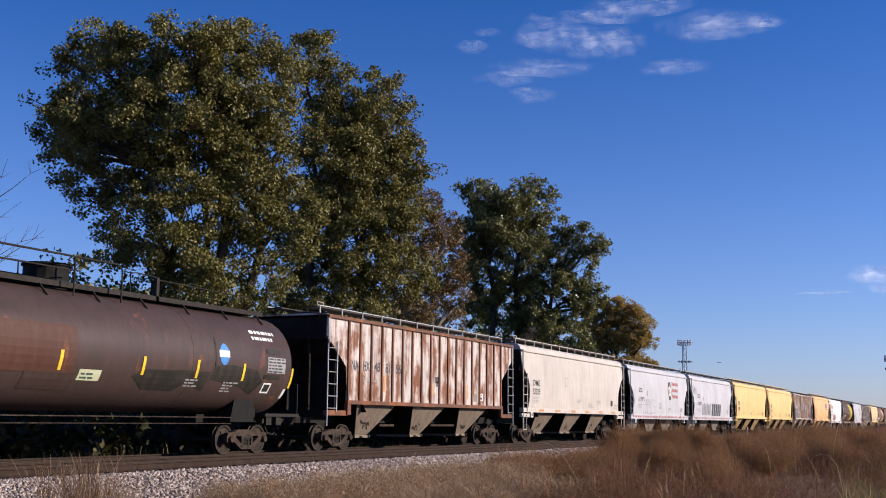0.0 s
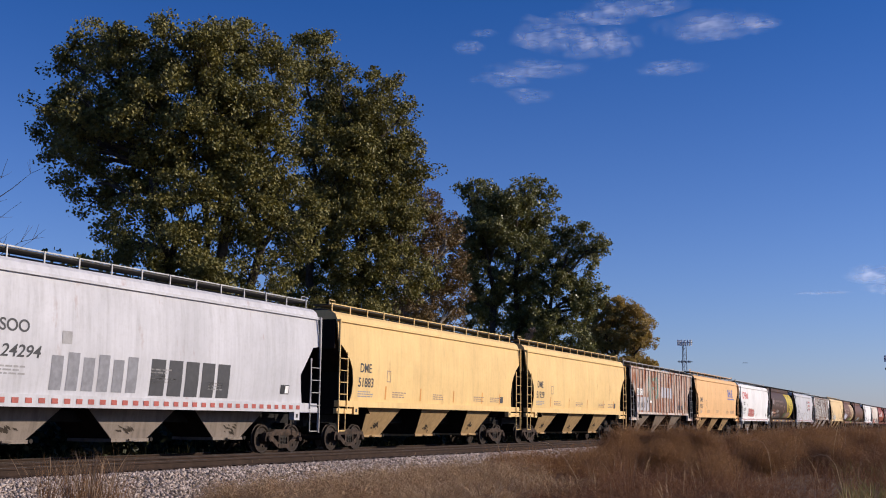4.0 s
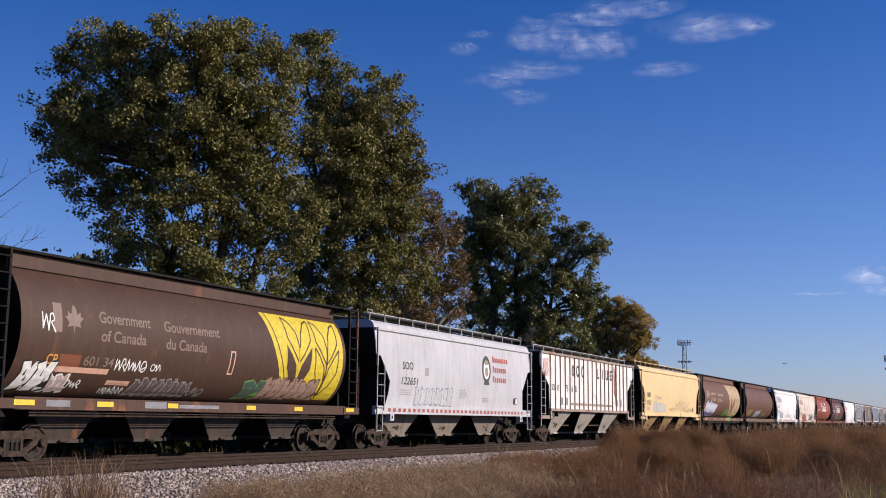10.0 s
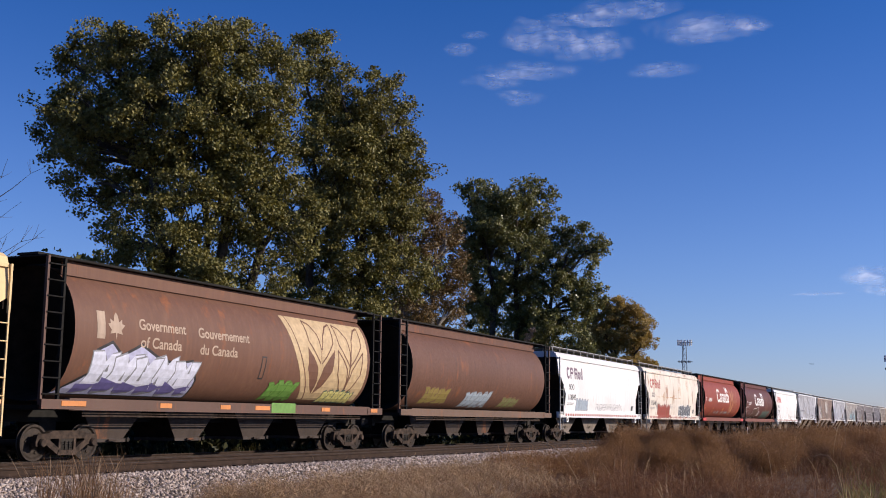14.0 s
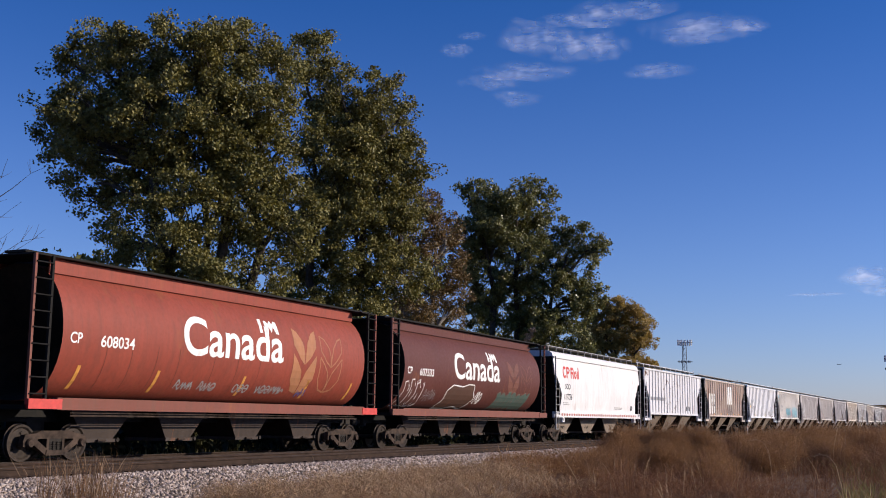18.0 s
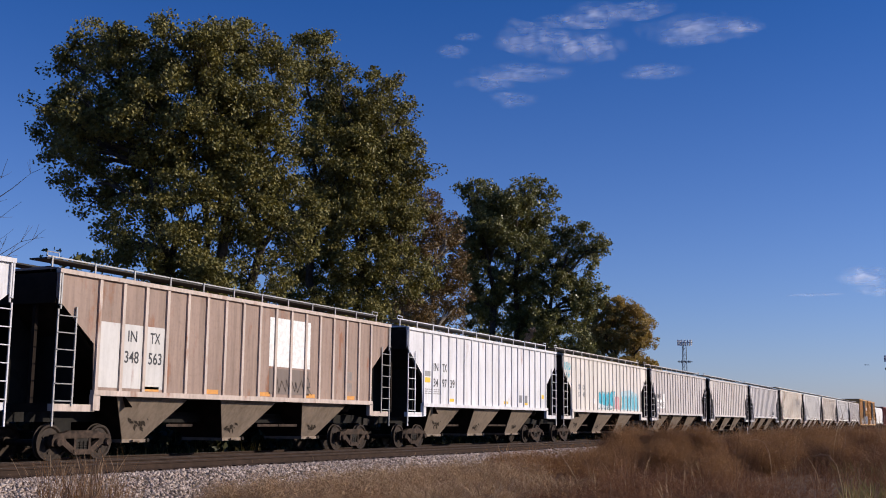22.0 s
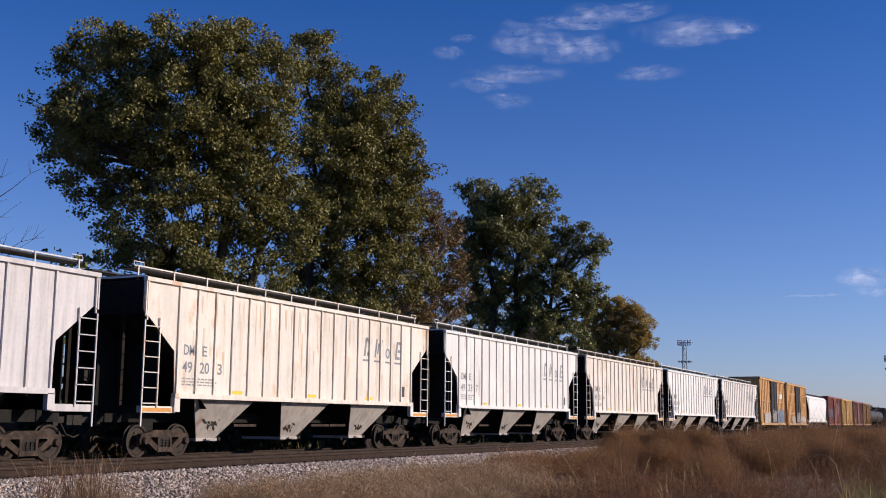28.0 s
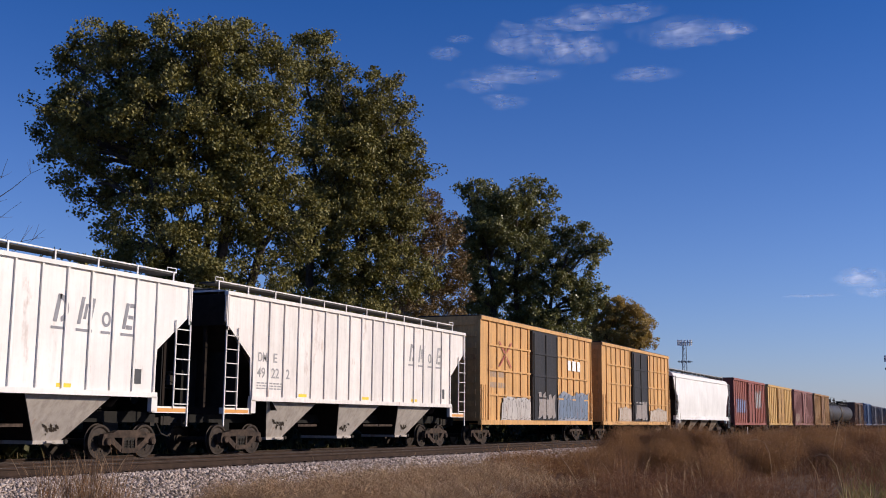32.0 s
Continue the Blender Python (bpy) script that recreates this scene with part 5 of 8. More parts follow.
c.decal("patch", [[(13.0, 2.05), (13.6, 1.72), (14.9, 1.70), (15.3, 1.95), (16.2, 1.75), (16.35, 2.3), (15.0, 2.3), (13.4, 2.26)]], SMEAR, 1, "black overpainted band")
c.decal("patch", [[(16.4, 2.1), (18.0, 1.9), (18.7, 1.7), (19.1, 2.1), (18.7, 2.45), (17.4, 2.56), (16.5, 2.5)]], SMEAR, 1, "black overpainted band")
c.bars("patch", [(16.5, 2.46, 0.05, 0.9), (19.2, 3.0, 0.8, 0.15), (19.1, 2.2, 0.9, 0.14)], SMEAR, "black overpainted band", layer=2)
c.small_print(15.28, 2.02, 0.55, 3, 3, FADED)
c.small_print(17.1, 2.0, 0.55, 4, 4, FADED)
c.bars("notice", [(20.45, 1.62, 0.14, 0.3)], WHITE_MARK, "white and red placard", layer=2)

# rust-streaked ribbed hopper
c = ribbed_hopper("white ribbed hopper car heavily streaked with rust", 33.69, 17.4, coat((0.62, 0.55, 0.51), 0.64, 0.5, rust_color=(0.135, 0.055, 0.028)), BAY, coat((0.15, 0.065, 0.038), 0.5, 0.4), ribs=18)
c.text("car_number", "NA", 1.75, 2.75, 0.36, STENCIL, width=0.5)
c.text("car_number", "HX", 2.6, 2.75, 0.36, STENCIL, width=0.5)
c.text("car_number", "48", 3.45, 2.75, 0.36, STENCIL, width=0.45)
c.text("car_number", "81", 4.35, 2.75, 0.36, STENCIL, width=0.38)
c.text("car_number", "56", 5.2, 2.75, 0.36, STENCIL, width=0.45)
c.bars("reflector", [(4.2, 2.0, 0.12, 0.6), (8.4, 1.9, 0.12, 0.6), (12.0, 1.9, 0.12, 0.6)], ORANGE_MARK, "orange reflective strip")
c.small_print(2.6, 2.45, 1.2, 2, 5, FADED)
c.bars("stain", [(8.75, 2.5, 0.3, 0.25), (8.85, 2.35, 0.16, 0.2)], STENCIL, "dark scrape")
c.bars("data_panel", [(13.35, 1.85, 0.45, 0.32)], WHITE_MARK, "white notice")
c.bars("data_panel_core", [(13.42, 1.9, 0.3, 0.1), (13.42, 2.05, 0.1, 0.08), (13.6, 2.05, 0.1, 0.08)], BLACK_MARK, "print on the notice", layer=2)
c.bars("data_panel", [(12.75, 1.8, 0.4, 0.36)], TAUPE_MARK, "grey notice")

# cream hopper
c = smooth_hopper("cream smooth-sided hopper car with tan reflectors", 52.3, 17.7, coat((0.56, 0.505, 0.45), 0.03, 0.18), BAY, "round")
c.text("car_mark", "DME", 1.55, 2.76, 0.3, STENCIL, width=0.95)
c.text("car_number", "52325", 1.5, 2.32, 0.3, STENCIL, width=1.05)
c.small_print(1.5, 2.15, 0.9, 4, 6, FADED)
c.seams([3.4, 5.1, 7.2, 9.3, 10.9, 12.6, 14.3], 1.8, 3.9, coat((0.55, 0.48, 0.41), 0.0, 0.2))
sill_marks(c, 1.45, [2.3, 4.8, 7.4, 9.9, 12.4, 15.0], coat((0.55, 0.30, 0.14), 0.1, 0.3), 0.75, 0.12)
c.bars("notice", [(6.45, 2.85, 0.36, 0.46)], FADED, "small framed notice")
c.bars("notice_core", [(6.48, 2.88, 0.30, 0.40)], coat((0.56, 0.505, 0.45), 0.03, 0.18), layer=2)
for x, s in ((8.6, 1), (10.6, 2), (12.2, 3), (15.7, 4)):
    c.small_print(x, 1.95 + 0.2 * (s % 2), 0.8, 3, 20 + s, FADED)
c.bars("data_panel", [(15.0, 1.9, 0.42, 0.34)], BLACK_MARK, "black notice")

def emblem(c, x, z, size, mat=None):
    """A crest reduced to rings, with three red lines of lettering as bars."""
    def oval(cx, cz, rx, rz, n=20):
        return [(cx + rx * math.cos(k * math.tau / n), cz + rz * math.sin(k * math.tau / n)) for k in range(n)]
    c.decal("crest", [oval(x, z, size * 0.5, size * 0.62)], STENCIL, 1, "dark oval crest")
    c.decal("crest_field", [oval(x, z - 0.04, size * 0.34, size * 0.42)], WHITE_MARK, 2, "pale field of the crest")
    c.decal("crest_core", [oval(x, z - 0.12, size * 0.2, size * 0.22), oval(x, z + size * 0.3, size * 0.2, size * 0.12)], TAN_MARK, 3, "tan core of the crest")
    c.decal("crest_foot", [[(x - size * 0.3, z - size * 0.72), (x + size * 0.3, z - size * 0.72), (x + size * 0.3, z - size * 0.56), (x - size * 0.3, z - size * 0.56)]], STENCIL, 1, "foot of the crest")
    k = 0
    for row, n in enumerate((8, 7, 7)):
        c.bars("wordmark", [(x + size * 0.75 + i * 0.24, z + 0.35 - row * 0.46, 0.17, 0.22 if i else 0.3) for i in range(n)], RED_FADED, "line of red lettering as bars")


def pale_hopper(start, number, label, tag_seed, crest=True):
    c = smooth_hopper(label, start, 16.3, coat(PALE, 0.03, 0.2), BAY_DARK, "angled", truck_x=6.9)
    c.text("car_mark", "SOO", 2.2, 2.95, 0.3, STENCIL, width=0.92)
    c.text("car_number", number, 2.1, 2.35, 0.3, STENCIL, width=1.4, slant=0.22)
    stripes(c, 1.27, 0.13, 1.0, 15.3, 34, RED_FADED)
    c.small_print(2.0, 2.1, 1.1, 3, tag_seed, FADED)
    c.small_print(7.6, 2.25, 0.9, 5, tag_seed + 1, FADED)
    c.small_print(10.2, 1.95, 0.7, 3, tag_seed + 2, FADED)
    c.bars("data_panel", [(14.0, 1.75, 0.5, 0.3)], BLACK_MARK, "black and white notice")
    c.bars("data_panel_core", [(14.27, 1.78, 0.2, 0.24)], WHITE_MARK, layer=2)
    c.bars("notice", [(4.2, 2.75, 0.34, 0.32)], FADED, "small notice")
    if crest:
        emblem(c, 10.6, 3.3, 1.0)
    return c


c = pale_hopper(71.5, "119971", "pale grey hopper car with a crest and graffiti", 30)
c.graffiti(3.6, 1.52, 2.6, 1.0, coat(PALE, 0.03, 0.2), GREY_MARK, 3, 5)
c = pale_hopper(89.03, "124294", "pale grey hopper car with black graffiti blocks", 40, crest=False)
c.bars("graffiti", [(3.9 + i * 0.55, 1.6, 0.4, 0.85 + 0.1 * (i % 2)) for i in range(6)], GREY_MARK, "grey sprayed block letters as bars")
c.bars("graffiti", [(7.6 + i * 0.75, 1.55, 0.6, 1.0) for i in range(5)], STENCIL, "black sprayed block letters as bars")
c.scribble(0.3, 3.2, 1.6, 0.8, GREY_MARK, 8, 5, 0.03)


def yellow_hopper(start, number, label, color, seed, big=None, rust=0.05):
    m = coat(color, rust, 0.14)
    c = smooth_hopper(label, start, 17.6, m, BAY_YELLOW, "round")
    c.text("car_mark", "DME", 1.62, 2.68, 0.34, STENCIL, width=0.84)
    c.text("car_number", number, 1.5, 2.15, 0.34, STENCIL, width=1.14)
    c.small_print(1.5, 1.95, 1.1, 3, seed, FADED)
    for x in (3.6, 6.6, 9.8, 12.9, 15.0):
        c.bars("reflector", [(x, 1.72, 0.1, 0.5)], ORANGE_MARK, "faded orange strip")
    for i, x in enumerate((4.2, 7.8, 12.0, 13.9)):
        c.small_print(x, 1.98, 1.2, 3, seed + i + 1, TAN_MARK)
    c.decal("notice", box_line(3.85, 2.60, 0.16, 0.22, 0.035), TAN_MARK, 1, "small framed notice")
    c.bars("data_panel", [(15.1, 1.78, 0.36, 0.3)], STENCIL, "black and white notice")
    return c


c = yellow_hopper(106.58, "51883", "bright yellow smooth-sided hopper car", YELLOW, 50)
c = yellow_hopper(125.05, "51929", "clean yellow smooth-sided hopper car", YELLOW, 60)

c = ribbed_hopper("faded ribbed hopper car with rust and painted-out patches", 143.96, 17.4, coat((0.50, 0.38, 0.30), 0.62, 0.55), BAY, coat((0.60, 0.52, 0.46), 0.5, 0.5), ribs=19)
c.bars("patch", [(1.6 + i * 0.81, 1.75, 0.66, 0.9) for i in range(4)], coat((0.45, 0.44, 0.47), 0.1, 0.3), "grey painted-out patch")
c.bars("patch", [(1.6 + i * 0.81, 2.75, 0.66, 0.45) for i in range(2)], WHITE_MARK, "white painted-out patch", layer=2)
c.bars("patch", [(8.1 + i * 0.81, 2.7, 0.66, 0.75) for i in range(4)], coat((0.45, 0.45, 0.50), 0.1, 0.3), "blue-grey painted-out patch")
c.bars("wordmark", [(4.58, 2.5, 0.18, 1.6), (4.94, 2.5, 0.18, 1.6), (5.52, 2.5, 0.2, 1.5), (5.72, 3.2, 0.28, 0.2), (5.72, 3.8, 0.34, 0.2)], coat((0.16, 0.30, 0.24), 0.1, 0.3), "faded green lettering as bars")
c.decal("wordmark", [[(6.74 + 0.34 * math.cos(a), 3.35 + 0.8 * math.sin(a)), (6.74 + 0.34 * math.cos(a + 0.35), 3.35 + 0.8 * math.sin(a + 0.35)), (6.74 + 0.18 * math.cos(a + 0.35), 3.35 + 0.6 * math.sin(a + 0.35)), (6.74 + 0.18 * math.cos(a), 3.35 + 0.6 * math.sin(a))] for a in [0.349 * i for i in range(18)]], coat((0.16, 0.30, 0.24), 0.1, 0.3), 1, "faded green ring")
c.text("car_mark", "EE", 1.65, 2.80, 0.32, STENCIL, width=0.48, layer=3)
c.text("car_mark", "C", 2.6, 2.80, 0.32, STENCIL, width=0.24, layer=3)
c.text("car_number", "60", 1.65, 1.95, 0.34, STENCIL, width=0.5, layer=2)
c.text("car_number", "38", 2.5, 1.95, 0.34, STENCIL, width=0.5, layer=2)
c.text("car_number", "0", 3.4, 1.95, 0.34, STENCIL, width=0.24, layer=2)
c.bars("data_panel", [(13.1, 1.9, 0.4, 0.34), (13.9, 1.9, 0.4, 0.34)], STENCIL, "dark notices")
c.bars("reflector", [(4.0, 2.3, 0.4, 0.14), (4.9, 2.3, 0.5, 0.14)], WHITE_MARK, "white reflective strip")

c = yellow_hopper(162.74, "51062", "peach-yellow hopper car with a blue wordmark", PEACH, 70)
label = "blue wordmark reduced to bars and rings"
c.decal("wordmark", [[(12.86, 3.24), (13.05, 3.24), (13.05, 3.94), (12.86, 3.94)]] + arc(13.05, 3.59, 0.33, 0.35, 0.17, -90, 90), BLUE_MARK, 1, label)
c.bars("wordmark", [(13.50, 3.24, 0.17, 0.70), (13.92, 3.24, 0.17, 0.70), (13.67, 3.52, 0.25, 0.2)], BLUE_MARK, label)
c.decal("wordmark", ring(14.36, 3.46, 0.17, 0.21, 0.09), BLUE_MARK, 1, label)
c.bars("wordmark", [(14.62, 3.24, 0.17, 0.70), (14.79, 3.24, 0.24, 0.14), (14.79, 3.53, 0.2, 0.12), (14.79, 3.80, 0.24, 0.14)], BLUE_MARK, label)
c.seams([2.6, 4.3, 6.0, 7.7, 9.4, 11.1, 12.8, 14.5], 1.7, 3.9, coat((0.36, 0.22, 0.10), 0.1, 0.3))
c.bars("wordmark_underline", [(12.7, 3.05, 2.9, 0.09)], BLUE_MARK, "blue underline")


def rail_wordmark(c, x, z, h, mat):
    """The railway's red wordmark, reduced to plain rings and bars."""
    t = h * 0.24
    def bar(x0, w, z0, z1):
        return [[(x0, z0), (x0 + w, z0), (x0 + w, z1), (x0, z1)]]
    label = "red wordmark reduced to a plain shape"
    c.decal("wordmark", arc(x + 0.46 * h, z + 0.5 * h, 0.46 * h, 0.54 * h, t, 42, 318), mat, 1, label)
    x += 1.0 * h
    for step in (1.15, 0.0):
        c.decal("wordmark", bar(x, t, z, z + h), mat, 1, label)
        c.decal("wordmark", ring(x + 0.46 * h, z + 0.70 * h, 0.40 * h, 0.32 * h, t * 0.85), mat, 1.2, label)
        x += step * h
    c.decal("wordmark", bar(x + 0.55 * h, t * 1.1, z, z + 0.5 * h), mat, 1.1, label)
    c.decal("wordmark", ring(x + 1.28 * h, z + 0.36 * h, 0.34 * h, 0.37 * h, t * 0.85), mat, 1, label)
    c.decal("wordmark", bar(x + 1.74 * h, t * 0.9, z, z + 0.72 * h), mat, 1, label)
    c.decal("wordmark", bar(x + 2.06 * h, t * 0.9, z, z + 1.05 * h), mat, 1, label)


def white_hopper(start, number, label, seed, color=WHITE, rust=0.04, length=16.3, mark=None, truck_x=6.9):
    c = smooth_hopper(label, start, length, coat(color, rust, 0.16), BAY_DARK if length < 16.5 else BAY, "angled", truck_x=truck_x)
    rail_wordmark(c, 1.35, 3.32, 0.62, mark or RED_MARK)
    c.text("car_mark", "SOO", 1.7, 2.72, 0.3, STENCIL, width=0.88)
    c.text("car_number", number, 1.55, 2.15, 0.32, STENCIL, width=1.3, slant=0.22)
    stripes(c, 1.27, 0.12, 1.0, length - 1.0, 36, RED_FADED)
    c.small_print(1.4, 1.95, 1.3, 2, seed, FADED)
    c.bars("data_panel", [(length - 2.2, 1.68, 0.42, 0.3)], STENCIL, "dark notice")
    return c


c = white_hopper(181.57, "116718", "clean white hopper car with a red wordmark", 80)
c.graffiti(4.2, 1.58, 2.9, 0.85, RED_FADED, coat((0.70, 0.60, 0.58), 0.0, 0.2), 6, 5)
c.scribble(7.2, 1.75, 0.45, 0.5, GREY_MARK, 7, 2, 0.02)
c.scribble(3.6, 1.7, 0.5, 0.5, GREY_MARK, 3, 2, 0.02)
c.bars("notice", [(3.6, 2.55, 0.28, 0.3)], FADED, "small notice")


def line_strip(pts, thick):
    """Quads along a bent line."""
    out = []
    for (ax, az), (bx, bz) in zip(pts, pts[1:]):
        d = math.hypot(bx - ax, bz - az)
        nx, nz = -(bz - az) / d * thick / 2, (bx - ax) / d * thick / 2
        out.append([(ax - nx, az - nz), (bx - nx, bz - nz), (bx + nx, bz + nz), (ax + nx, az + nz)])
    return out


def wheat_panel(c, x0, x1, z0, z1, gold, dark):
    """A tall painted panel with a bowed edge and two stylised ears of wheat."""
    w, hgt = x1 - x0, z1 - z0
    bow = [(x0 + 0.10 * w + 0.16 * w * (1 - q) ** 2 - 0.16 * w * q, z0 + hgt * q) for q in [i / 8 for i in range(9)]]
    c.decal("panel", [[bow[0], (x1, z0), (x1, z1)] + bow[::-1][:-1]], gold, 1, "painted wheat panel")
    c.decal("panel_edge", line_strip([(x + 0.06 * w, z) for x, z in bow], 0.05), dark, 2, "dark line along the bowed edge")
    for cx, solid in ((x0 + 0.37 * w, True), (x0 + 0.76 * w, False)):
        e = 0.17 * w
        for d in (-1, 1):
            tall = [(0.02, 0.44), (0.40, 0.55), (0.92, 0.72), (1.02, 0.97), (0.62, 0.93), (0.2, 0.80), (0.03, 0.62)]
            low = [(0.03, 0.05), (0.50, 0.16), (0.92, 0.34), (1.02, 0.64), (0.6, 0.53), (0.2, 0.40), (0.04, 0.22)]
            for leaf, filled in ((tall, False), (low, solid)):
                pts = [(cx + d * a * e, z0 + b * hgt) for a, b in leaf]
                if filled:
                    c.decal("wheat_leaf", [pts if d > 0 else pts[::-1]], dark, 2, "dark field of a wheat leaf")
                    c.decal("wheat_vein", line_strip([pts[0], pts[1], pts[2]], 0.07), gold, 2.5, "pale vein")
                else:
                    c.decal("wheat_leaf", line_strip(pts + pts[:1], 0.055), dark, 2.5, "painted outline of a wheat leaf")
        c.decal("wheat_stalk", line_strip([(cx, z0), (cx, z0 + 0.62 * hgt)], 0.07), gold if solid else dark, 3, "painted stalk")


def sill_strips(c, spans, mat, z=1.22, hgt=0.13):
    """Reflective strips fixed along the side sill."""
    for a, b in spans:
        c.put("reflector", Shape().box(a + c.zero, b + c.zero, -1.632 if a < -0.5 or b > 14.5 else -1.612, -1.60, z, z + hgt), mat, "orange reflective strip")


def wheat_ear(c, x, z0, z1, mat, seed=0, width=0.55, layer=2):
    """A painted ear of wheat: pairs of slanting kernels on a stalk."""
    n = 4
    polys = [[(x - 0.04, z0), (x + 0.04, z0), (x + 0.03, z1), (x - 0.03, z1)]]
    for i in range(n):
        z = z0 + (z1 - z0) * (0.18 + 0.72 * i / n)
        hgt = (z1 - z0) * 0.26
        for d in (-1, 1):
            p = [(x + d * 0.05, z), (x + d * width * 0.65, z + hgt * 0.45), (x + d * width * 0.72, z + hgt), (x + d * width * 0.25, z + hgt * 0.75)]
            polys.append(p if d > 0 else p[::-1])
    c.decal("wheat_emblem", polys, mat, layer, "painted ear of wheat")


c = cylinder_hopper("brown tube-shaped grain hopper with a yellow wheat panel", 200.85, coat(BROWN, 0.12, 0.3), coat((0.075, 0.038, 0.027), 0.3, 0.4), BAY_GRIMY)
wheat_panel(c, 9.9, 14.4, 1.62, 4.36, GOLD_MARK, coat(BROWN, 0.12, 0.3))
GHOST = coat((0.24, 0.17, 0.14), 0.1, 0.3)


def old_lettering(c, x, z, mat, size=0.30):
    """The faded bilingual owner's lettering with its flag."""
    c.bars("flag_bar", [(x, z - 0.05, 0.30, 0.72)], mat, "faded flag bar")
    c.decal("leaf_emblem", [[(x + 0.72 + 0.72 * a, z + 0.28 + 0.72 * b) for a, b in LEAF] + [(x + 0.72 - 0.72 * a, z + 0.28 + 0.72 * b) for a, b in LEAF[::-1][1:-1]]], mat, 1, "faded leaf emblem")
    c.text("old_lettering", "Government", x + 1.62, z + 0.30, size, mat, "faded lettering", width=2.0)
    c.text("old_lettering", "of Canada", x + 1.70, z - 0.18, size, mat, "faded lettering", width=1.75)
    c.text("old_lettering", "Gouvernement", x + 4.2, z + 0.26, size, mat, "faded lettering", width=2.55)
    c.text("old_lettering", "du Canada", x + 4.3, z - 0.22, size, mat, "faded lettering", width=1.85)


LEAF = [(0, -0.45), (0.04, -0.2), (0.32, -0.25), (0.26, -0.1), (0.45, 0.1), (0.3, 0.14), (0.32, 0.3), (0.14, 0.2), (0.1, 0.42), (0, 0.55)]
old_lettering(c, 0.38, 3.08, GHOST)
c.scribble(-0.05, 3.0, 0.55, 0.55, WHITE_MARK, 110, 2, 0.035, 2)
c.text("car_mark", "CP", 0.34, 2.24, 0.25, ORANGE_MARK, width=0.36)
c.bars("patch", [(0.75, 2.2, 0.75, 0.3)], coat((0.22, 0.075, 0.04), 0.1, 0.3), "dull orange patch")
c.text("car_number", "601 34", 1.62, 2.26, 0.24, GHOST, width=1.1)
PEACH_STRIP = coat((0.62, 0.36, 0.26), 0.0, 0.3)
c.bars("reflector", [(0.58, 2.06, 2.05, 0.14), (2.75, 1.80, 0.9, 0.12)], PEACH_STRIP, "pale peach strip")
c.scribble(2.75, 2.15, 1.3, 0.38, WHITE_MARK, 112, 5, 0.035)
c.scribble(4.2, 2.2, 0.45, 0.25, WHITE_MARK, 113, 2, 0.03)
c.graffiti(-0.3, 1.56, 0.95, 0.75, WHITE_MARK, BLACK_MARK, 12, 2)
c.graffiti(0.62, 1.58, 0.7, 0.42, coat((0.55, 0.42, 0.42), 0.0, 0.2), WHITE_MARK, 13, 2)
c.scribble(1.3, 1.66, 0.6, 0.25, WHITE_MARK, 114, 3, 0.035)
c.scribble(2.7, 1.56, 0.95, 0.2, WHITE_MARK, 115, 6, 0.025)
c.graffiti(3.85, 1.56, 2.35, 0.46, coat((0.11, 0.085, 0.08), 0.0, 0.2), FADED, 15, 7)
c.scribble(6.2, 1.58, 0.85, 0.28, FADED, 116, 3, 0.03)
c.small_print(4.6, 1.85, 1.0, 2, 91, FADED)
c.decal("notice", box_line(7.85, 2.62, 0.13, 0.36, 0.05), PEACH_STRIP, 1, "framed narrow notice")
c.graffiti(8.9, 1.56, 0.95, 0.62, DARK_GREEN, GREEN_MARK, 16, 1, 4)
c.graffiti(9.95, 1.58, 3.1, 0.72, coat((0.33, 0.22, 0.17), 0.0, 0.2), coat((0.12, 0.06, 0.05), 0.0, 0.2), 17, 6, 5)
sill_strips(c, [(-0.75, -0.1), (2.05, 2.65), (4.85, 5.3), (8.6, 9.1), (11.3, 11.8), (14.65, 15.2)], YELLOW_MARK)
c.put("graffiti_line", Shape().box(0.3 - 6.975, 1.1 - 6.975, -1.606, -1.60, 1.20, 1.36), GREY_MARK, "sprayed tag on the sill")
c.put("graffiti_line", Shape().box(3.9 - 6.975, 4.8 - 6.975, -1.606, -1.60, 1.20, 1.38), GREY_MARK, "sprayed tag on the sill")
c.put("graffiti_line", Shape().box(5.35 - 6.975, 7.2 - 6.975, -1.606, -1.60, 1.22, 1.32), GREY_MARK, "sprayed tag on the sill")

c = pale_hopper(217.7, "122651", "pale grey hopper car with a crest and pale graffiti", 100)
c.graffiti(3.4, 1.55, 3.4, 0.75, coat(PALE, 0.03, 0.2), GREY_MARK, 14, 7)

c = ribbed_hopper("white ribbed hopper car with black wordmark and wheat ear", 235.5, 17.5, coat((0.76, 0.74, 0.71), 0.16, 0.16), BAY_WHITE, coat((0.36, 0.29, 0.25), 0.5, 0.4), ribs=19, rib_w=0.022, foot=0.75)
P = 14.5 / 18
label = "black wordmark reduced to rings and bars"
for x, w in ((5.1, 0.40), (5.84, 0.56), (6.75, 0.58)):
    c.decal("wordmark", ring(x + w / 2, 3.78, w / 2, 0.33, 0.13), STENCIL, 1, label)
for x, w in ((9.75, 0.38), (10.72, 0.0), (11.45, 0.44), (12.32, 0.40)):
    c.bars("wordmark", [(x, 3.48, 0.12, 0.60)] + ([(x + 0.12, 3.48, w - 0.12, 0.13)] if w else []), STENCIL, label)
c.bars("wordmark", [(11.77, 3.61, 0.12, 0.47), (12.44, 3.95, 0.28, 0.13), (12.44, 3.72, 0.2, 0.11)], STENCIL, label)
RUN = coat((0.40, 0.22, 0.15), 0.4, 0.5)
k = random.Random(77)
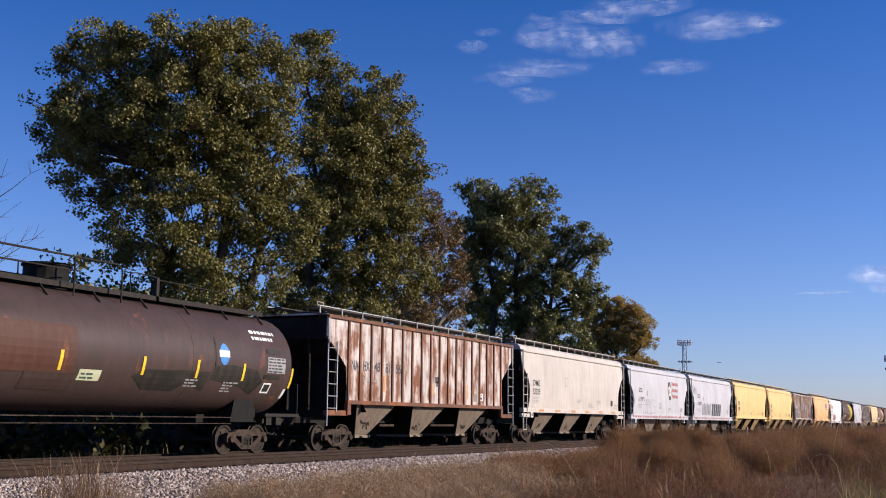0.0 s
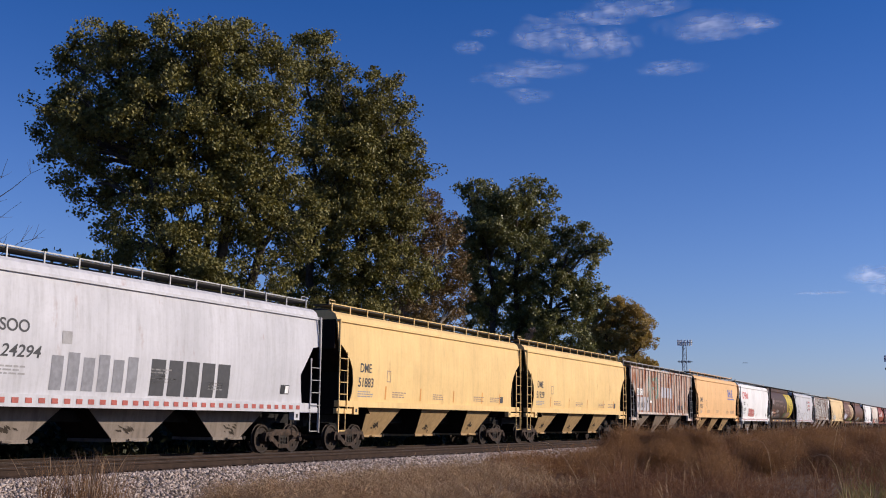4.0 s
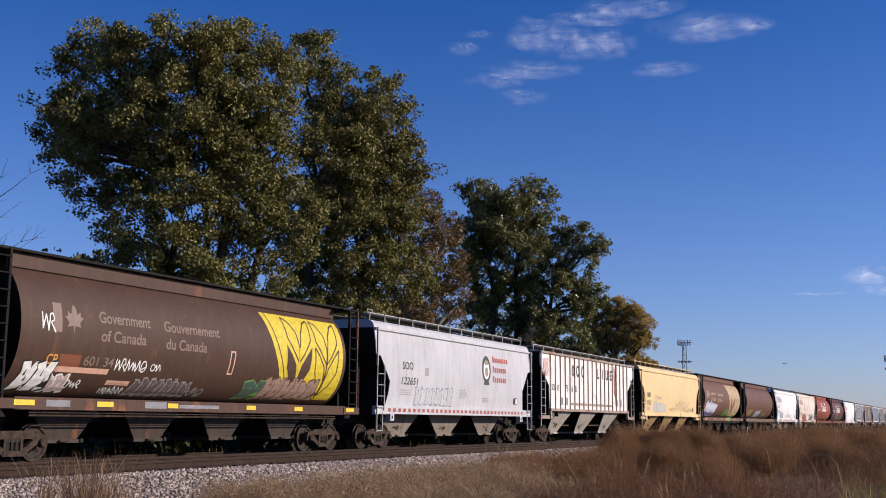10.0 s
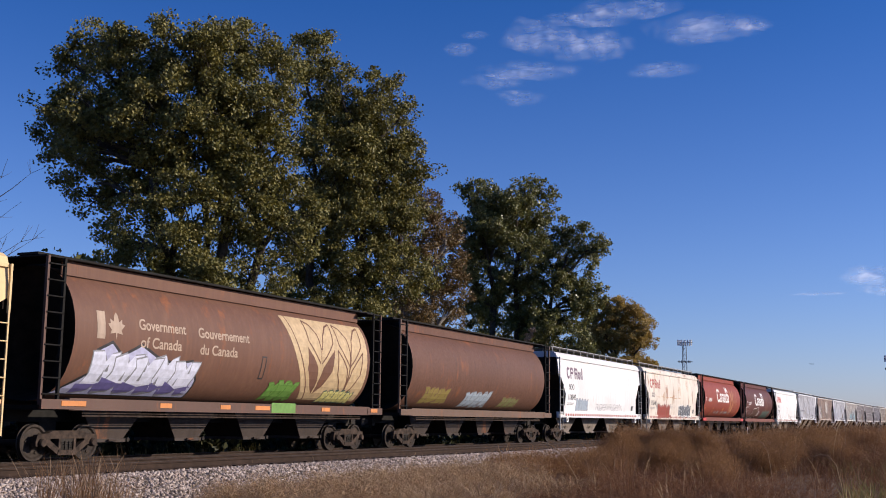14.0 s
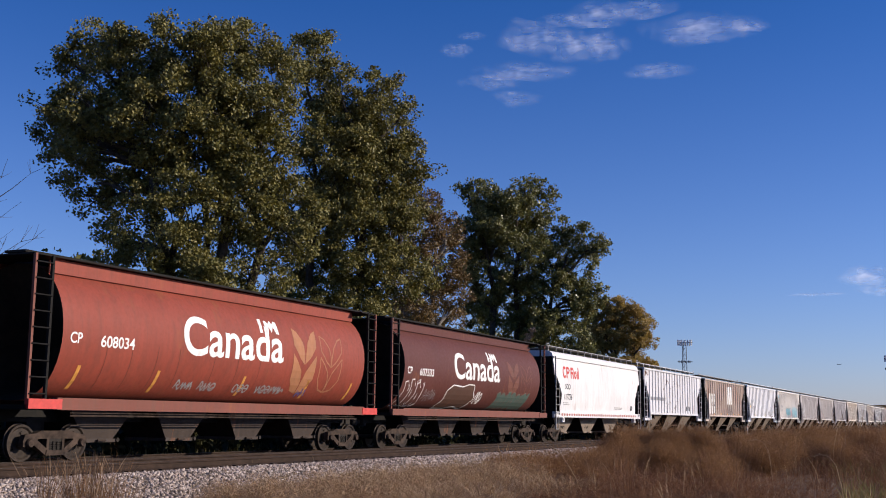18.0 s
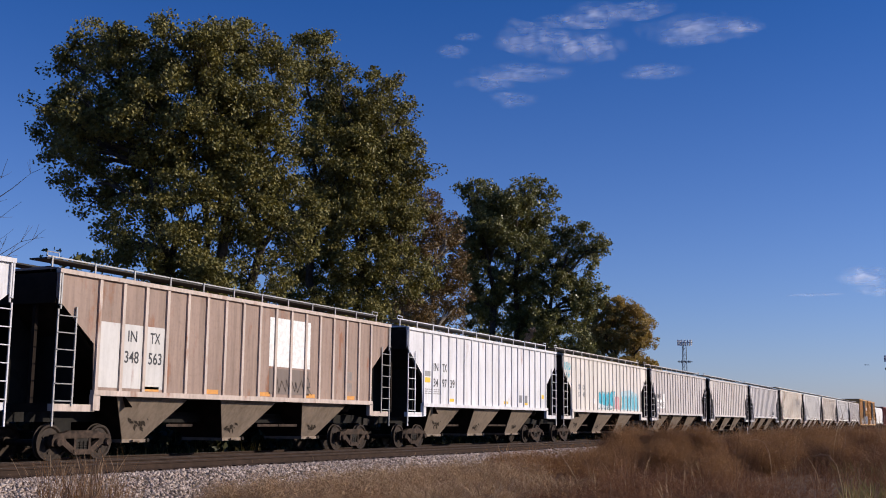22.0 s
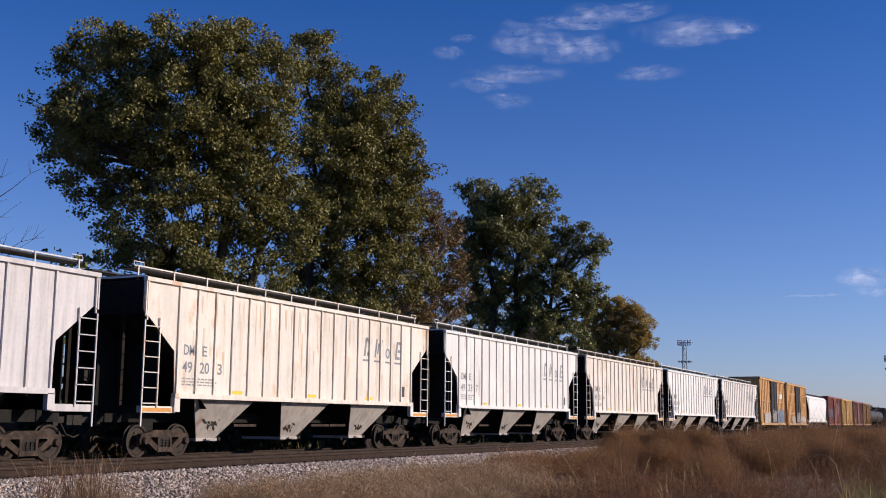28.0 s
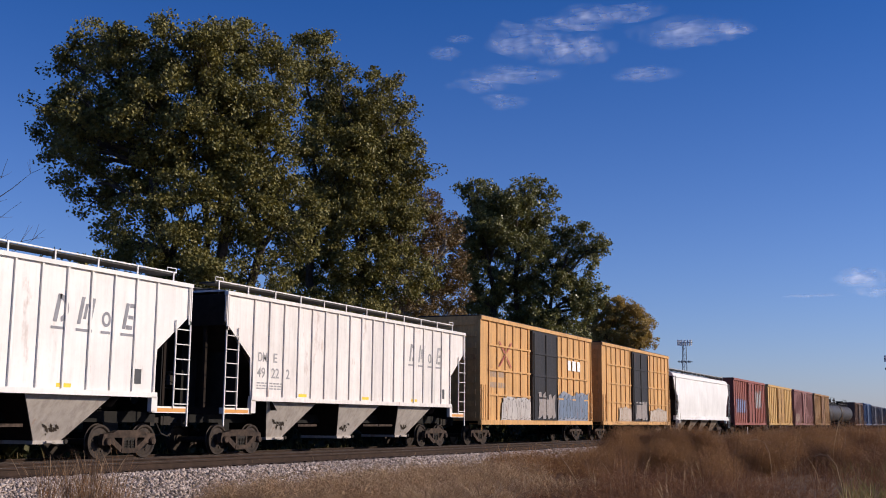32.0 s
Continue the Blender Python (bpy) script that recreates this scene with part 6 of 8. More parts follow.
for i in range(30):
    x, hi = 1.5 + P * k.randrange(0, 19) + k.choice((-0.05, 0.05)), k.uniform(0.3, 1.6)
    c.decal("rust_run", [[(x - 0.012, 4.48 - hi), (x + 0.012, 4.48 - hi), (x + k.uniform(0.02, 0.06), 4.50), (x - k.uniform(0.02, 0.06), 4.50)]], RUN, 0.3 + 0.015 * i, "thin rust run under the eave")
c.text("car_mark", "SO", 1.75, 2.6, 0.34, STENCIL, width=0.5)
c.text("car_mark", "O", 2.65, 2.6, 0.34, STENCIL, width=0.25)
c.text("car_number", "75", 3.95, 2.6, 0.34, STENCIL, width=0.5)
c.text("car_number", "16", 4.85, 2.6, 0.34, STENCIL, width=0.42)
c.text("car_number", "8", 5.65, 2.6, 0.34, STENCIL, width=0.25)
wheat_ear(c, 13.48, 1.98, 4.42, coat((0.27, 0.10, 0.075), 0.1, 0.3), 0, 0.50)
c.bars("reflector", [(1.6 + P * i, 1.85, P * 0.75, 0.14) for i in range(4, 14)], TAN_MARK, "tan reflective band")
c.bars("data_panel", [(3.2, 1.85, 0.4, 0.4), (4.0, 1.85, 0.4, 0.4), (13.6, 1.9, 0.4, 0.45), (14.4, 1.9, 0.4, 0.45)], GREY_MARK, "dark notices")
c.scribble(0.25, 3.6, 1.1, 0.7, RED_MARK, 22, 4, 0.035)
c.scribble(0.3, 3.3, 1.0, 0.4, RED_MARK, 23, 4, 0.03)

c = yellow_hopper(254.74, "51812", "buff yellow hopper car with faint graffiti", BUFF, 110)
c.graffiti(3.2, 1.66, 3.4, 0.7, coat((0.47, 0.48, 0.44), 0.0, 0.3), coat((0.60, 0.48, 0.34), 0.0, 0.2), 24, 5)
c.scribble(9.5, 1.7, 4.6, 0.95, GREY_MARK, 25, 6, 0.03)
c.scribble(4.3, 2.55, 1.3, 0.25, GREY_MARK, 26, 4, 0.02)

MID_BROWN = coat((0.140, 0.070, 0.048), 0.2, 0.5, dirt_color=(0.19, 0.10, 0.06))
c = cylinder_hopper("brown tube-shaped grain hopper with graffiti and wheat ears", 275.2, MID_BROWN, coat((0.12, 0.068, 0.052), 0.2, 0.4), BAY_GRIMY)
old_lettering(c, 0.14, 3.02, coat((0.44, 0.33, 0.25), 0.0, 0.3))
c.decal("graffiti", [[(-0.75, 1.52), (4.65, 1.52), (4.62, 2.05), (4.2, 2.62), (3.4, 2.5), (2.6, 2.66), (1.9, 2.95), (1.2, 2.62), (0.75, 2.95), (0.2, 2.7), (0.35, 2.2), (-0.2, 1.9)]], BLACK_MARK, 0.3, "black edge of the sprayed lettering")
c.decal("graffiti", [[(-0.66, 1.55), (4.58, 1.55), (4.55, 2.02), (4.15, 2.55), (3.4, 2.43), (2.6, 2.58), (1.9, 2.86), (1.2, 2.52), (0.75, 2.86), (0.3, 2.66), (0.44, 2.2), (-0.1, 1.86)]], plain("lilac_spray", (0.42, 0.42, 0.58), 0.6), 0.6, "lilac ground of the sprayed lettering")
c.graffiti(0.15, 1.56, 4.2, 1.12, plain("blue_white_spray", (0.62, 0.63, 0.74), 0.6), GREY_MARK, 27, 5, 1, PURPLE)
wheat_panel(c, 9.3, 14.4, 1.62, 4.36, plain("pale_wheat_paint", (0.50, 0.36, 0.20), 0.6), MID_BROWN)
c.graffiti(8.45, 1.56, 1.5, 0.62, GREEN_MARK, coat((0.10, 0.22, 0.04), 0.0, 0.2), 28, 3, 4)
c.graffiti(11.95, 1.55, 2.0, 0.42, plain("pale_yellow_spray", (0.62, 0.55, 0.20), 0.6), DARK_GREEN, 29, 5, 5)
c.decal("notice", box_line(7.75, 2.55, 0.13, 0.36, 0.04), BLACK_MARK, 1, "framed narrow notice")
sill_strips(c, [(-1.0, -0.15), (2.75, 3.25), (5.5, 6.0), (7.3, 8.1), (11.25, 11.8), (14.7, 15.2)], coat((0.62, 0.24, 0.08), 0.0, 0.3))
c.put("graffiti_line", Shape().box(8.2 - 6.975, 9.6 - 6.975, -1.606, -1.60, 1.14, 1.46), GREEN_MARK, "green spray on the sill")

c = cylinder_hopper("brown tube-shaped grain hopper with low graffiti", 294.0, coat((0.135, 0.066, 0.044), 0.25, 0.45, dirt_color=(0.07, 0.04, 0.03)), coat((0.16, 0.10, 0.07), 0.3, 0.4), BAY_GRIMY)
c.graffiti(5.2, 1.55, 2.6, 0.75, PALE_BLUE, GREY_MARK, 31, 4)
c.graffiti(1.0, 1.6, 2.2, 0.8, coat((0.26, 0.20, 0.06), 0.1, 0.3), coat((0.18, 0.10, 0.06), 0.1, 0.3), 32, 3)
c.graffiti(9.6, 1.6, 2.0, 0.5, coat((0.20, 0.20, 0.08), 0.1, 0.3), coat((0.18, 0.10, 0.06), 0.1, 0.3), 33, 3)

c = white_hopper(310.85, "116042", "white hopper car with a dark wordmark", 120, mark=plain("dull_violet_mark", (0.16, 0.10, 0.14), 0.6))
c.scribble(6.6, 1.6, 5.4, 0.5, GREY_MARK, 34, 8, 0.035)
c.graffiti(3.0, 1.55, 2.0, 0.7, PALE_BLUE, GREY_MARK, 35, 4)

c = white_hopper(328.4, "115640", "cream-white hopper car with rust and graffiti", 130, (0.70, 0.63, 0.55), 0.34, mark=RED_FADED)
c.graffiti(3.35, 1.24, 3.4, 1.0, coat((0.30, 0.07, 0.05), 0.0, 0.3), coat((0.22, 0.06, 0.05), 0.0, 0.3), 36, 6)
c.graffiti(9.5, 1.28, 3.8, 1.05, coat((0.09, 0.10, 0.12), 0.0, 0.3), WHITE_MARK, 37, 7)
STREAK = coat((0.52, 0.30, 0.15), 0.3, 0.4)
k = random.Random(71)
for x0, z0, n in ((3.0, 4.3, 5), (5.3, 3.3, 9), (8.0, 3.2, 8), (9.9, 3.7, 7), (12.2, 4.2, 5)):
    for i in range(n):
        x, z, a, b = x0 + k.uniform(-0.45, 0.45), z0 + k.uniform(-0.5, 0.12), k.uniform(0.03, 0.11), k.uniform(0.2, 0.7)
        a *= 0.6
        c.decal("rust_run", [[(x - a * 0.3, z - b), (x + a * 0.2, z - b), (x + a, z - b * 0.4), (x + a * 0.5, z), (x - a * 0.7, z), (x - a, z - b * 0.5)]], STREAK, 0.3 + 0.02 * i + 0.001 * x0, "orange rust bleeding down the flank")
c.bars("rust_run", [(3.2 + 1.2 * i, 2.72 + 0.03 * (i % 2), 0.8, 0.04) for i in range(6)], STREAK, "thin rust line along the flank", layer=0.5)
c.scribble(2.9, 1.9, 0.6, 0.5, GREY_MARK, 38, 3, 0.02)
c.scribble(6.8, 1.9, 0.7, 0.5, GREY_MARK, 39, 3, 0.02)


def wheat_bloom(c, x, z0, z1, w, mat, lined=False, layer=1):
    """A painted head of wheat: two tall leaves that open from a stalk, filled or drawn in outline, with a smaller pair below."""
    hgt = z1 - z0
    for d in (-1, 1):
        tall = [(0.02, 0.46), (0.45, 0.56), (0.95, 0.74), (1.0, 1.0), (0.62, 0.95), (0.2, 0.80), (0.04, 0.62)]
        low = [(0.02, 0.02), (0.55, 0.06), (0.95, 0.24), (1.0, 0.62), (0.6, 0.50), (0.2, 0.36), (0.04, 0.2)]
        for leaf in (tall, low):
            pts = [(x + d * a * w, z0 + b * hgt) for a, b in leaf]
            if lined:
                c.decal("wheat_leaf", line_strip(pts + pts[:1], 0.05), mat, layer, "painted outline of a wheat leaf")
            else:
                c.decal("wheat_leaf", [pts if d > 0 else pts[::-1]], mat, layer, "faded painted wheat leaf")


def grain_hopper(start, number, label, color, sill, mark_mat, seed):
    c = cylinder_hopper(label, start, coat(color, 0.16, 0.4, dirt_color=(0.10, 0.04, 0.03)), coat(sill, 0.2, 0.35), BAY_GRIMY)
    c.text("country_name", "Canada", 4.08, 2.78, 1.14, mark_mat, "white country name", width=5.15)
    c.bars("flag_emblem", [(7.95, 3.66, 0.16, 0.44)], mark_mat, "staff of the small flag over the name")
    c.decal("flag_emblem", [[(8.28, 3.64), (8.44, 3.66), (8.48, 3.88), (8.62, 3.70), (8.74, 3.90), (8.86, 3.68), (9.02, 3.66), (8.98, 4.06), (8.84, 4.08), (8.72, 3.98), (8.62, 4.10), (8.50, 3.98), (8.40, 4.08), (8.28, 4.06)]], mark_mat, 1, "waving flag over the name")
    c.text("car_number", number, 0.72, 2.76, 0.3, WHITE_MARK, width=1.3)
    c.text("car_mark", "CP", -0.38, 2.80, 0.28, WHITE_MARK, width=0.42)
    return c


c = grain_hopper(347.85, "608034", "bright red tube-shaped grain hopper with white lettering", RED, (0.20, 0.065, 0.045), WHITE_MARK, 140)
wheat_bloom(c, 10.55, 1.75, 3.95, 0.72, coat((0.40, 0.175, 0.085), 0.1, 0.3))
wheat_bloom(c, 12.25, 1.85, 3.8, 0.72, coat((0.36, 0.15, 0.08), 0.1, 0.3), True)
c.seams([1.0, 2.0, 3.0, 4.0, 5.6, 6.8, 8.0], 1.7, 2.9, coat((0.13, 0.04, 0.028), 0.1, 0.3))
for i, x in enumerate((4.2, 5.3, 7.0, 8.2, 9.0)):
    c.scribble(x, 1.75, 0.8, 0.3, FADED, 141 + i, 3, 0.045)
c.scribble(10.6, 1.65, 0.6, 0.35, PURPLE, 150, 2, 0.05)
for x in (0.1, 3.2, 7.3, 11.0, 13.9):
    c.bars("reflector", [(x, 1.65, 0.12, 0.6)], ORANGE_MARK, "orange strip")

c = grain_hopper(366.37, "607533", "maroon tube-shaped grain hopper with lettering and graffiti", MAROON, (0.20, 0.07, 0.05), WHITE_MARK, 160)
c.graffiti(-0.3, 1.45, 1.6, 1.15, coat(MAROON, 0.1, 0.22), WHITE_MARK, 41, 3)
c.scribble(1.6, 1.75, 1.1, 0.5, FADED, 42, 4, 0.02)
outline = [(3.5, 1.5), (3.75, 1.85), (3.7, 2.2), (4.2, 2.45), (5.2, 2.40), (5.8, 2.52), (6.4, 2.50), (6.5, 2.2), (6.8, 1.95), (6.5, 1.62), (6.3, 1.5), (5.4, 1.58), (4.6, 1.5)]
for (ax, az), (bx, bz) in zip(outline, outline[1:] + outline[:1]):
    d = math.hypot(bx - ax, bz - az)
    c.decal("graffiti_line", [[(ax - (bz - az) / d * 0.05, az + (bx - ax) / d * 0.05), (ax, az), (bx, bz), (bx - (bz - az) / d * 0.05, bz + (bx - ax) / d * 0.05)][::-1]], WHITE_MARK, 1, "white sprayed outline")
c.decal("graffiti", [outline], coat((0.10, 0.05, 0.035), 0.1, 0.3), 0.5, "brown sprayed field")
c.scribble(6.9, 1.7, 0.7, 0.6, WHITE_MARK, 43, 3, 0.05)
c.graffiti(9.4, 1.5, 3.9, 0.85, DARK_GREEN, coat((0.16, 0.12, 0.10), 0.1, 0.3), 44, 6)
wheat_bloom(c, 11.0, 2.2, 3.8, 0.7, coat((0.16, 0.062, 0.042), 0.1, 0.3))
wheat_bloom(c, 12.7, 2.2, 3.7, 0.7, coat((0.16, 0.062, 0.042), 0.1, 0.3), True)

c = white_hopper(383.25, "117756", "bright white hopper car with a red wordmark", 170, length=16.8, truck_x=7.0)
c.small_print(11.0, 1.8, 1.6, 2, 171, FADED)


def plain_ribbed(start, label, color, rust, dirt, ribs=17, rib=None, bay_mat=None, length=17.5, foot=0.8, top=4.56, **stain):
    return ribbed_hopper(label, start, length, coat(color, rust, dirt, **stain), bay_mat or BAY, rib and coat(rib, 0.3, 0.4), ribs=ribs, top=top, rib_w=0.03, foot=foot)


c = plain_ribbed(401.23, "pale grey ribbed hopper car with scraped paint", (0.66, 0.655, 0.68), 0.12, 0.25, 19)
c.bars("patch", [(1.8 + i * 0.8, 2.5, 0.6, 0.22) for i in range(5)], GREY_MARK, "grey painted-out mark")
k = random.Random(5)
for i in range(34):
    x, z, a, b = k.uniform(5.4, 9.8), k.uniform(1.9, 4.0), k.uniform(0.03, 0.10), k.uniform(0.05, 0.16)
    c.decal("scrape", [[(x - a, z - b * 0.3), (x + a * 0.4, z - b), (x + a, z + b * 0.2), (x + a * 0.3, z + b), (x - a * 0.6, z + b * 0.6)]], coat((0.16, 0.11, 0.09), 0.2, 0.3), 1, "dark scrape in the paint")
for i in range(16):
    x, z, a, b = k.uniform(0.1, 1.3), k.uniform(3.85, 4.45), k.uniform(0.03, 0.10), k.uniform(0.05, 0.14)
    c.decal("scrape", [[(x - a, z - b * 0.3), (x + a * 0.4, z - b), (x + a, z + b * 0.2), (x + a * 0.3, z + b), (x - a * 0.6, z + b * 0.6)]], coat((0.22, 0.10, 0.06), 0.2, 0.3), 1, "rusty scrape in the paint")
c.bars("data_panel", [(12.3, 1.85, 0.36, 0.34), (13.1, 1.85, 0.36, 0.34)], STENCIL, "dark notices")

c = ribbed_hopper("taupe ribbed hopper car with white painted-out panels", 420.17, 17.5, coat((0.34, 0.245, 0.20), 0.26, 0.5), BAY, coat((0.58, 0.48, 0.42), 0.3, 0.4), ribs=17)
P = 14.5 / 16
c.bars("patch", [(1.55 + i * P, 1.72, P - 0.12, 1.70) for i in range(3)], coat((0.62, 0.60, 0.58), 0.05, 0.2), "white painted-out panel")
c.bars("patch", [(9.33, 2.62, 2.45, 1.58)], WHITE_MARK, "white painted-out panel")
c.bars("patch", [(9.36, 1.74, 2.40, 0.82)], coat((0.20, 0.16, 0.14), 0.1, 0.3), "dark painted-out panel")
c.scribble(9.8, 1.75, 2.2, 0.6, STENCIL, 73, 4, 0.03)
c.text("car_number", "IN", 2.65, 2.97, 0.3, STENCIL, width=0.36, layer=2)
c.text("car_number", "TX", 3.55, 2.97, 0.3, STENCIL, width=0.42, layer=2)
c.text("car_number", "348", 2.55, 2.40, 0.32, STENCIL, width=0.56, layer=2)
c.text("car_number", "563", 3.5, 2.40, 0.32, STENCIL, width=0.56, layer=2)
c.bars("reflector", [(1.55 + P * i, 1.66, P * 0.7, 0.13) for i in (2, 5, 8, 11, 14)], ORANGE_MARK, "orange reflective strip")
c.bars("data_panel", [(14.3, 1.95, 0.36, 0.3), (14.3, 2.35, 0.36, 0.3)], TAUPE_MARK, "grey notices")

c = plain_ribbed(439.18, "white ribbed hopper car with yellow reflectors", (0.71, 0.705, 0.73), 0.05, 0.2, 19)
P = 14.5 / 18
for w, x, z in (("IN", 2.45, 3.0), ("TX", 3.3, 3.0), ("34", 2.45, 2.35), ("97", 3.3, 2.35), ("39", 4.1, 2.35)):
    c.text("car_number", w, x, z, 0.34, STENCIL, width=0.45)
c.bars("reflector", [(1.6, 2.5, 0.55, 0.2), (4.0, 1.75, 0.5, 0.13), (10.2, 1.75, 0.5, 0.13), (12.9, 1.75, 0.45, 0.13), (15.3, 2.1, 0.4, 0.2)], YELLOW_MARK, "yellow reflective strip")
c.bars("patch", [(1.6, 2.75, 0.55, 0.22)], FADED, "grey painted-out mark")
c.bars("data_panel", [(12.2, 1.85, 0.36, 0.36), (12.95, 1.85, 0.36, 0.36)], GREY_MARK, "dark notices", layer=2)
c.small_print(1.6, 2.2, 1.8, 3, 180, FADED)

c = plain_ribbed(457.85, "cream-white ribbed hopper car with cyan graffiti", (0.70, 0.65, 0.605), 0.08, 0.18, 19, length=17.2)
for w, x, z in (("CR", 2.66, 2.78), ("OX", 3.48, 2.78), ("57", 2.7, 2.36), ("48", 3.48, 2.36)):
    c.text("car_number", w, x, z, 0.28, GREY_MARK, width=0.38)
TEAL = plain("deep_cyan", (0.02, 0.16, 0.20), 0.5)
c.graffiti(6.55, 1.7, 3.1, 1.12, plain("sea_blue_spray", (0.05, 0.42, 0.56), 0.5), TEAL, 46, 5, 1, coat((0.62, 0.64, 0.66), 0.0, 0.1))
c.graffiti(9.95, 1.72, 0.72, 0.85, plain("pink_spray", (0.62, 0.30, 0.32), 0.6), coat((0.55, 0.16, 0.18), 0.0, 0.1), 49, 2)
c.decal("graffiti", [[(10.85, 1.7), (15.3, 1.7), (15.25, 2.7), (14.6, 2.85), (13.2, 3.0), (11.5, 2.9), (10.9, 2.75)]], plain("faded_sky_spray", (0.40, 0.56, 0.62), 0.6), 0.5, "faded pale blue sprayed ground")
c.graffiti(11.4, 1.72, 3.7, 1.0, plain("worn_cyan_spray", (0.14, 0.45, 0.56), 0.6), plain("pale_cyan_spray", (0.36, 0.58, 0.66), 0.6), 47, 4)
c.decal("graffiti", [[(10.86, 1.72), (11.25, 1.72), (11.3, 2.6), (10.95, 2.6)]], plain("peach_spray", (0.60, 0.36, 0.20), 0.6), 0.8, "peach sprayed edge")
c.bars("patch", [(5.3, 2.0, 0.5, 0.3)], WHITE_MARK, "white notice")
c.scribble(0.30, 3.75, 1.05, 0.5, CYAN_MARK, 48, 4, 0.05)
c.scribble(0.5, 3.35, 0.75, 0.4, CYAN_MARK, 50, 3, 0.035)

c = plain_ribbed(476.28, "dirty pale grey ribbed hopper car", (0.60, 0.555, 0.54), 0.12, 0.4, 19, length=17.4)
c.bars("patch", [(1.65, 1.95, 0.6, 0.6), (2.42, 1.95, 0.6, 0.62), (3.22, 1.95, 0.66, 1.05)], WHITE_MARK, "white painted-out patch")
for w, x, z in (("DM", 1.68, 2.65), ("E", 2.5, 2.65), ("23", 1.7, 2.08), ("41", 2.48, 2.08), ("5", 3.35, 2.08)):
    c.text("car_number", w, x, z, 0.32, STENCIL, width=0.46 if len(w) > 1 else 0.2, layer=2)
c.bars("notice", [(1.72, 1.72, 0.4, 0.2)], GREY_MARK, "small dark notice")
c = plain_ribbed(495.33, "pale ribbed hopper car with brown stains", (0.63, 0.58, 0.55), 0.2, 0.35, 19, length=17.3)
c.small_print(2.4, 2.6, 1.6, 2, 182, FADED)
c = plain_ribbed(514.2, "dusty grey ribbed hopper car", (0.61, 0.575, 0.57), 0.08, 0.35, 19, length=17.2)
c.bars("data_panel", [(12.9, 1.85, 0.36, 0.34), (13.7, 1.85, 0.36, 0.34)], STENCIL, "dark notices")


SLAB_RUST = [coat((0.70, 0.56, 0.43), 0.10, 0.2), coat((0.68, 0.50, 0.35), 0.12, 0.2), coat((0.71, 0.60, 0.49), 0.08, 0.2)]


def slab_hopper(start, number, label, color, rust, dirt, faint=False):
    c = plain_ribbed(start, label, color, rust, dirt, 18, None, BAY_WHITE, 17.6, 0.45, 4.70, **({"rust_color": (0.40, 0.25, 0.14)} if rust > 0.2 else {}))
    m = FADED if faint else GREY_MARK
    def slanted(x, z, w, hgt):
        return [(x, z), (x + w, z), (x + w + 0.2 * hgt, z + hgt), (x + 0.2 * hgt, z + hgt)]
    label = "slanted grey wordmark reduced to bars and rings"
    c.decal("wordmark", [slanted(12.26, 3.28, 0.13, 0.7)] + arc(12.48, 3.63, 0.30, 0.35, 0.13, -80, 95), m, 1, label)
    c.decal("wordmark", [slanted(13.08, 3.28, 0.12, 0.7), slanted(13.46, 3.28, 0.12, 0.7), slanted(13.29, 3.42, 0.10, 0.4)], m, 1, label)
    c.decal("wordmark", ring(14.14, 3.48, 0.17, 0.2, 0.08), m, 1, label)
    c.decal("wordmark", [slanted(14.74, 3.28, 0.13, 0.7)], m, 1, label)
    c.bars("wordmark", [(14.90, 3.28, 0.24, 0.11), (14.97, 3.56, 0.2, 0.1), (15.02, 3.87, 0.26, 0.11)], m, label, layer=1.1)
    c.bars("wordmark_underline", [(x, 3.10, w, 0.07) for x, w in ((12.2, 0.5), (13.05, 0.58), (13.95, 0.36), (14.7, 0.5))], m, "bar under the wordmark")
    c.text("car_mark", "DM", 1.8, 2.75, 0.3, m, width=0.48)
    c.text("car_mark", "E", 2.65, 2.75, 0.3, m, width=0.22)
    c.text("car_number", number[:2], 1.75, 2.25, 0.32, m, width=0.45)
    c.text("car_number", number[2:4], 2.55, 2.25, 0.32, m, width=0.45)
    c.text("car_number", number[4:], 3.4, 2.25, 0.32, m, width=0.22)
    c.small_print(1.75, 2.05, 1.6, 3, int(number), FADED)
    for a in (0.08, 16.3):
        c.put("reflector", Shape().box(a - 8.8, a + 1.22 - 8.8, -1.590, -1.582, 1.12, 1.22), ORANGE_MARK, "orange reflective strip")
    c.bars("data_panel", [(15.2, 1.85, 0.4, 0.4)], STENCIL, "dark notice")
    if rust > 0.2:
        k = random.Random(int(number))
        for i in range(60):
            z = k.choice((4.52, 4.52, k.uniform(2.9, 4.2)))
            x, a, b = k.uniform(2.2, 14.8), k.uniform(0.015, 0.05), k.uniform(0.4, 1.5)
            b = min(b, z - 2.0)
            c.decal("rust_run", [[(x - a * 0.3, z - b), (x + a * 0.2, z - b), (x + a, z - b * 0.4), (x + a * 0.6, z), (x - a * 0.7, z), (x - a, z - b * 0.5)]], SLAB_RUST[i % 3], 0.30 + 0.008 * i, "pale orange rust bleeding down the side")
    c.bars("reflector", [(4.2, 1.68, 0.5, 0.1), (8.5, 1.68, 0.5, 0.1), (12.5, 1.68, 0.5, 0.1)], YELLOW_MARK, "yellow reflective strip")
    return c


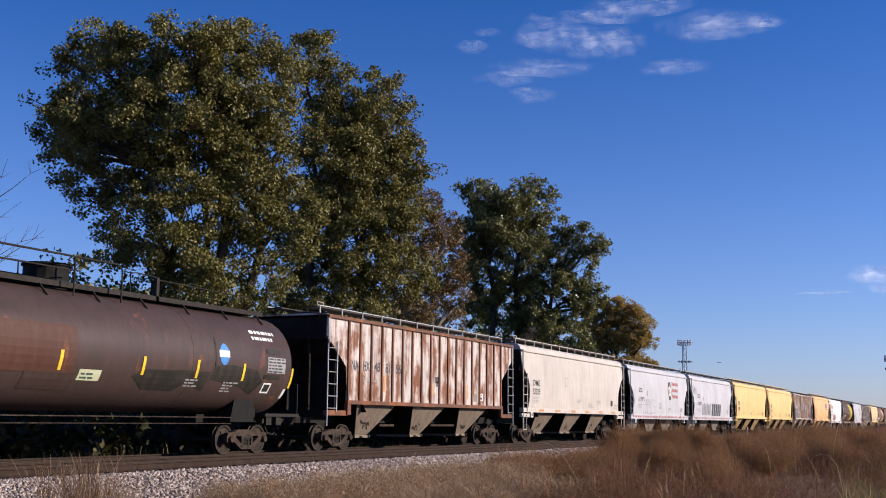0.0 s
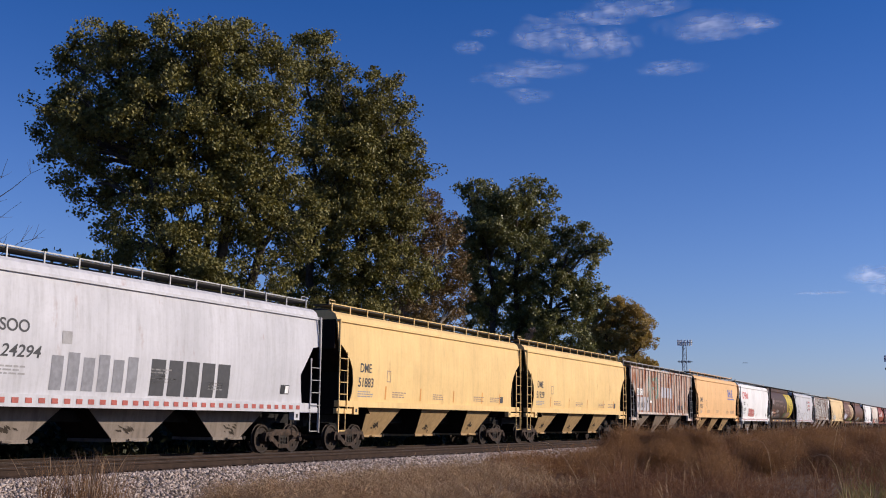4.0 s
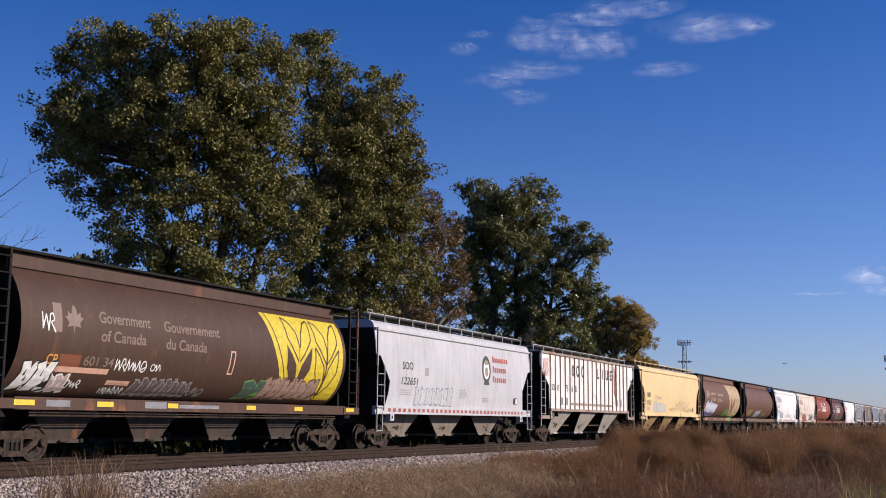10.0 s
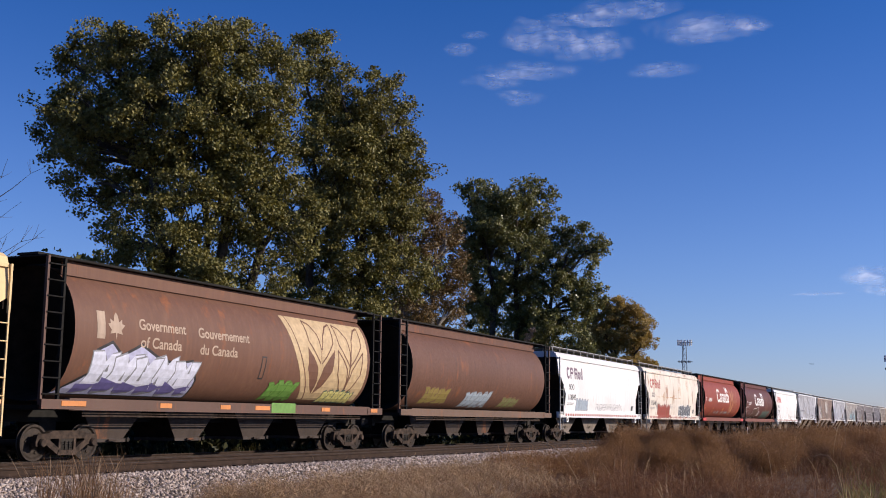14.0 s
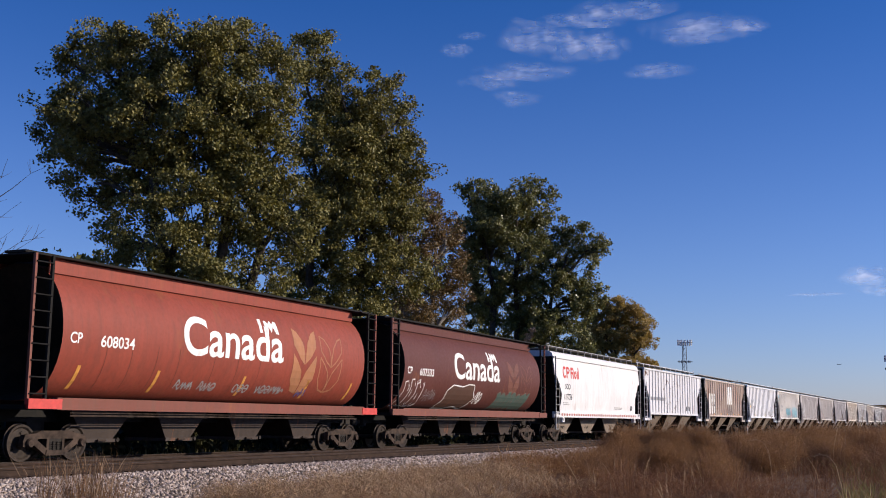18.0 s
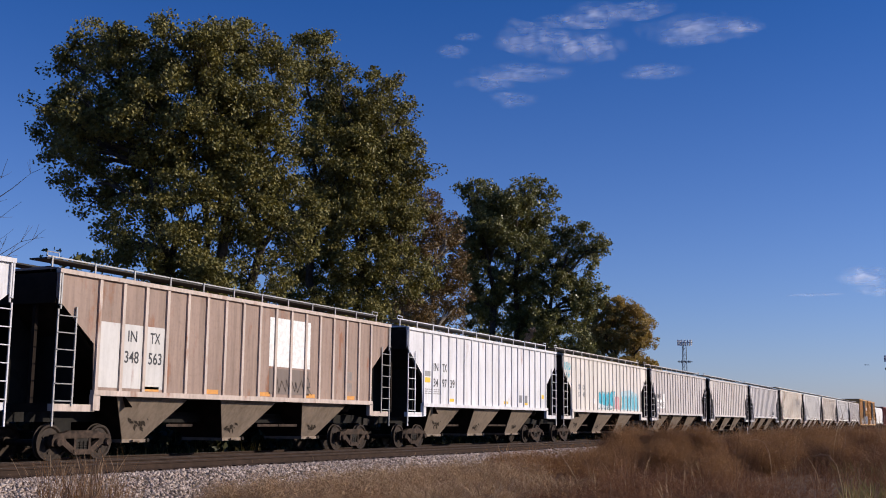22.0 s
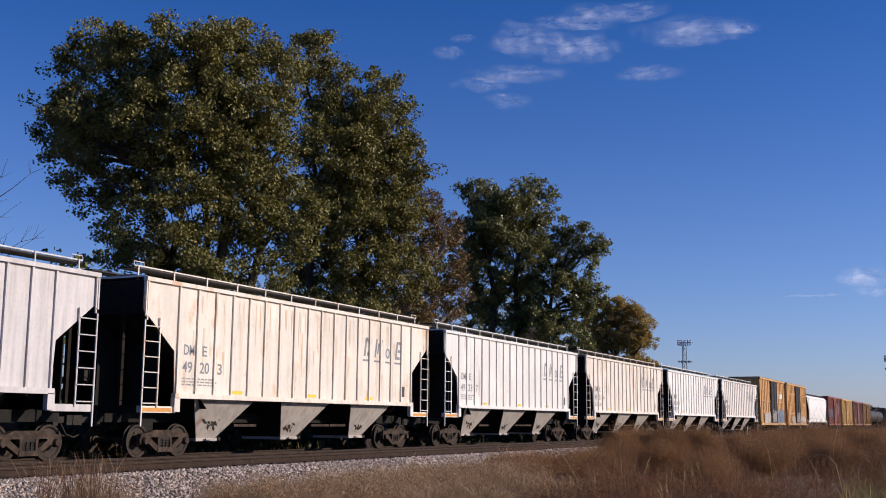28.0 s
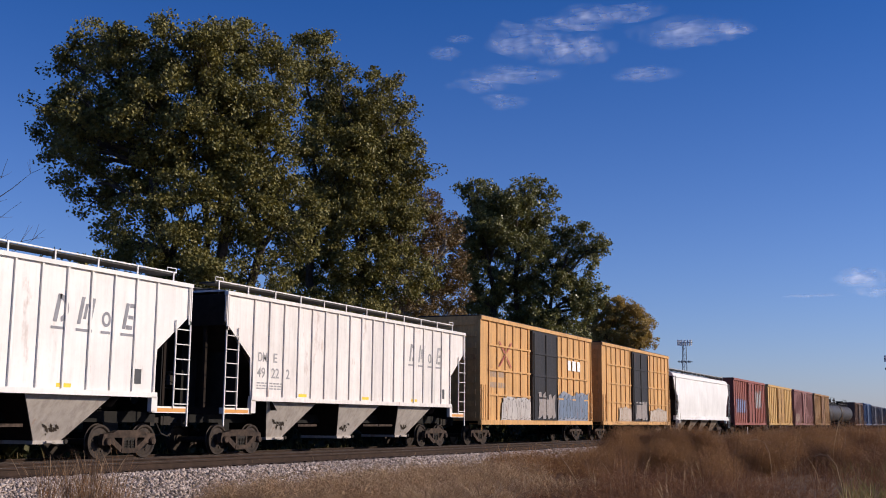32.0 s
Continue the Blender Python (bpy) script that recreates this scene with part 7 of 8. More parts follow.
slab_hopper(533.2, "49203", "cream ribbed hopper car with orange rust stains", (0.74, 0.67, 0.59), 0.34, 0.18)
slab_hopper(552.43, "49337", "white ribbed hopper car with a faded wordmark", (0.73, 0.70, 0.67), 0.06, 0.15, True)
slab_hopper(571.65, "49314", "cream ribbed hopper car with rusty streaks", (0.74, 0.67, 0.60), 0.28, 0.18)
slab_hopper(590.82, "49183", "white ribbed hopper car with a dark wordmark", (0.76, 0.73, 0.70), 0.05, 0.12)
slab_hopper(610.1, "49222", "off-white ribbed hopper car with a brown wordmark", (0.73, 0.68, 0.64), 0.10, 0.2, True)

OCHRE = coat((0.61, 0.34, 0.13), 0.25, 0.45)
DOOR = coat((0.018, 0.018, 0.021), 0.05, 0.25)
c = box_car("tall ochre yellow box car with a black door and graffiti", 629.4, 16.4, OCHRE, DOOR, top=5.73, ribs=17)
c.decal("graffiti_fill", [[(2.5, 0.95), (6.4, 0.9), (6.4, 1.9), (5.6, 2.15), (4.4, 2.0), (3.4, 2.2), (2.6, 1.8)]], coat((0.50, 0.47, 0.45), 0.1, 0.4), 24, "white sprayed ground")
c.graffiti(2.8, 1.0, 3.4, 1.1, coat((0.46, 0.42, 0.39), 0.2, 0.4), coat((0.16, 0.14, 0.14), 0.0, 0.2), 51, 6, 25)
c.decal("graffiti_fill", [[(10.5, 0.95), (15.6, 0.95), (15.7, 2.4), (14.6, 2.6), (13.0, 2.35), (11.4, 2.6), (10.6, 2.3)]], coat((0.24, 0.26, 0.31), 0.1, 0.4), 24, "dusty blue sprayed ground")
c.graffiti(10.8, 1.05, 4.7, 1.5, coat((0.15, 0.20, 0.28), 0.2, 0.4), BLACK_MARK, 52, 7, 25)
c.graffiti(7.4, 1.1, 2.2, 1.3, TAUPE_MARK, FADED, 59, 3, 58)
c.small_print(6.9, 4.3, 1.1, 3, 58, FADED, 0.18)
c.bars("wordmark", [(12.2, 3.75, 0.5, 0.55), (12.95, 3.75, 0.6, 0.55), (13.8, 3.75, 0.5, 0.55)], WHITE_MARK, "white wordmark as bars", layer=20)
c.decal("cross_mark", [[(2.2, 3.5), (2.35, 3.5), (3.9, 4.7), (3.75, 4.7)], [(3.75, 3.5), (3.9, 3.5), (2.35, 4.7), (2.2, 4.7)]], RED_FADED, 18, "red sprayed cross")
c.small_print(1.3, 3.0, 2.0, 2, 200, TAN_MARK, 0.5)
c = box_car("tall ochre yellow box car with pale graffiti", 647.85, 16.4, OCHRE, DOOR, top=5.73, ribs=17)
for x0, x1, g in ((3.4, 6.3, 53), (10.8, 15.6, 54)):
    c.decal("graffiti_fill", [[(x0, 0.95), (x1, 0.95), (x1, 1.7), ((x0 + x1) / 2, 1.95), (x0 + 0.3, 1.6)]], coat((0.40, 0.36, 0.33), 0.1, 0.4), 24, "pale sprayed ground")
    c.graffiti(x0 + 0.2, 1.0, x1 - x0 - 0.4, 0.85, coat((0.48, 0.40, 0.33), 0.2, 0.4), coat((0.30, 0.18, 0.10), 0.0, 0.3), g, 6, 25)
c.graffiti(7.2, 1.1, 2.4, 1.2, TAUPE_MARK, FADED, 60, 3, 58)
c = smooth_hopper("long clean white hopper car with four bays", 666.0, 20.2, coat((0.74, 0.72, 0.70), 0.03, 0.15), BAY, "angled", truck_x=8.2)
c = box_car("faded red box car with blue and grey graffiti", 688.6, 17.0, coat((0.27, 0.085, 0.065), 0.15, 0.4), coat((0.25, 0.075, 0.058), 0.2, 0.4), top=5.1, ribs=19, door=(6.9, 10.3), rows=0)
c.graffiti(1.6, 1.9, 4.6, 1.3, coat((0.16, 0.20, 0.34), 0.05, 0.3), coat((0.10, 0.13, 0.24), 0.05, 0.3), 55, 5)
c.graffiti(10.8, 2.4, 3.8, 2.0, FADED, PALE_BLUE, 56, 3)
c = box_car("weathered yellow box car", 707.6, 17.0, coat((0.55, 0.34, 0.12), 0.25, 0.45), coat((0.42, 0.24, 0.08), 0.3, 0.45), top=5.1, ribs=15, door=(6.0, 10.6), rows=0)
c = box_car("dull maroon box car with pale smears", 726.8, 17.0, coat((0.26, 0.12, 0.11), 0.15, 0.45), coat((0.25, 0.11, 0.10), 0.2, 0.4), top=5.1, ribs=19, door=(6.9, 10.3), rows=0)
c.graffiti(1.2, 1.1, 3.6, 1.2, TAN_MARK, FADED, 57, 4)
c = box_car("brown box car with an ochre end", 746.0, 17.0, coat((0.32, 0.18, 0.075), 0.25, 0.5), coat((0.25, 0.13, 0.06), 0.3, 0.45), top=5.1, ribs=15, door=(6.9, 10.3), rows=0)
tank_car("black tank car with a roof platform", 765.8, 15.4, coat((0.035, 0.034, 0.036), 0.1, 0.4), radius=1.45)
tank_car("second black tank car", 784.0, 15.4, coat((0.035, 0.034, 0.036), 0.1, 0.4), radius=1.45)
c = box_car("brown box car far back in the train", 802.7, 16.5, coat((0.14, 0.08, 0.06), 0.2, 0.5), coat((0.08, 0.06, 0.05), 0.2, 0.4), top=4.9, rows=0)
c = box_car("faded blue box car far back in the train", 821.0, 16.5, coat((0.06, 0.11, 0.22), 0.1, 0.4), coat((0.06, 0.11, 0.22), 0.1, 0.4), top=5.1, rows=0)
for i in range(4):
    box_car("dark box car far back in the train", 839.2 + 18.3 * i, 16.5, coat((0.08, 0.09, 0.13), 0.2, 0.5), coat((0.08, 0.09, 0.13), 0.2, 0.5), top=4.9, rows=0)


# ---- trees behind the line ----
LOBES_A = [(-4.1, 5.0, 20.5, 1.5, 1.5, 1.2), (-2.3, 4.5, 19.1, 2.8, 2.8, 2.2), (-6.2, 6.0, 16.5, 1.5, 1.5, 1.3), (-4.6, 6.0, 14.9, 1.5, 1.5, 1.4),
           (-4.1, 5.0, 13.2, 0.7, 0.7, 1.2), (-2.2, 1.1, 20.2, 2.4, 2.4, 1.8), (1.2, 0.2, 21.2, 2.3, 2.3, 1.7), (-2.3, 1.9, 16.6, 3.3, 3.3, 2.4)]
LOBES_A += [(-0.3, -0.7, 16.7, 2.8, 2.8, 2.6), (-2.0, 3.8, 13.4, 1.8, 1.8, 1.8), (-1.9, 0.8, 12.6, 2.3, 2.3, 2.1), (0.7, -0.7, 13.1, 2.5, 2.5, 2.5),
            (-2.9, 4.1, 10.3, 1.2, 1.2, 1.3), (-1.9, 0.5, 9.4, 2.4, 2.4, 1.7), (1.7, -1.0, 9.8, 2.3, 2.3, 2.0), (-2.1, 2.7, 8.4, 1.7, 1.7, 1.2), (-0.6, -0.7, 7.8, 2.3, 2.3, 1.4)]
LOBES_A += [(1.4, -1.9, 18.6, 1.7, 1.7, 2.3), (1.6, -2.3, 15.6, 1.7, 1.7, 2.3), (-0.4, 0.5, 18.8, 2.3, 2.3, 2.0), (-0.4, 0.5, 14.6, 2.6, 2.6, 1.7), (-4.2, 5.0, 16.8, 2.0, 2.0, 1.7), (-2.3, 2.9, 14.7, 1.7, 1.7, 1.4), (2.0, -2.8, 12.1, 1.7, 1.7, 2.3)]
LOBES_A += [(-4.0, 7.7, 17.4, 1.1, 1.1, 1.1), (-3.2, 8.6, 16.2, 1.0, 1.0, 1.0), (-3.2, 8.3, 16.5, 1.4, 1.4, 1.3), (-2.5, 8.0, 14.8, 1.1, 1.1, 1.1), (-2.9, 6.8, 13.0, 0.7, 0.7, 0.6), (-2.1, 8.1, 18.8, 1.4, 1.4, 1.3), (-2.6, 8.4, 20.3, 1.2, 1.2, 1.0), (-2.3, 7.3, 21.5, 1.3, 1.3, 1.3),
            (-2.5, 6.8, 16.7, 1.5, 1.5, 1.6), (-0.9, 7.1, 15.1, 1.4, 1.4, 1.2), (-1.9, 5.5, 13.1, 1.0, 1.0, 1.0), (-0.5, 6.7, 11.4, 0.9, 0.9, 0.9), (-0.9, 5.0, 10.4, 1.1, 1.1, 1.0)]
LOBES_A += [(-4.0, 3.1, 10.1, 1.0, 1.0, 1.0), (-2.5, 2.8, 11.2, 1.2, 1.2, 1.2), (-3.6, 2.9, 11.8, 1.0, 1.0, 1.0), (-3.0, 1.2, 9.9, 1.2, 1.2, 1.1), (-1.7, 1.0, 10.6, 1.2, 1.2, 1.2)]
tree("cottonwood_tree", (45.8, 34.0, GROUND_Z), [(-1.2, 1.2, -2.6, 2.6, 14.0, 0.34), (0.2, 0.0, -0.4, 0.2, 16.0, 0.38), (1.2, -0.6, 1.4, -0.8, 15.0, 0.32), (0.6, 0.4, 0.2, 1.6, 13.0, 0.26)],
     LOBES_A, LEAF_OLIVE, "tall broad cottonwood with olive leaves turning brown", 3, leaf=0.072, gap=0.5)
LOBES_B = [(-1.1, 1.7, 23.7, 2.0, 2.0, 1.8), (0.5, 0.7, 21.2, 2.1, 2.1, 2.4), (0.3, -2.0, 21.7, 1.6, 1.6, 1.4), (1.9, -1.6, 19.6, 2.8, 2.8, 2.3), (1.8, -2.7, 17.2, 2.1, 2.1, 2.1), (-1.0, -0.7, 16.8, 2.7, 2.7, 2.7),
           (0.1, 2.1, 14.0, 2.4, 2.4, 2.8), (0.1, -1.2, 13.4, 2.7, 2.7, 2.7), (0.6, -2.3, 10.3, 2.9, 2.9, 2.0), (0.1, 2.0, 10.4, 2.3, 2.3, 2.1), (-1.0, -0.9, 8.1, 3.0, 3.0, 1.3)]
LOBES_B += [(1.8, -3.2, 14.3, 2.1, 2.1, 2.4), (0.8, -1.3, 16.0, 2.4, 2.4, 2.1), (0.0, -0.0, 19.2, 2.1, 2.1, 2.1), (2.1, -3.8, 11.1, 1.7, 1.7, 2.4)]
LOBES_B += [(0.2, 2.2, 25.0, 1.2, 1.2, 1.2), (-1.4, -0.2, 22.4, 1.2, 1.2, 1.0), (0.7, 0.8, 21.3, 1.3, 1.3, 1.3), (1.8, -2.2, 22.6, 1.1, 1.1, 1.0), (2.2, -3.3, 20.9, 1.3, 1.3, 1.3), (2.5, -3.9, 19.0, 1.3, 1.3, 1.1), (2.2, -4.4, 16.9, 1.3, 1.3, 1.2), (1.5, -1.2, 19.8, 1.4, 1.4, 1.5)]
tree("cottonwood_tree", (58.4, 35.0, GROUND_Z), [(-0.6, 0.6, -0.8, 1.0, 16.0, 0.36), (0.2, -0.2, 1.2, -1.4, 17.0, 0.34), (0.5, -0.6, 2.4, -3.2, 12.0, 0.2)],
     LOBES_B, LEAF_OLIVE, "tall cottonwood with dense olive crown", 7, leaf=0.075, gap=0.5)
tree("browning_tree", (75.8, 38.0, GROUND_Z), [(0.0, 0.0, -0.6, 0.4, 13.0, 0.3), (0.3, -0.2, 1.0, -1.0, 13.0, 0.22)],
     [(-0.0, -1.7, 18.6, 1.1, 1.1, 1.1), (0.6, -2.1, 16.7, 1.3, 1.3, 1.3), (1.3, -1.9, 14.8, 1.2, 1.2, 1.1), (-1.0, -1.3, 15.8, 1.5, 1.5, 1.5), (-0.7, -0.3, 13.8, 1.7, 1.7, 1.5), (2.4, -1.5, 12.3, 1.5, 1.5, 1.4), (1.4, -0.5, 10.5, 1.8, 1.8, 1.7), (-0.1, 1.2, 11.3, 1.8, 1.8, 1.6),
      (-0.3, 1.2, 17.7, 2.0, 2.0, 2.1), (-1.7, 0.5, 14.5, 2.3, 2.3, 2.3), (-1.1, -0.8, 9.4, 2.6, 2.6, 1.5), (1.5, 2.5, 9.0, 2.2, 2.2, 2.0), (2.1, -2.1, 12.3, 1.1, 1.1, 1.1), (2.5, -2.2, 10.6, 1.2, 1.2, 1.1), (1.4, -2.9, 13.9, 1.0, 1.0, 0.9), (1.6, -2.0, 15.3, 1.0, 1.0, 1.0), (2.2, -1.3, 9.7, 1.5, 1.5, 1.4)],
     LEAF_BROWN, "slender tree with thinning rust-brown leaves", 11, density=0.85, leaf=0.075, bark=PALE_BARK)
LOBES_D = [(-2.5, 2.8, 21.3, 1.2, 1.2, 1.0), (-1.1, 1.5, 21.0, 1.7, 1.7, 1.5), (-1.7, -0.9, 21.2, 1.5, 1.5, 1.4), (2.5, -1.5, 21.7, 1.6, 1.6, 1.6), (2.2, -2.4, 19.3, 1.4, 1.4, 1.2), (0.6, -1.1, 18.8, 2.2, 2.2, 2.0), (-1.7, 0.3, 18.0, 1.9, 1.9, 1.7),
           (-2.2, 1.9, 18.5, 1.4, 1.4, 1.4), (3.1, -4.2, 18.3, 1.3, 1.3, 1.3), (3.5, -5.8, 18.6, 1.0, 1.0, 0.9), (1.8, -7.4, 16.6, 1.2, 1.2, 1.1), (3.0, -5.2, 16.1, 1.9, 1.9, 1.9), (2.8, -2.6, 16.3, 2.1, 2.1, 1.8), (2.3, -4.9, 13.6, 1.8, 1.8, 1.7)]
LOBES_D += [(1.0, -5.2, 13.4, 1.5, 1.5, 1.3), (2.0, -6.0, 12.5, 1.4, 1.4, 1.3), (1.8, -5.0, 11.4, 1.6, 1.6, 1.4), (2.5, -7.2, 11.2, 1.3, 1.3, 1.2)]
LOBES_D += [(2.6, -7.2, 12.8, 0.8, 0.8, 0.7), (0.9, -2.5, 12.6, 2.0, 2.0, 1.7), (1.8, 0.7, 13.1, 1.5, 1.5, 1.5), (1.9, -4.5, 10.7, 2.0, 2.0, 1.8), (2.0, -0.3, 10.1, 2.1, 2.1, 2.0), (0.6, 2.9, 10.8, 1.9, 1.9, 1.9), (-1.1, 2.6, 15.5, 1.5, 1.5, 1.4),
            (0.1, -0.5, 15.5, 3.0, 3.0, 2.8), (1.0, -2.5, 9.5, 3.4, 3.4, 2.2), (-1.2, 2.3, 13.0, 2.4, 2.4, 2.6), (0.5, 1.0, 19.0, 2.8, 2.8, 2.2), (-1.6, 3.4, 17.2, 1.6, 1.6, 2.2), (2.0, -3.4, 7.2, 2.5, 2.5, 1.8), (0.5, -6.0, 8.0, 1.8, 1.8, 1.6), (0.0, 2.4, 7.4, 2.4, 2.4, 1.8)]
tree("green_tree", (89.1, 36.0, GROUND_Z), [(0.0, 0.6, -0.6, 1.6, 15.0, 0.36), (0.2, 0.0, 0.8, -0.6, 16.0, 0.34), (0.5, -0.6, 1.2, -3.6, 13.0, 0.26)],
     LOBES_D, LEAF_GREEN, "broad dark green tree with ragged outline", 13, leaf=0.088, gap=0.30, density=1.25)
rng = np.random.default_rng(5)
v, f = leaf_cloud(rng, np.array([(86.9, 33.2, 8.0), (86.9, 33.0, 8.4), (86.9, 33.4, 7.6)]), np.array([0.4, 0.3, 0.3]), 60, 0.11)
bleached = new("bleached_branch", arrays("bleached_branch", v, f, island_mat("bleached_leaves", [(0.55, 0.36, 0.22), (0.68, 0.50, 0.36), (0.45, 0.27, 0.15)], 0.7, 0.3)))
bleached.parent = bpy.data.objects["green_tree"]
bleached.matrix_parent_inverse = Matrix.Translation((-89.1, -36.0, -GROUND_Z))
tagged(bleached, "small bleached peach-coloured branch")
tree("golden_tree", (125.5, 37.0, GROUND_Z), [(0.0, 0.0, 0.2, 0.2, 8.0, 0.25), (0.3, -0.4, 0.6, -1.2, 8.0, 0.2)],
     [(-0.3, 2.1, 13.9, 1.6, 1.6, 1.6), (0.8, 0.5, 14.6, 1.7, 1.7, 1.6), (1.2, -1.5, 13.9, 1.6, 1.6, 1.7), (-0.5, -3.5, 12.1, 1.0, 1.0, 1.0), (0.2, 3.8, 12.0, 1.7, 1.7, 1.7), (0.9, 1.3, 11.6, 2.3, 2.3, 2.0), (0.4, -1.6, 11.2, 2.0, 2.0, 1.8), (0.2, -1.0, 7.5, 3.0, 3.0, 2.0), (-1.6, 3.6, 8.2, 2.4, 2.4, 2.0)],
     LEAF_GOLD, "smaller tree in golden-brown autumn leaf", 17, leaf=0.085, density=2.0, gap=0.8, inner=0.1)


def bare_tree():
    k = random.Random(9)
    root = tagged(new("bare_tree"), "thin leafless tree beside the railway", "tree", "trees behind the railway")
    root.location = (26.9, 31.0, GROUND_Z)
    wood = Shape()
    limb(wood, (0, 0, -0.3), (0.2, -0.2, 9.0), 0.16, 0.04, k, steps=6)
    part("trunk", wood, BARK, root)
    tw = Shape()
    for i in range(26):
        z = 3.0 + 6.5 * k.random()
        a = k.uniform(0, math.tau)
        r = k.uniform(0.8, 2.2)
        q = (0.2 * z / 9 + r * math.cos(a), -0.2 + r * math.sin(a), z + r * 0.9)
        limb(tw, (0.2 * z / 9, -0.2 * z / 9, z), q, 0.025, 0.006, k, steps=3)
        for j in range(3):
            q2 = (q[0] + k.uniform(-0.6, 0.6), q[1] + k.uniform(-0.6, 0.6), q[2] + k.uniform(0.1, 0.7))
            limb(tw, q, q2, 0.008, 0.004, k, steps=2)
    part("twigs", tw, BARK, root)


bare_tree()


def undergrowth():
    rng = np.random.default_rng(31)
    n = 1700
    x = 6 + 150 * rng.random(n) ** 1.5
    y = 26.3 + 9.5 * rng.random(n)
    h = 1.5 + 3.0 * rng.random(n) ** 1.2 * (0.4 + 0.6 * clumped(rng, x, y, 3.0, 8))
    cs, rs = [], []
    for i in range(n):
        for j in range(7):
            cs.append((x[i] + rng.normal() * 0.5, y[i] + rng.normal() * 0.5, GROUND_Z + h[i] * (0.2 + 0.8 * rng.random())))
            rs.append(0.35 + 0.3 * rng.random())
    v, f = leaf_cloud(rng, np.array(cs), np.array(rs), 13, 0.14)
    ob = new("undergrowth", arrays("undergrowth", v, f, LEAF_SHRUB))
    tagged(ob, "low dark green brush behind the tracks", "bushes", kind="stuff")


undergrowth()


def thicket():
    """Young trees and tall brush that close the gaps between the trunks."""
    rng = np.random.default_rng(37)
    n = 230
    x = 40 + 62 * rng.random(n)
    y = 37 + 5 * rng.random(n)
    h = 6.0 + 4.5 * rng.random(n)
    cs, rs = [], []
    for i in range(n):
        for j in range(14):
            cs.append((x[i] + rng.normal() * 0.8, y[i] + rng.normal() * 0.8, GROUND_Z + h[i] * (0.25 + 0.75 * rng.random())))
            rs.append(0.4 + 0.4 * rng.random())
    v, f = leaf_cloud(rng, np.array(cs), np.array(rs), 18, 0.13)
    ob = new("thicket", arrays("thicket", v, f, LEAF_OLIVE))
    tagged(ob, "tall olive brush between the tree trunks", "bushes", kind="stuff")


thicket()


def field_back(rng, n):
    x = 8 + 160 * rng.random(n)
    y = 25.4 + 6 * rng.random(n)
    return x, y, soil(x, y), np.ones(n)


grass("trackside_grass", 9000, field_back, (0.4, 1.0), 0.012, 0.35, GRASS_GREEN, "green and yellow grass behind the tracks", 33)


# ---- single tufts that sway in the wind ----
SWAYING = []


def tuft(x, y, n, spread, height, seed, mats=(GRASS_RED, GRASS_PLUME)):
    root = tagged(new("grass_tuft"), "tall dry grass tuft with feathery heads", "grass", "swaying grass tufts")
    root.location = (x, y, GROUND_Z)
    k = random.Random(seed)
    for name, mat, share in (("foliage", mats[0], 0.65), ("seed_stalk", mats[1], 0.35)):
        s = Shape()
        for i in range(int(n * share)):
            a, r = k.uniform(0, math.tau), spread * k.random() ** 0.7
            bx, by, h = r * math.cos(a) * 0.6, r * math.sin(a) * 0.6, height * k.uniform(0.55, 1.0)
            lx, ly = k.gauss(0, 0.16) * h + 0.5 * bx, k.gauss(0, 0.16) * h + 0.5 * by
            w = k.uniform(0.0025, 0.0045)
            b = k.uniform(0, math.pi)
            wx, wy = math.cos(b) * w, math.sin(b) * w
            v, f = [], []
            for q, e in ((0, 1.0), (0.4, 0.9), (0.72, 0.7), (0.86, 1.6 if name == "seed_stalk" else 0.5), (1.0, 0.2)):
                px, py, pz = bx + lx * q * q, by + ly * q * q, h * (q - 0.06 * q * q)
                v += [(px - wx * e, py - wy * e, pz), (px + wx * e, py + wy * e, pz)]
            s.add(v, [(2 * j, 2 * j + 1, 2 * j + 3, 2 * j + 2) for j in range(4)])
        tagged(part(name, s, mat, root), kind="stuff")
    SWAYING.append((root, Vector((x, y, GROUND_Z)), seed))


for i, (x, y, n, spread, height) in enumerate(((12.30, 12.0, 110, 0.35, 1.35), (12.75, 11.9, 170, 0.45, 1.25), (13.25, 12.0, 130, 0.40, 1.35), (13.95, 12.1, 20, 0.25, 1.55), (12.6, 11.5, 170, 0.45, 1.0), (13.2, 11.5, 150, 0.45, 0.95))):
    tuft(x, y, n, spread, height, 60 + i, (GRASS_BUNCH, GRASS_BROWN))
for i in range(16):
    k = random.Random(300 + i)
    q = 24 + 34 * k.random()
    y = q * k.uniform(0.10, 0.30)
    tuft(q, y, 34, 0.5, k.uniform(1.2, 1.75), 80 + i)

def plume(x, y, stem, n, seed):
    """One stalk that bends over under a feathery head."""
    root = tagged(new("arching_plume"), "single arching reddish grass plume", "grass", "arching grass plumes")
    root.location = (x, y, GROUND_Z)
    part("stem", Shape().path(stem, 0.007, n=5), GRASS_TAN, root)
    s = Shape()
    k = random.Random(seed)
    for i in range(n):
        j = k.randrange(len(stem) - 4, len(stem) - 1)
        p = Vector(stem[j]).lerp(Vector(stem[j + 1]), k.random())
        s.rod(p, p + Vector((k.uniform(-0.02, 0.02), k.uniform(0.0, 0.06), k.uniform(-0.03, 0.03))), 0.006, 0.002, n=4)
    tagged(part("seed_head", s, GRASS_TAN, root), kind="stuff")
    SWAYING.append((root, Vector((x, y, GROUND_Z)), seed))


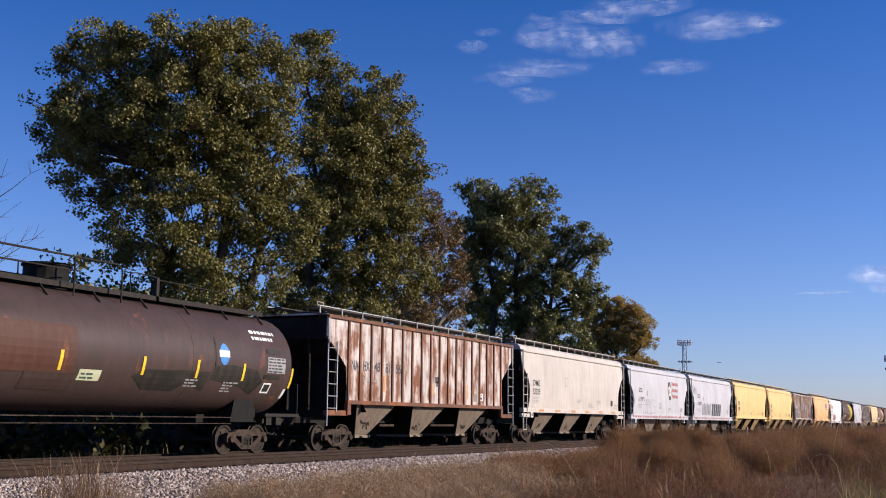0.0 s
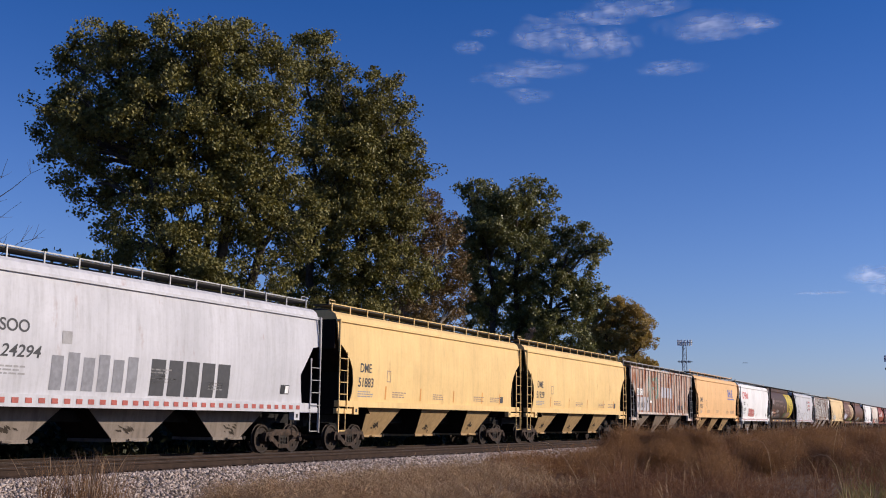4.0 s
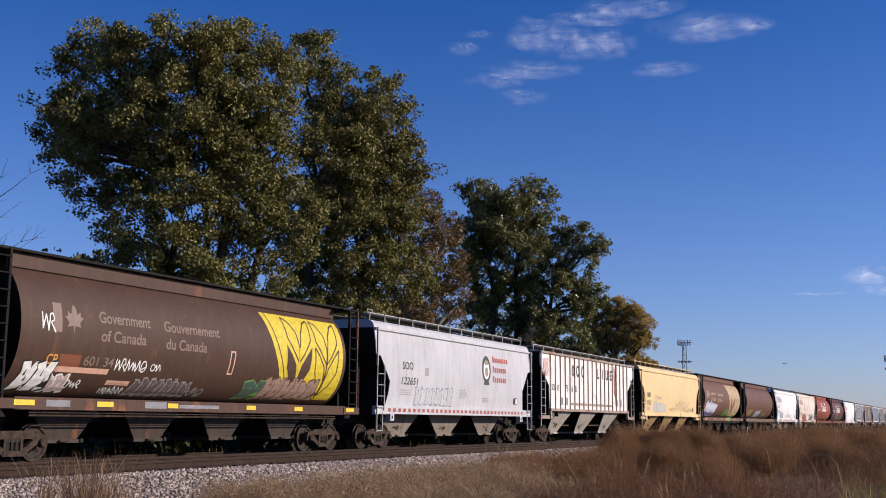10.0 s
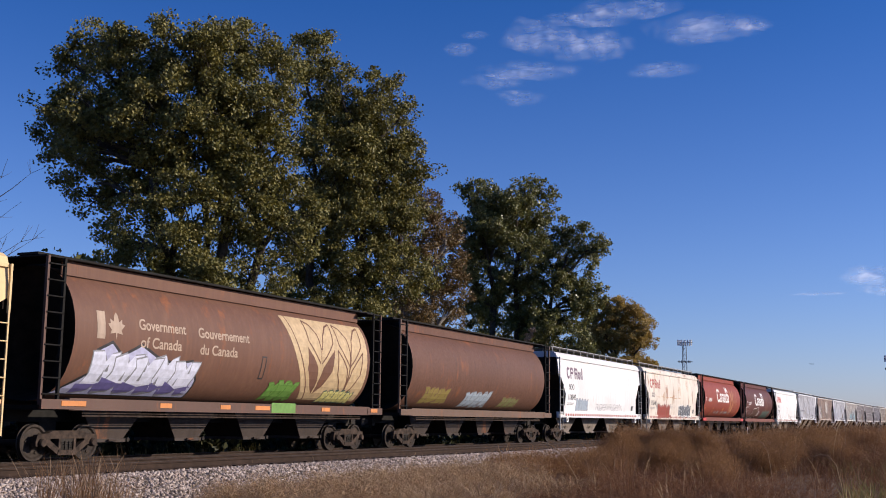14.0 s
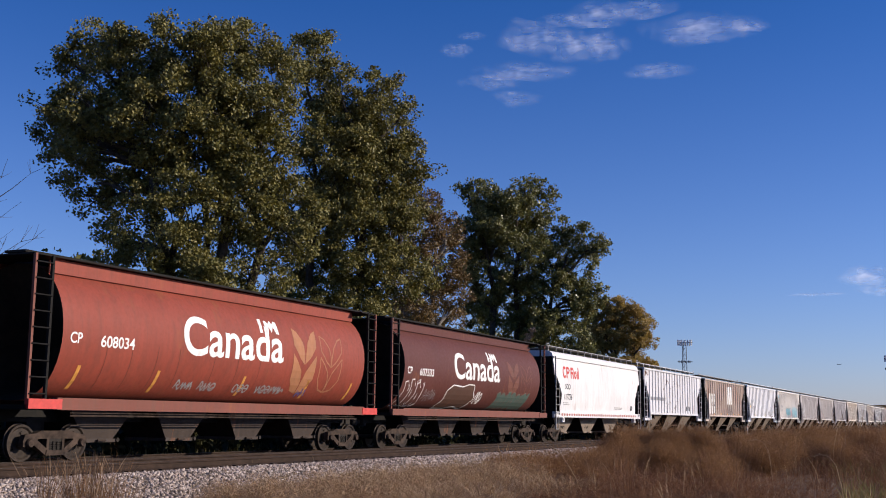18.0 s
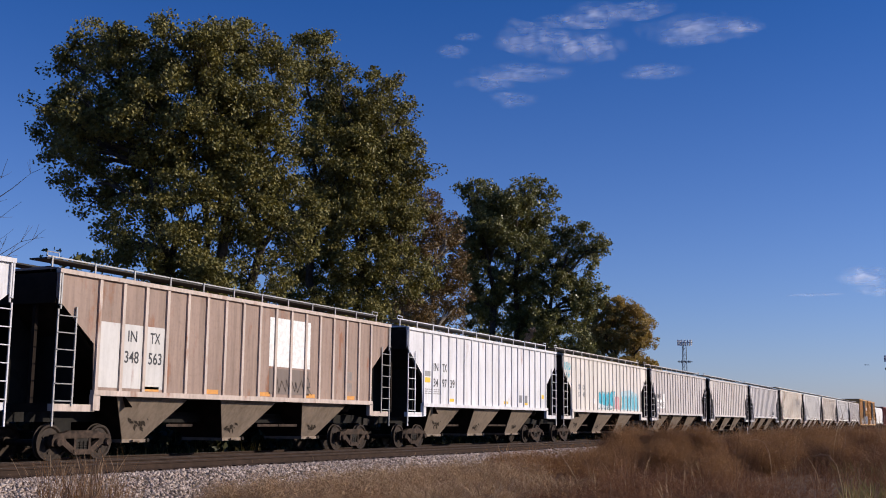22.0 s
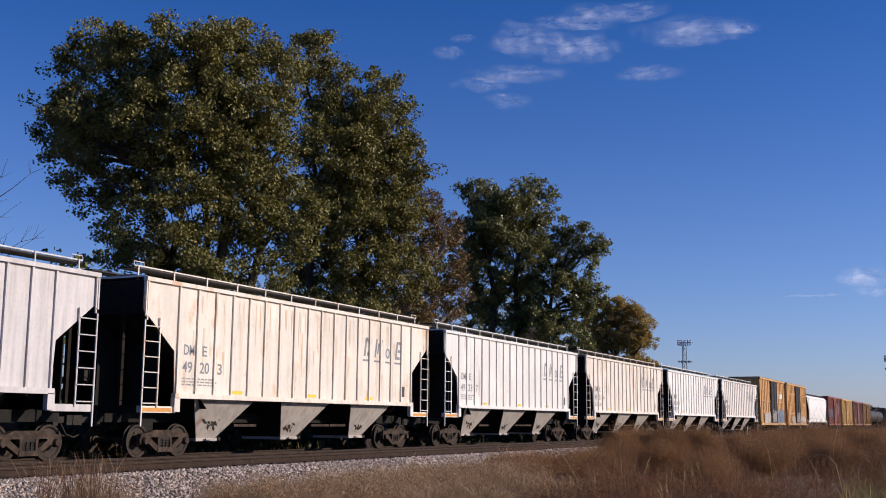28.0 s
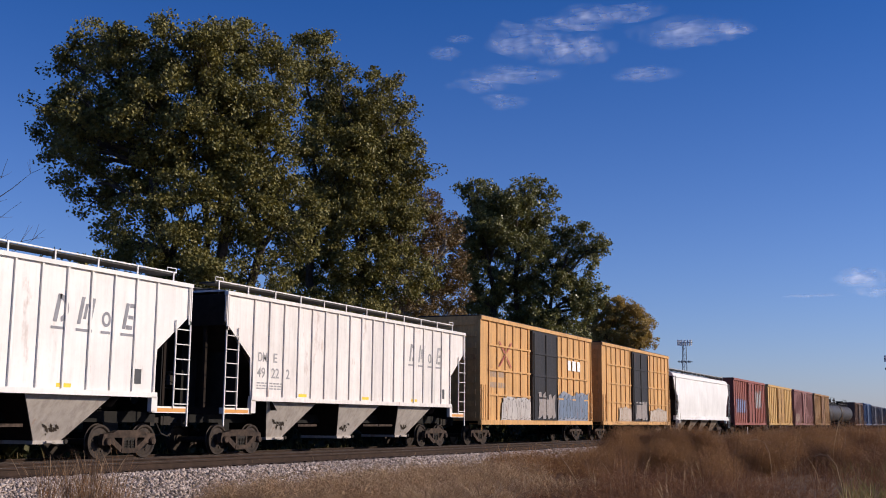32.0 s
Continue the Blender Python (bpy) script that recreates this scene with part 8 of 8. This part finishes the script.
plume(24.7, 8.06, [(0, 0, 0), (-0.05, 0.22, 0.42), (-0.10, 0.42, 0.77), (-0.20, 0.60, 1.06), (-0.26, 0.81, 1.20), (-0.36, 1.07, 1.26)], 60, 7)
plume(21.9, 2.25, [(0, 0, 0), (-0.02, 0.06, 0.60), (-0.03, 0.14, 1.00), (-0.03, 0.26, 1.16), (-0.03, 0.40, 1.19), (-0.03, 0.52, 1.15)], 60, 9)
plume(30.5, 4.9, [(0, 0, 0), (0.0, 0.05, 0.60), (0.0, 0.10, 1.00), (0.0, 0.22, 1.25), (0.0, 0.42, 1.32), (0.0, 0.58, 1.28)], 50, 11)


# ---- masts and the marker post ----
MAST = plain("galvanised_mast", (0.13, 0.145, 0.16), 0.6, 0.3)
PANEL = plain("antenna_panel", (0.72, 0.72, 0.73), 0.5)


def mast(name, x, y, top, low, label, seed):
    root = tagged(new(name), label, "mast", "radio masts")
    root.location = (x, y, GROUND_Z)
    top, low = top - GROUND_Z, low - GROUND_Z
    r = 1.1
    legs = [(r * math.cos(a), r * math.sin(a)) for a in (0.4, 2.5, 4.6)]
    for a, b in legs:
        part("leg", Shape().rod((a * 1.6, b * 1.6, 0), (a, b, top - 2), 0.16), MAST, root)
    br = Shape()
    n = 14
    for i in range(n):
        z0, z1 = (top - 3) * i / n, (top - 3) * (i + 1) / n
        for j in range(3):
            (a, b), (c2, d2) = legs[j], legs[(j + 1) % 3]
            s0, s1 = 1.6 - 0.6 * i / n, 1.6 - 0.6 * (i + 1) / n
            br.rod((a * s0, b * s0, z0), (c2 * s1, d2 * s1, z1), 0.07, n=4)
    part("lattice", br, MAST, root)
    for z, w, h, m in ((top - 1.2, 4.6, 3.0, 5), (low, 4.4, 1.2, 4)):
        ring = Shape()
        for j in range(3):
            a = 0.4 + j * math.tau / 3
            b = a + math.tau / 3
            p, q = (w * math.cos(a), w * math.sin(a), z), (w * math.cos(b), w * math.sin(b), z)
            ring.rod(p, q, 0.12)
            ring.rod((0, 0, z), p, 0.1)
            for i in range(m if z == top - 1.2 else 2):
                f = (i + 0.5) / (m if z == top - 1.2 else 2)
                c = (p[0] + (q[0] - p[0]) * f, p[1] + (q[1] - p[1]) * f)
                part("antenna", Shape().box(c[0] - 0.2, c[0] + 0.2, c[1] - 0.2, c[1] + 0.2, z - h / 2, z + h / 2), PANEL if z == top - 1.2 else MAST, root)
        part("platform", ring, MAST, root)


mast("radio_mast", 584.0, 137.0, 43.4, 32.3, "grey lattice mast with white antenna panels", 1)
mast("radio_mast", 594.0, 37.3, 34.2, 28.0, "far grey mast with antennas on a platform", 2)
post = new("marker_post")
post.location = (75.1, 13.6, float(soil(np.array([75.1]), np.array([13.6]))[0]))
tagged(post, "white marker post in the grass beside the track", "post")
part("stake", Shape().box(-0.045, 0.045, -0.02, 0.02, -0.3, 1.45), WHITE_MARK, post)
part("cap", Shape().box(-0.05, 0.05, -0.025, 0.025, 1.452, 1.50), ORANGE_MARK, post)


# ---- far aeroplane ----
plane = tagged(new("airliner"), "far grey airliner low in the sky", "aeroplane")
part("fuselage", Shape().rod((-7, 0, 0), (7, 0, 0), 0.9, 0.7, n=10), MAST, plane)
part("wing", Shape().prism([(-2, -0.15), (1.4, -0.15), (1.4, 0.15), (-2, 0.15)], -6, 6), MAST, plane)
part("tail_fin", Shape().prism([(-7, 0.5), (-5, 0.5), (-6.2, 2.8), (-7, 2.8)], -0.15, 0.15), MAST, plane)


# ---- clouds ----
def cloud_material():
    m, t, b = nodes_of("cloud_vapour")
    t.nodes.remove(b)
    c = t.nodes.new("ShaderNodeTexCoord")
    gen = t.nodes.new("ShaderNodeVectorMath")
    gen.operation = "SUBTRACT"
    gen.inputs[1].default_value = (0.5, 0.5, 0.5)
    t.links.new(c.outputs["Generated"], gen.inputs[0])
    # the rim is pushed in and out by slow lumps, so that no two clouds share an outline
    warp = t.nodes.new("ShaderNodeTexNoise")
    warp.inputs["Scale"].default_value, warp.inputs["Detail"].default_value = 0.022, 2.0
    t.links.new(coords(t), warp.inputs["Vector"])
    off = t.nodes.new("ShaderNodeVectorMath")
    off.operation = "SUBTRACT"
    off.inputs[1].default_value = (0.5, 0.5, 0.5)
    t.links.new(warp.outputs["Color"], off.inputs[0])
    push = t.nodes.new("ShaderNodeVectorMath")
    push.operation = "MULTIPLY_ADD"
    push.inputs[1].default_value = (0.45, 0.0, 0.7)
    t.links.new(off.outputs[0], push.inputs[0])
    t.links.new(gen.outputs[0], push.inputs[2])
    flat = t.nodes.new("ShaderNodeVectorMath")
    flat.operation = "MULTIPLY"
    flat.inputs[1].default_value = (1, 0, 1)
    t.links.new(push.outputs[0], flat.inputs[0])
    ln = t.nodes.new("ShaderNodeVectorMath")
    ln.operation = "LENGTH"
    t.links.new(flat.outputs[0], ln.inputs[0])
    rim = t.nodes.new("ShaderNodeVectorMath")
    rim.operation = "MULTIPLY"
    rim.inputs[1].default_value = (1, 0, 1)
    t.links.new(gen.outputs[0], rim.inputs[0])
    edge = t.nodes.new("ShaderNodeVectorMath")
    edge.operation = "LENGTH"
    t.links.new(rim.outputs[0], edge.inputs[0])
    n1 = noise_tex(t, coords(t, (0.012, 0.012, 0.05)), 1.3, 3.0, 0.5)
    body = ramp(t, ln.outputs["Value"], 0.02, 0.42, 1.0, 0.0)
    alpha = times(t, times(t, ramp(t, body, 0.0, 0.95), ramp(t, n1, 0.2, 0.7)), ramp(t, edge.outputs["Value"], 0.34, 0.50, 1.0, 0.0))
    front = t.nodes.new("ShaderNodeBsdfDiffuse")
    front.inputs["Color"].default_value = (0.9, 0.9, 0.9, 1)
    back = t.nodes.new("ShaderNodeBsdfTranslucent")
    back.inputs["Color"].default_value = (0.9, 0.9, 0.9, 1)
    d = t.nodes.new("ShaderNodeAddShader")
    t.links.new(front.outputs[0], d.inputs[0])
    t.links.new(back.outputs[0], d.inputs[1])
    tr = t.nodes.new("ShaderNodeBsdfTransparent")
    ms = t.nodes.new("ShaderNodeMixShader")
    t.links.new(times(t, alpha, 0.45), ms.inputs[0])
    t.links.new(tr.outputs[0], ms.inputs[1])
    t.links.new(d.outputs[0], ms.inputs[2])
    t.links.new(ms.outputs[0], t.nodes["Material Output"].inputs["Surface"])
    return m


CLOUD = cloud_material()
CLOUDS = []
DRIFT = Vector((-0.78, 1.82, -0.5))
# place, width, height and slant of each cloud
CLOUD_ROWS = [(2398, 507, 868, 244, 59, 0.02), (2307, 795, 899, 118, 26, 0.0), (2327, 721, 908, 144, 45, 0.12), (2353, 624, 915, 144, 32, 0.16), (2297, 859, 865, 158, 60, -0.15), (2329, 789, 844, 131, 53, -0.1), (2351, 723, 844, 118, 60, 0.1),
              (2235, 1031, 837, 74, 26, 0), (2313, 885, 792, 217, 34, -0.03), (2287, 969, 769, 131, 29, 0)]
CLOUD_ROWS += [(2319, 920, 733, 108, 29, -0.03), (2404, 605, 785, 147, 29, 0.04), (2240, 996, 867, 60, 16, 0), (2419, 402, 864, 79, 18, -0.1), (2573, 196, 322, 118, 34, 0.03), (2578, 179, 289, 92, 20, 0.03), (2567, 299, 283, 120, 7, 0)]


def cloud(x, y, z, w, h, slant, seed):
    """A lumpy shell, wide and low, whose vapour thins to nothing at the rim."""
    s = Shape()
    nu, nv = 28, 9
    v = []
    for j in range(nv + 1):
        th = -1 + 2 * j / nv
        for i in range(nu + 1):
            u = -1 + 2 * i / nu
            lump = noise.noise(Vector((u * 2.2 + seed * 7.3, th * 1.5, seed)))
            v.append((u * w * 0.66, -0.3 * h * (1 - u * u) * (1 - th * th) * (1 + lump), th * h * 0.72 + slant * u * w * 0.66 + 0.10 * h * math.sin(u * 4 + seed)))
    s.add(v, [(j * (nu + 1) + i, j * (nu + 1) + i + 1, (j + 1) * (nu + 1) + i + 1, (j + 1) * (nu + 1) + i) for j in range(nv) for i in range(nu)])
    s.smooth = True
    ob = new("cloud", s.mesh("cloud"))
    ob.data.materials.append(CLOUD)
    tagged(ob, "small wispy white cloud in the blue sky", "cloud", "drifting clouds")
    CLOUDS.append((ob, Vector((x, y, z))))


for i, row in enumerate(CLOUD_ROWS):
    cloud(*row, i + 1)


def motions():
    """The train rolls by, gaining a little speed, its wheels turn, and the clouds drift."""
    for car, x in MOVING:
        walk(car, [(0.5 * i, pose(x - travelled(0.5 * i), TRAIN_Y, 0)) for i in range(65)])
    for side, sets in WHEELS.items():
        rows = [(i / 30, pose(side * 0.889, 0, 0.457, 0, -math.degrees(travelled(i / 30) / 0.457), 0)) for i in range(961)]
        walk(sets[0], rows)
        keys = sets[0].animation_data
        for w in sets[1:]:
            w.rotation_mode = "QUATERNION"
            w.animation_data_create()
            w.animation_data.action = keys.action
            w.animation_data.action_slot = keys.action_slot
    for ob, p, seed in SWAYING:
        rows = []
        for i in range(81):
            t = 0.4 * i
            gust = 1.6 * math.sin(0.9 * t + seed) + 1.3 * math.sin(2.3 * t + 1.7 * seed) + 0.9 * math.sin(4.1 * t + 0.6 * seed)
            side = 1.0 * math.sin(1.3 * t + 2.1 * seed) + 0.7 * math.sin(3.1 * t + seed)
            rows.append((t, pose(p.x, p.y, p.z, side, gust, 0)))
        walk(ob, rows)
    walk(plane, [(0.0, pose(3924, 799, 208, 0, 0, -82.8)), (32.0, pose(4012, 109, 191, 0, 0, -82.8))])
    for ob, p in CLOUDS:
        turn = math.degrees(math.atan2(p.y, p.x)) - 90
        way = DRIFT if p.z > 400 else DRIFT * 0.45        # the low clouds are farther off
        a, b = p - way * 18, p + way * 14
        walk(ob, [(0.0, pose(a.x, a.y, a.z, 0, 0, turn)), (32.0, pose(b.x, b.y, b.z, 0, 0, turn))])


motions()
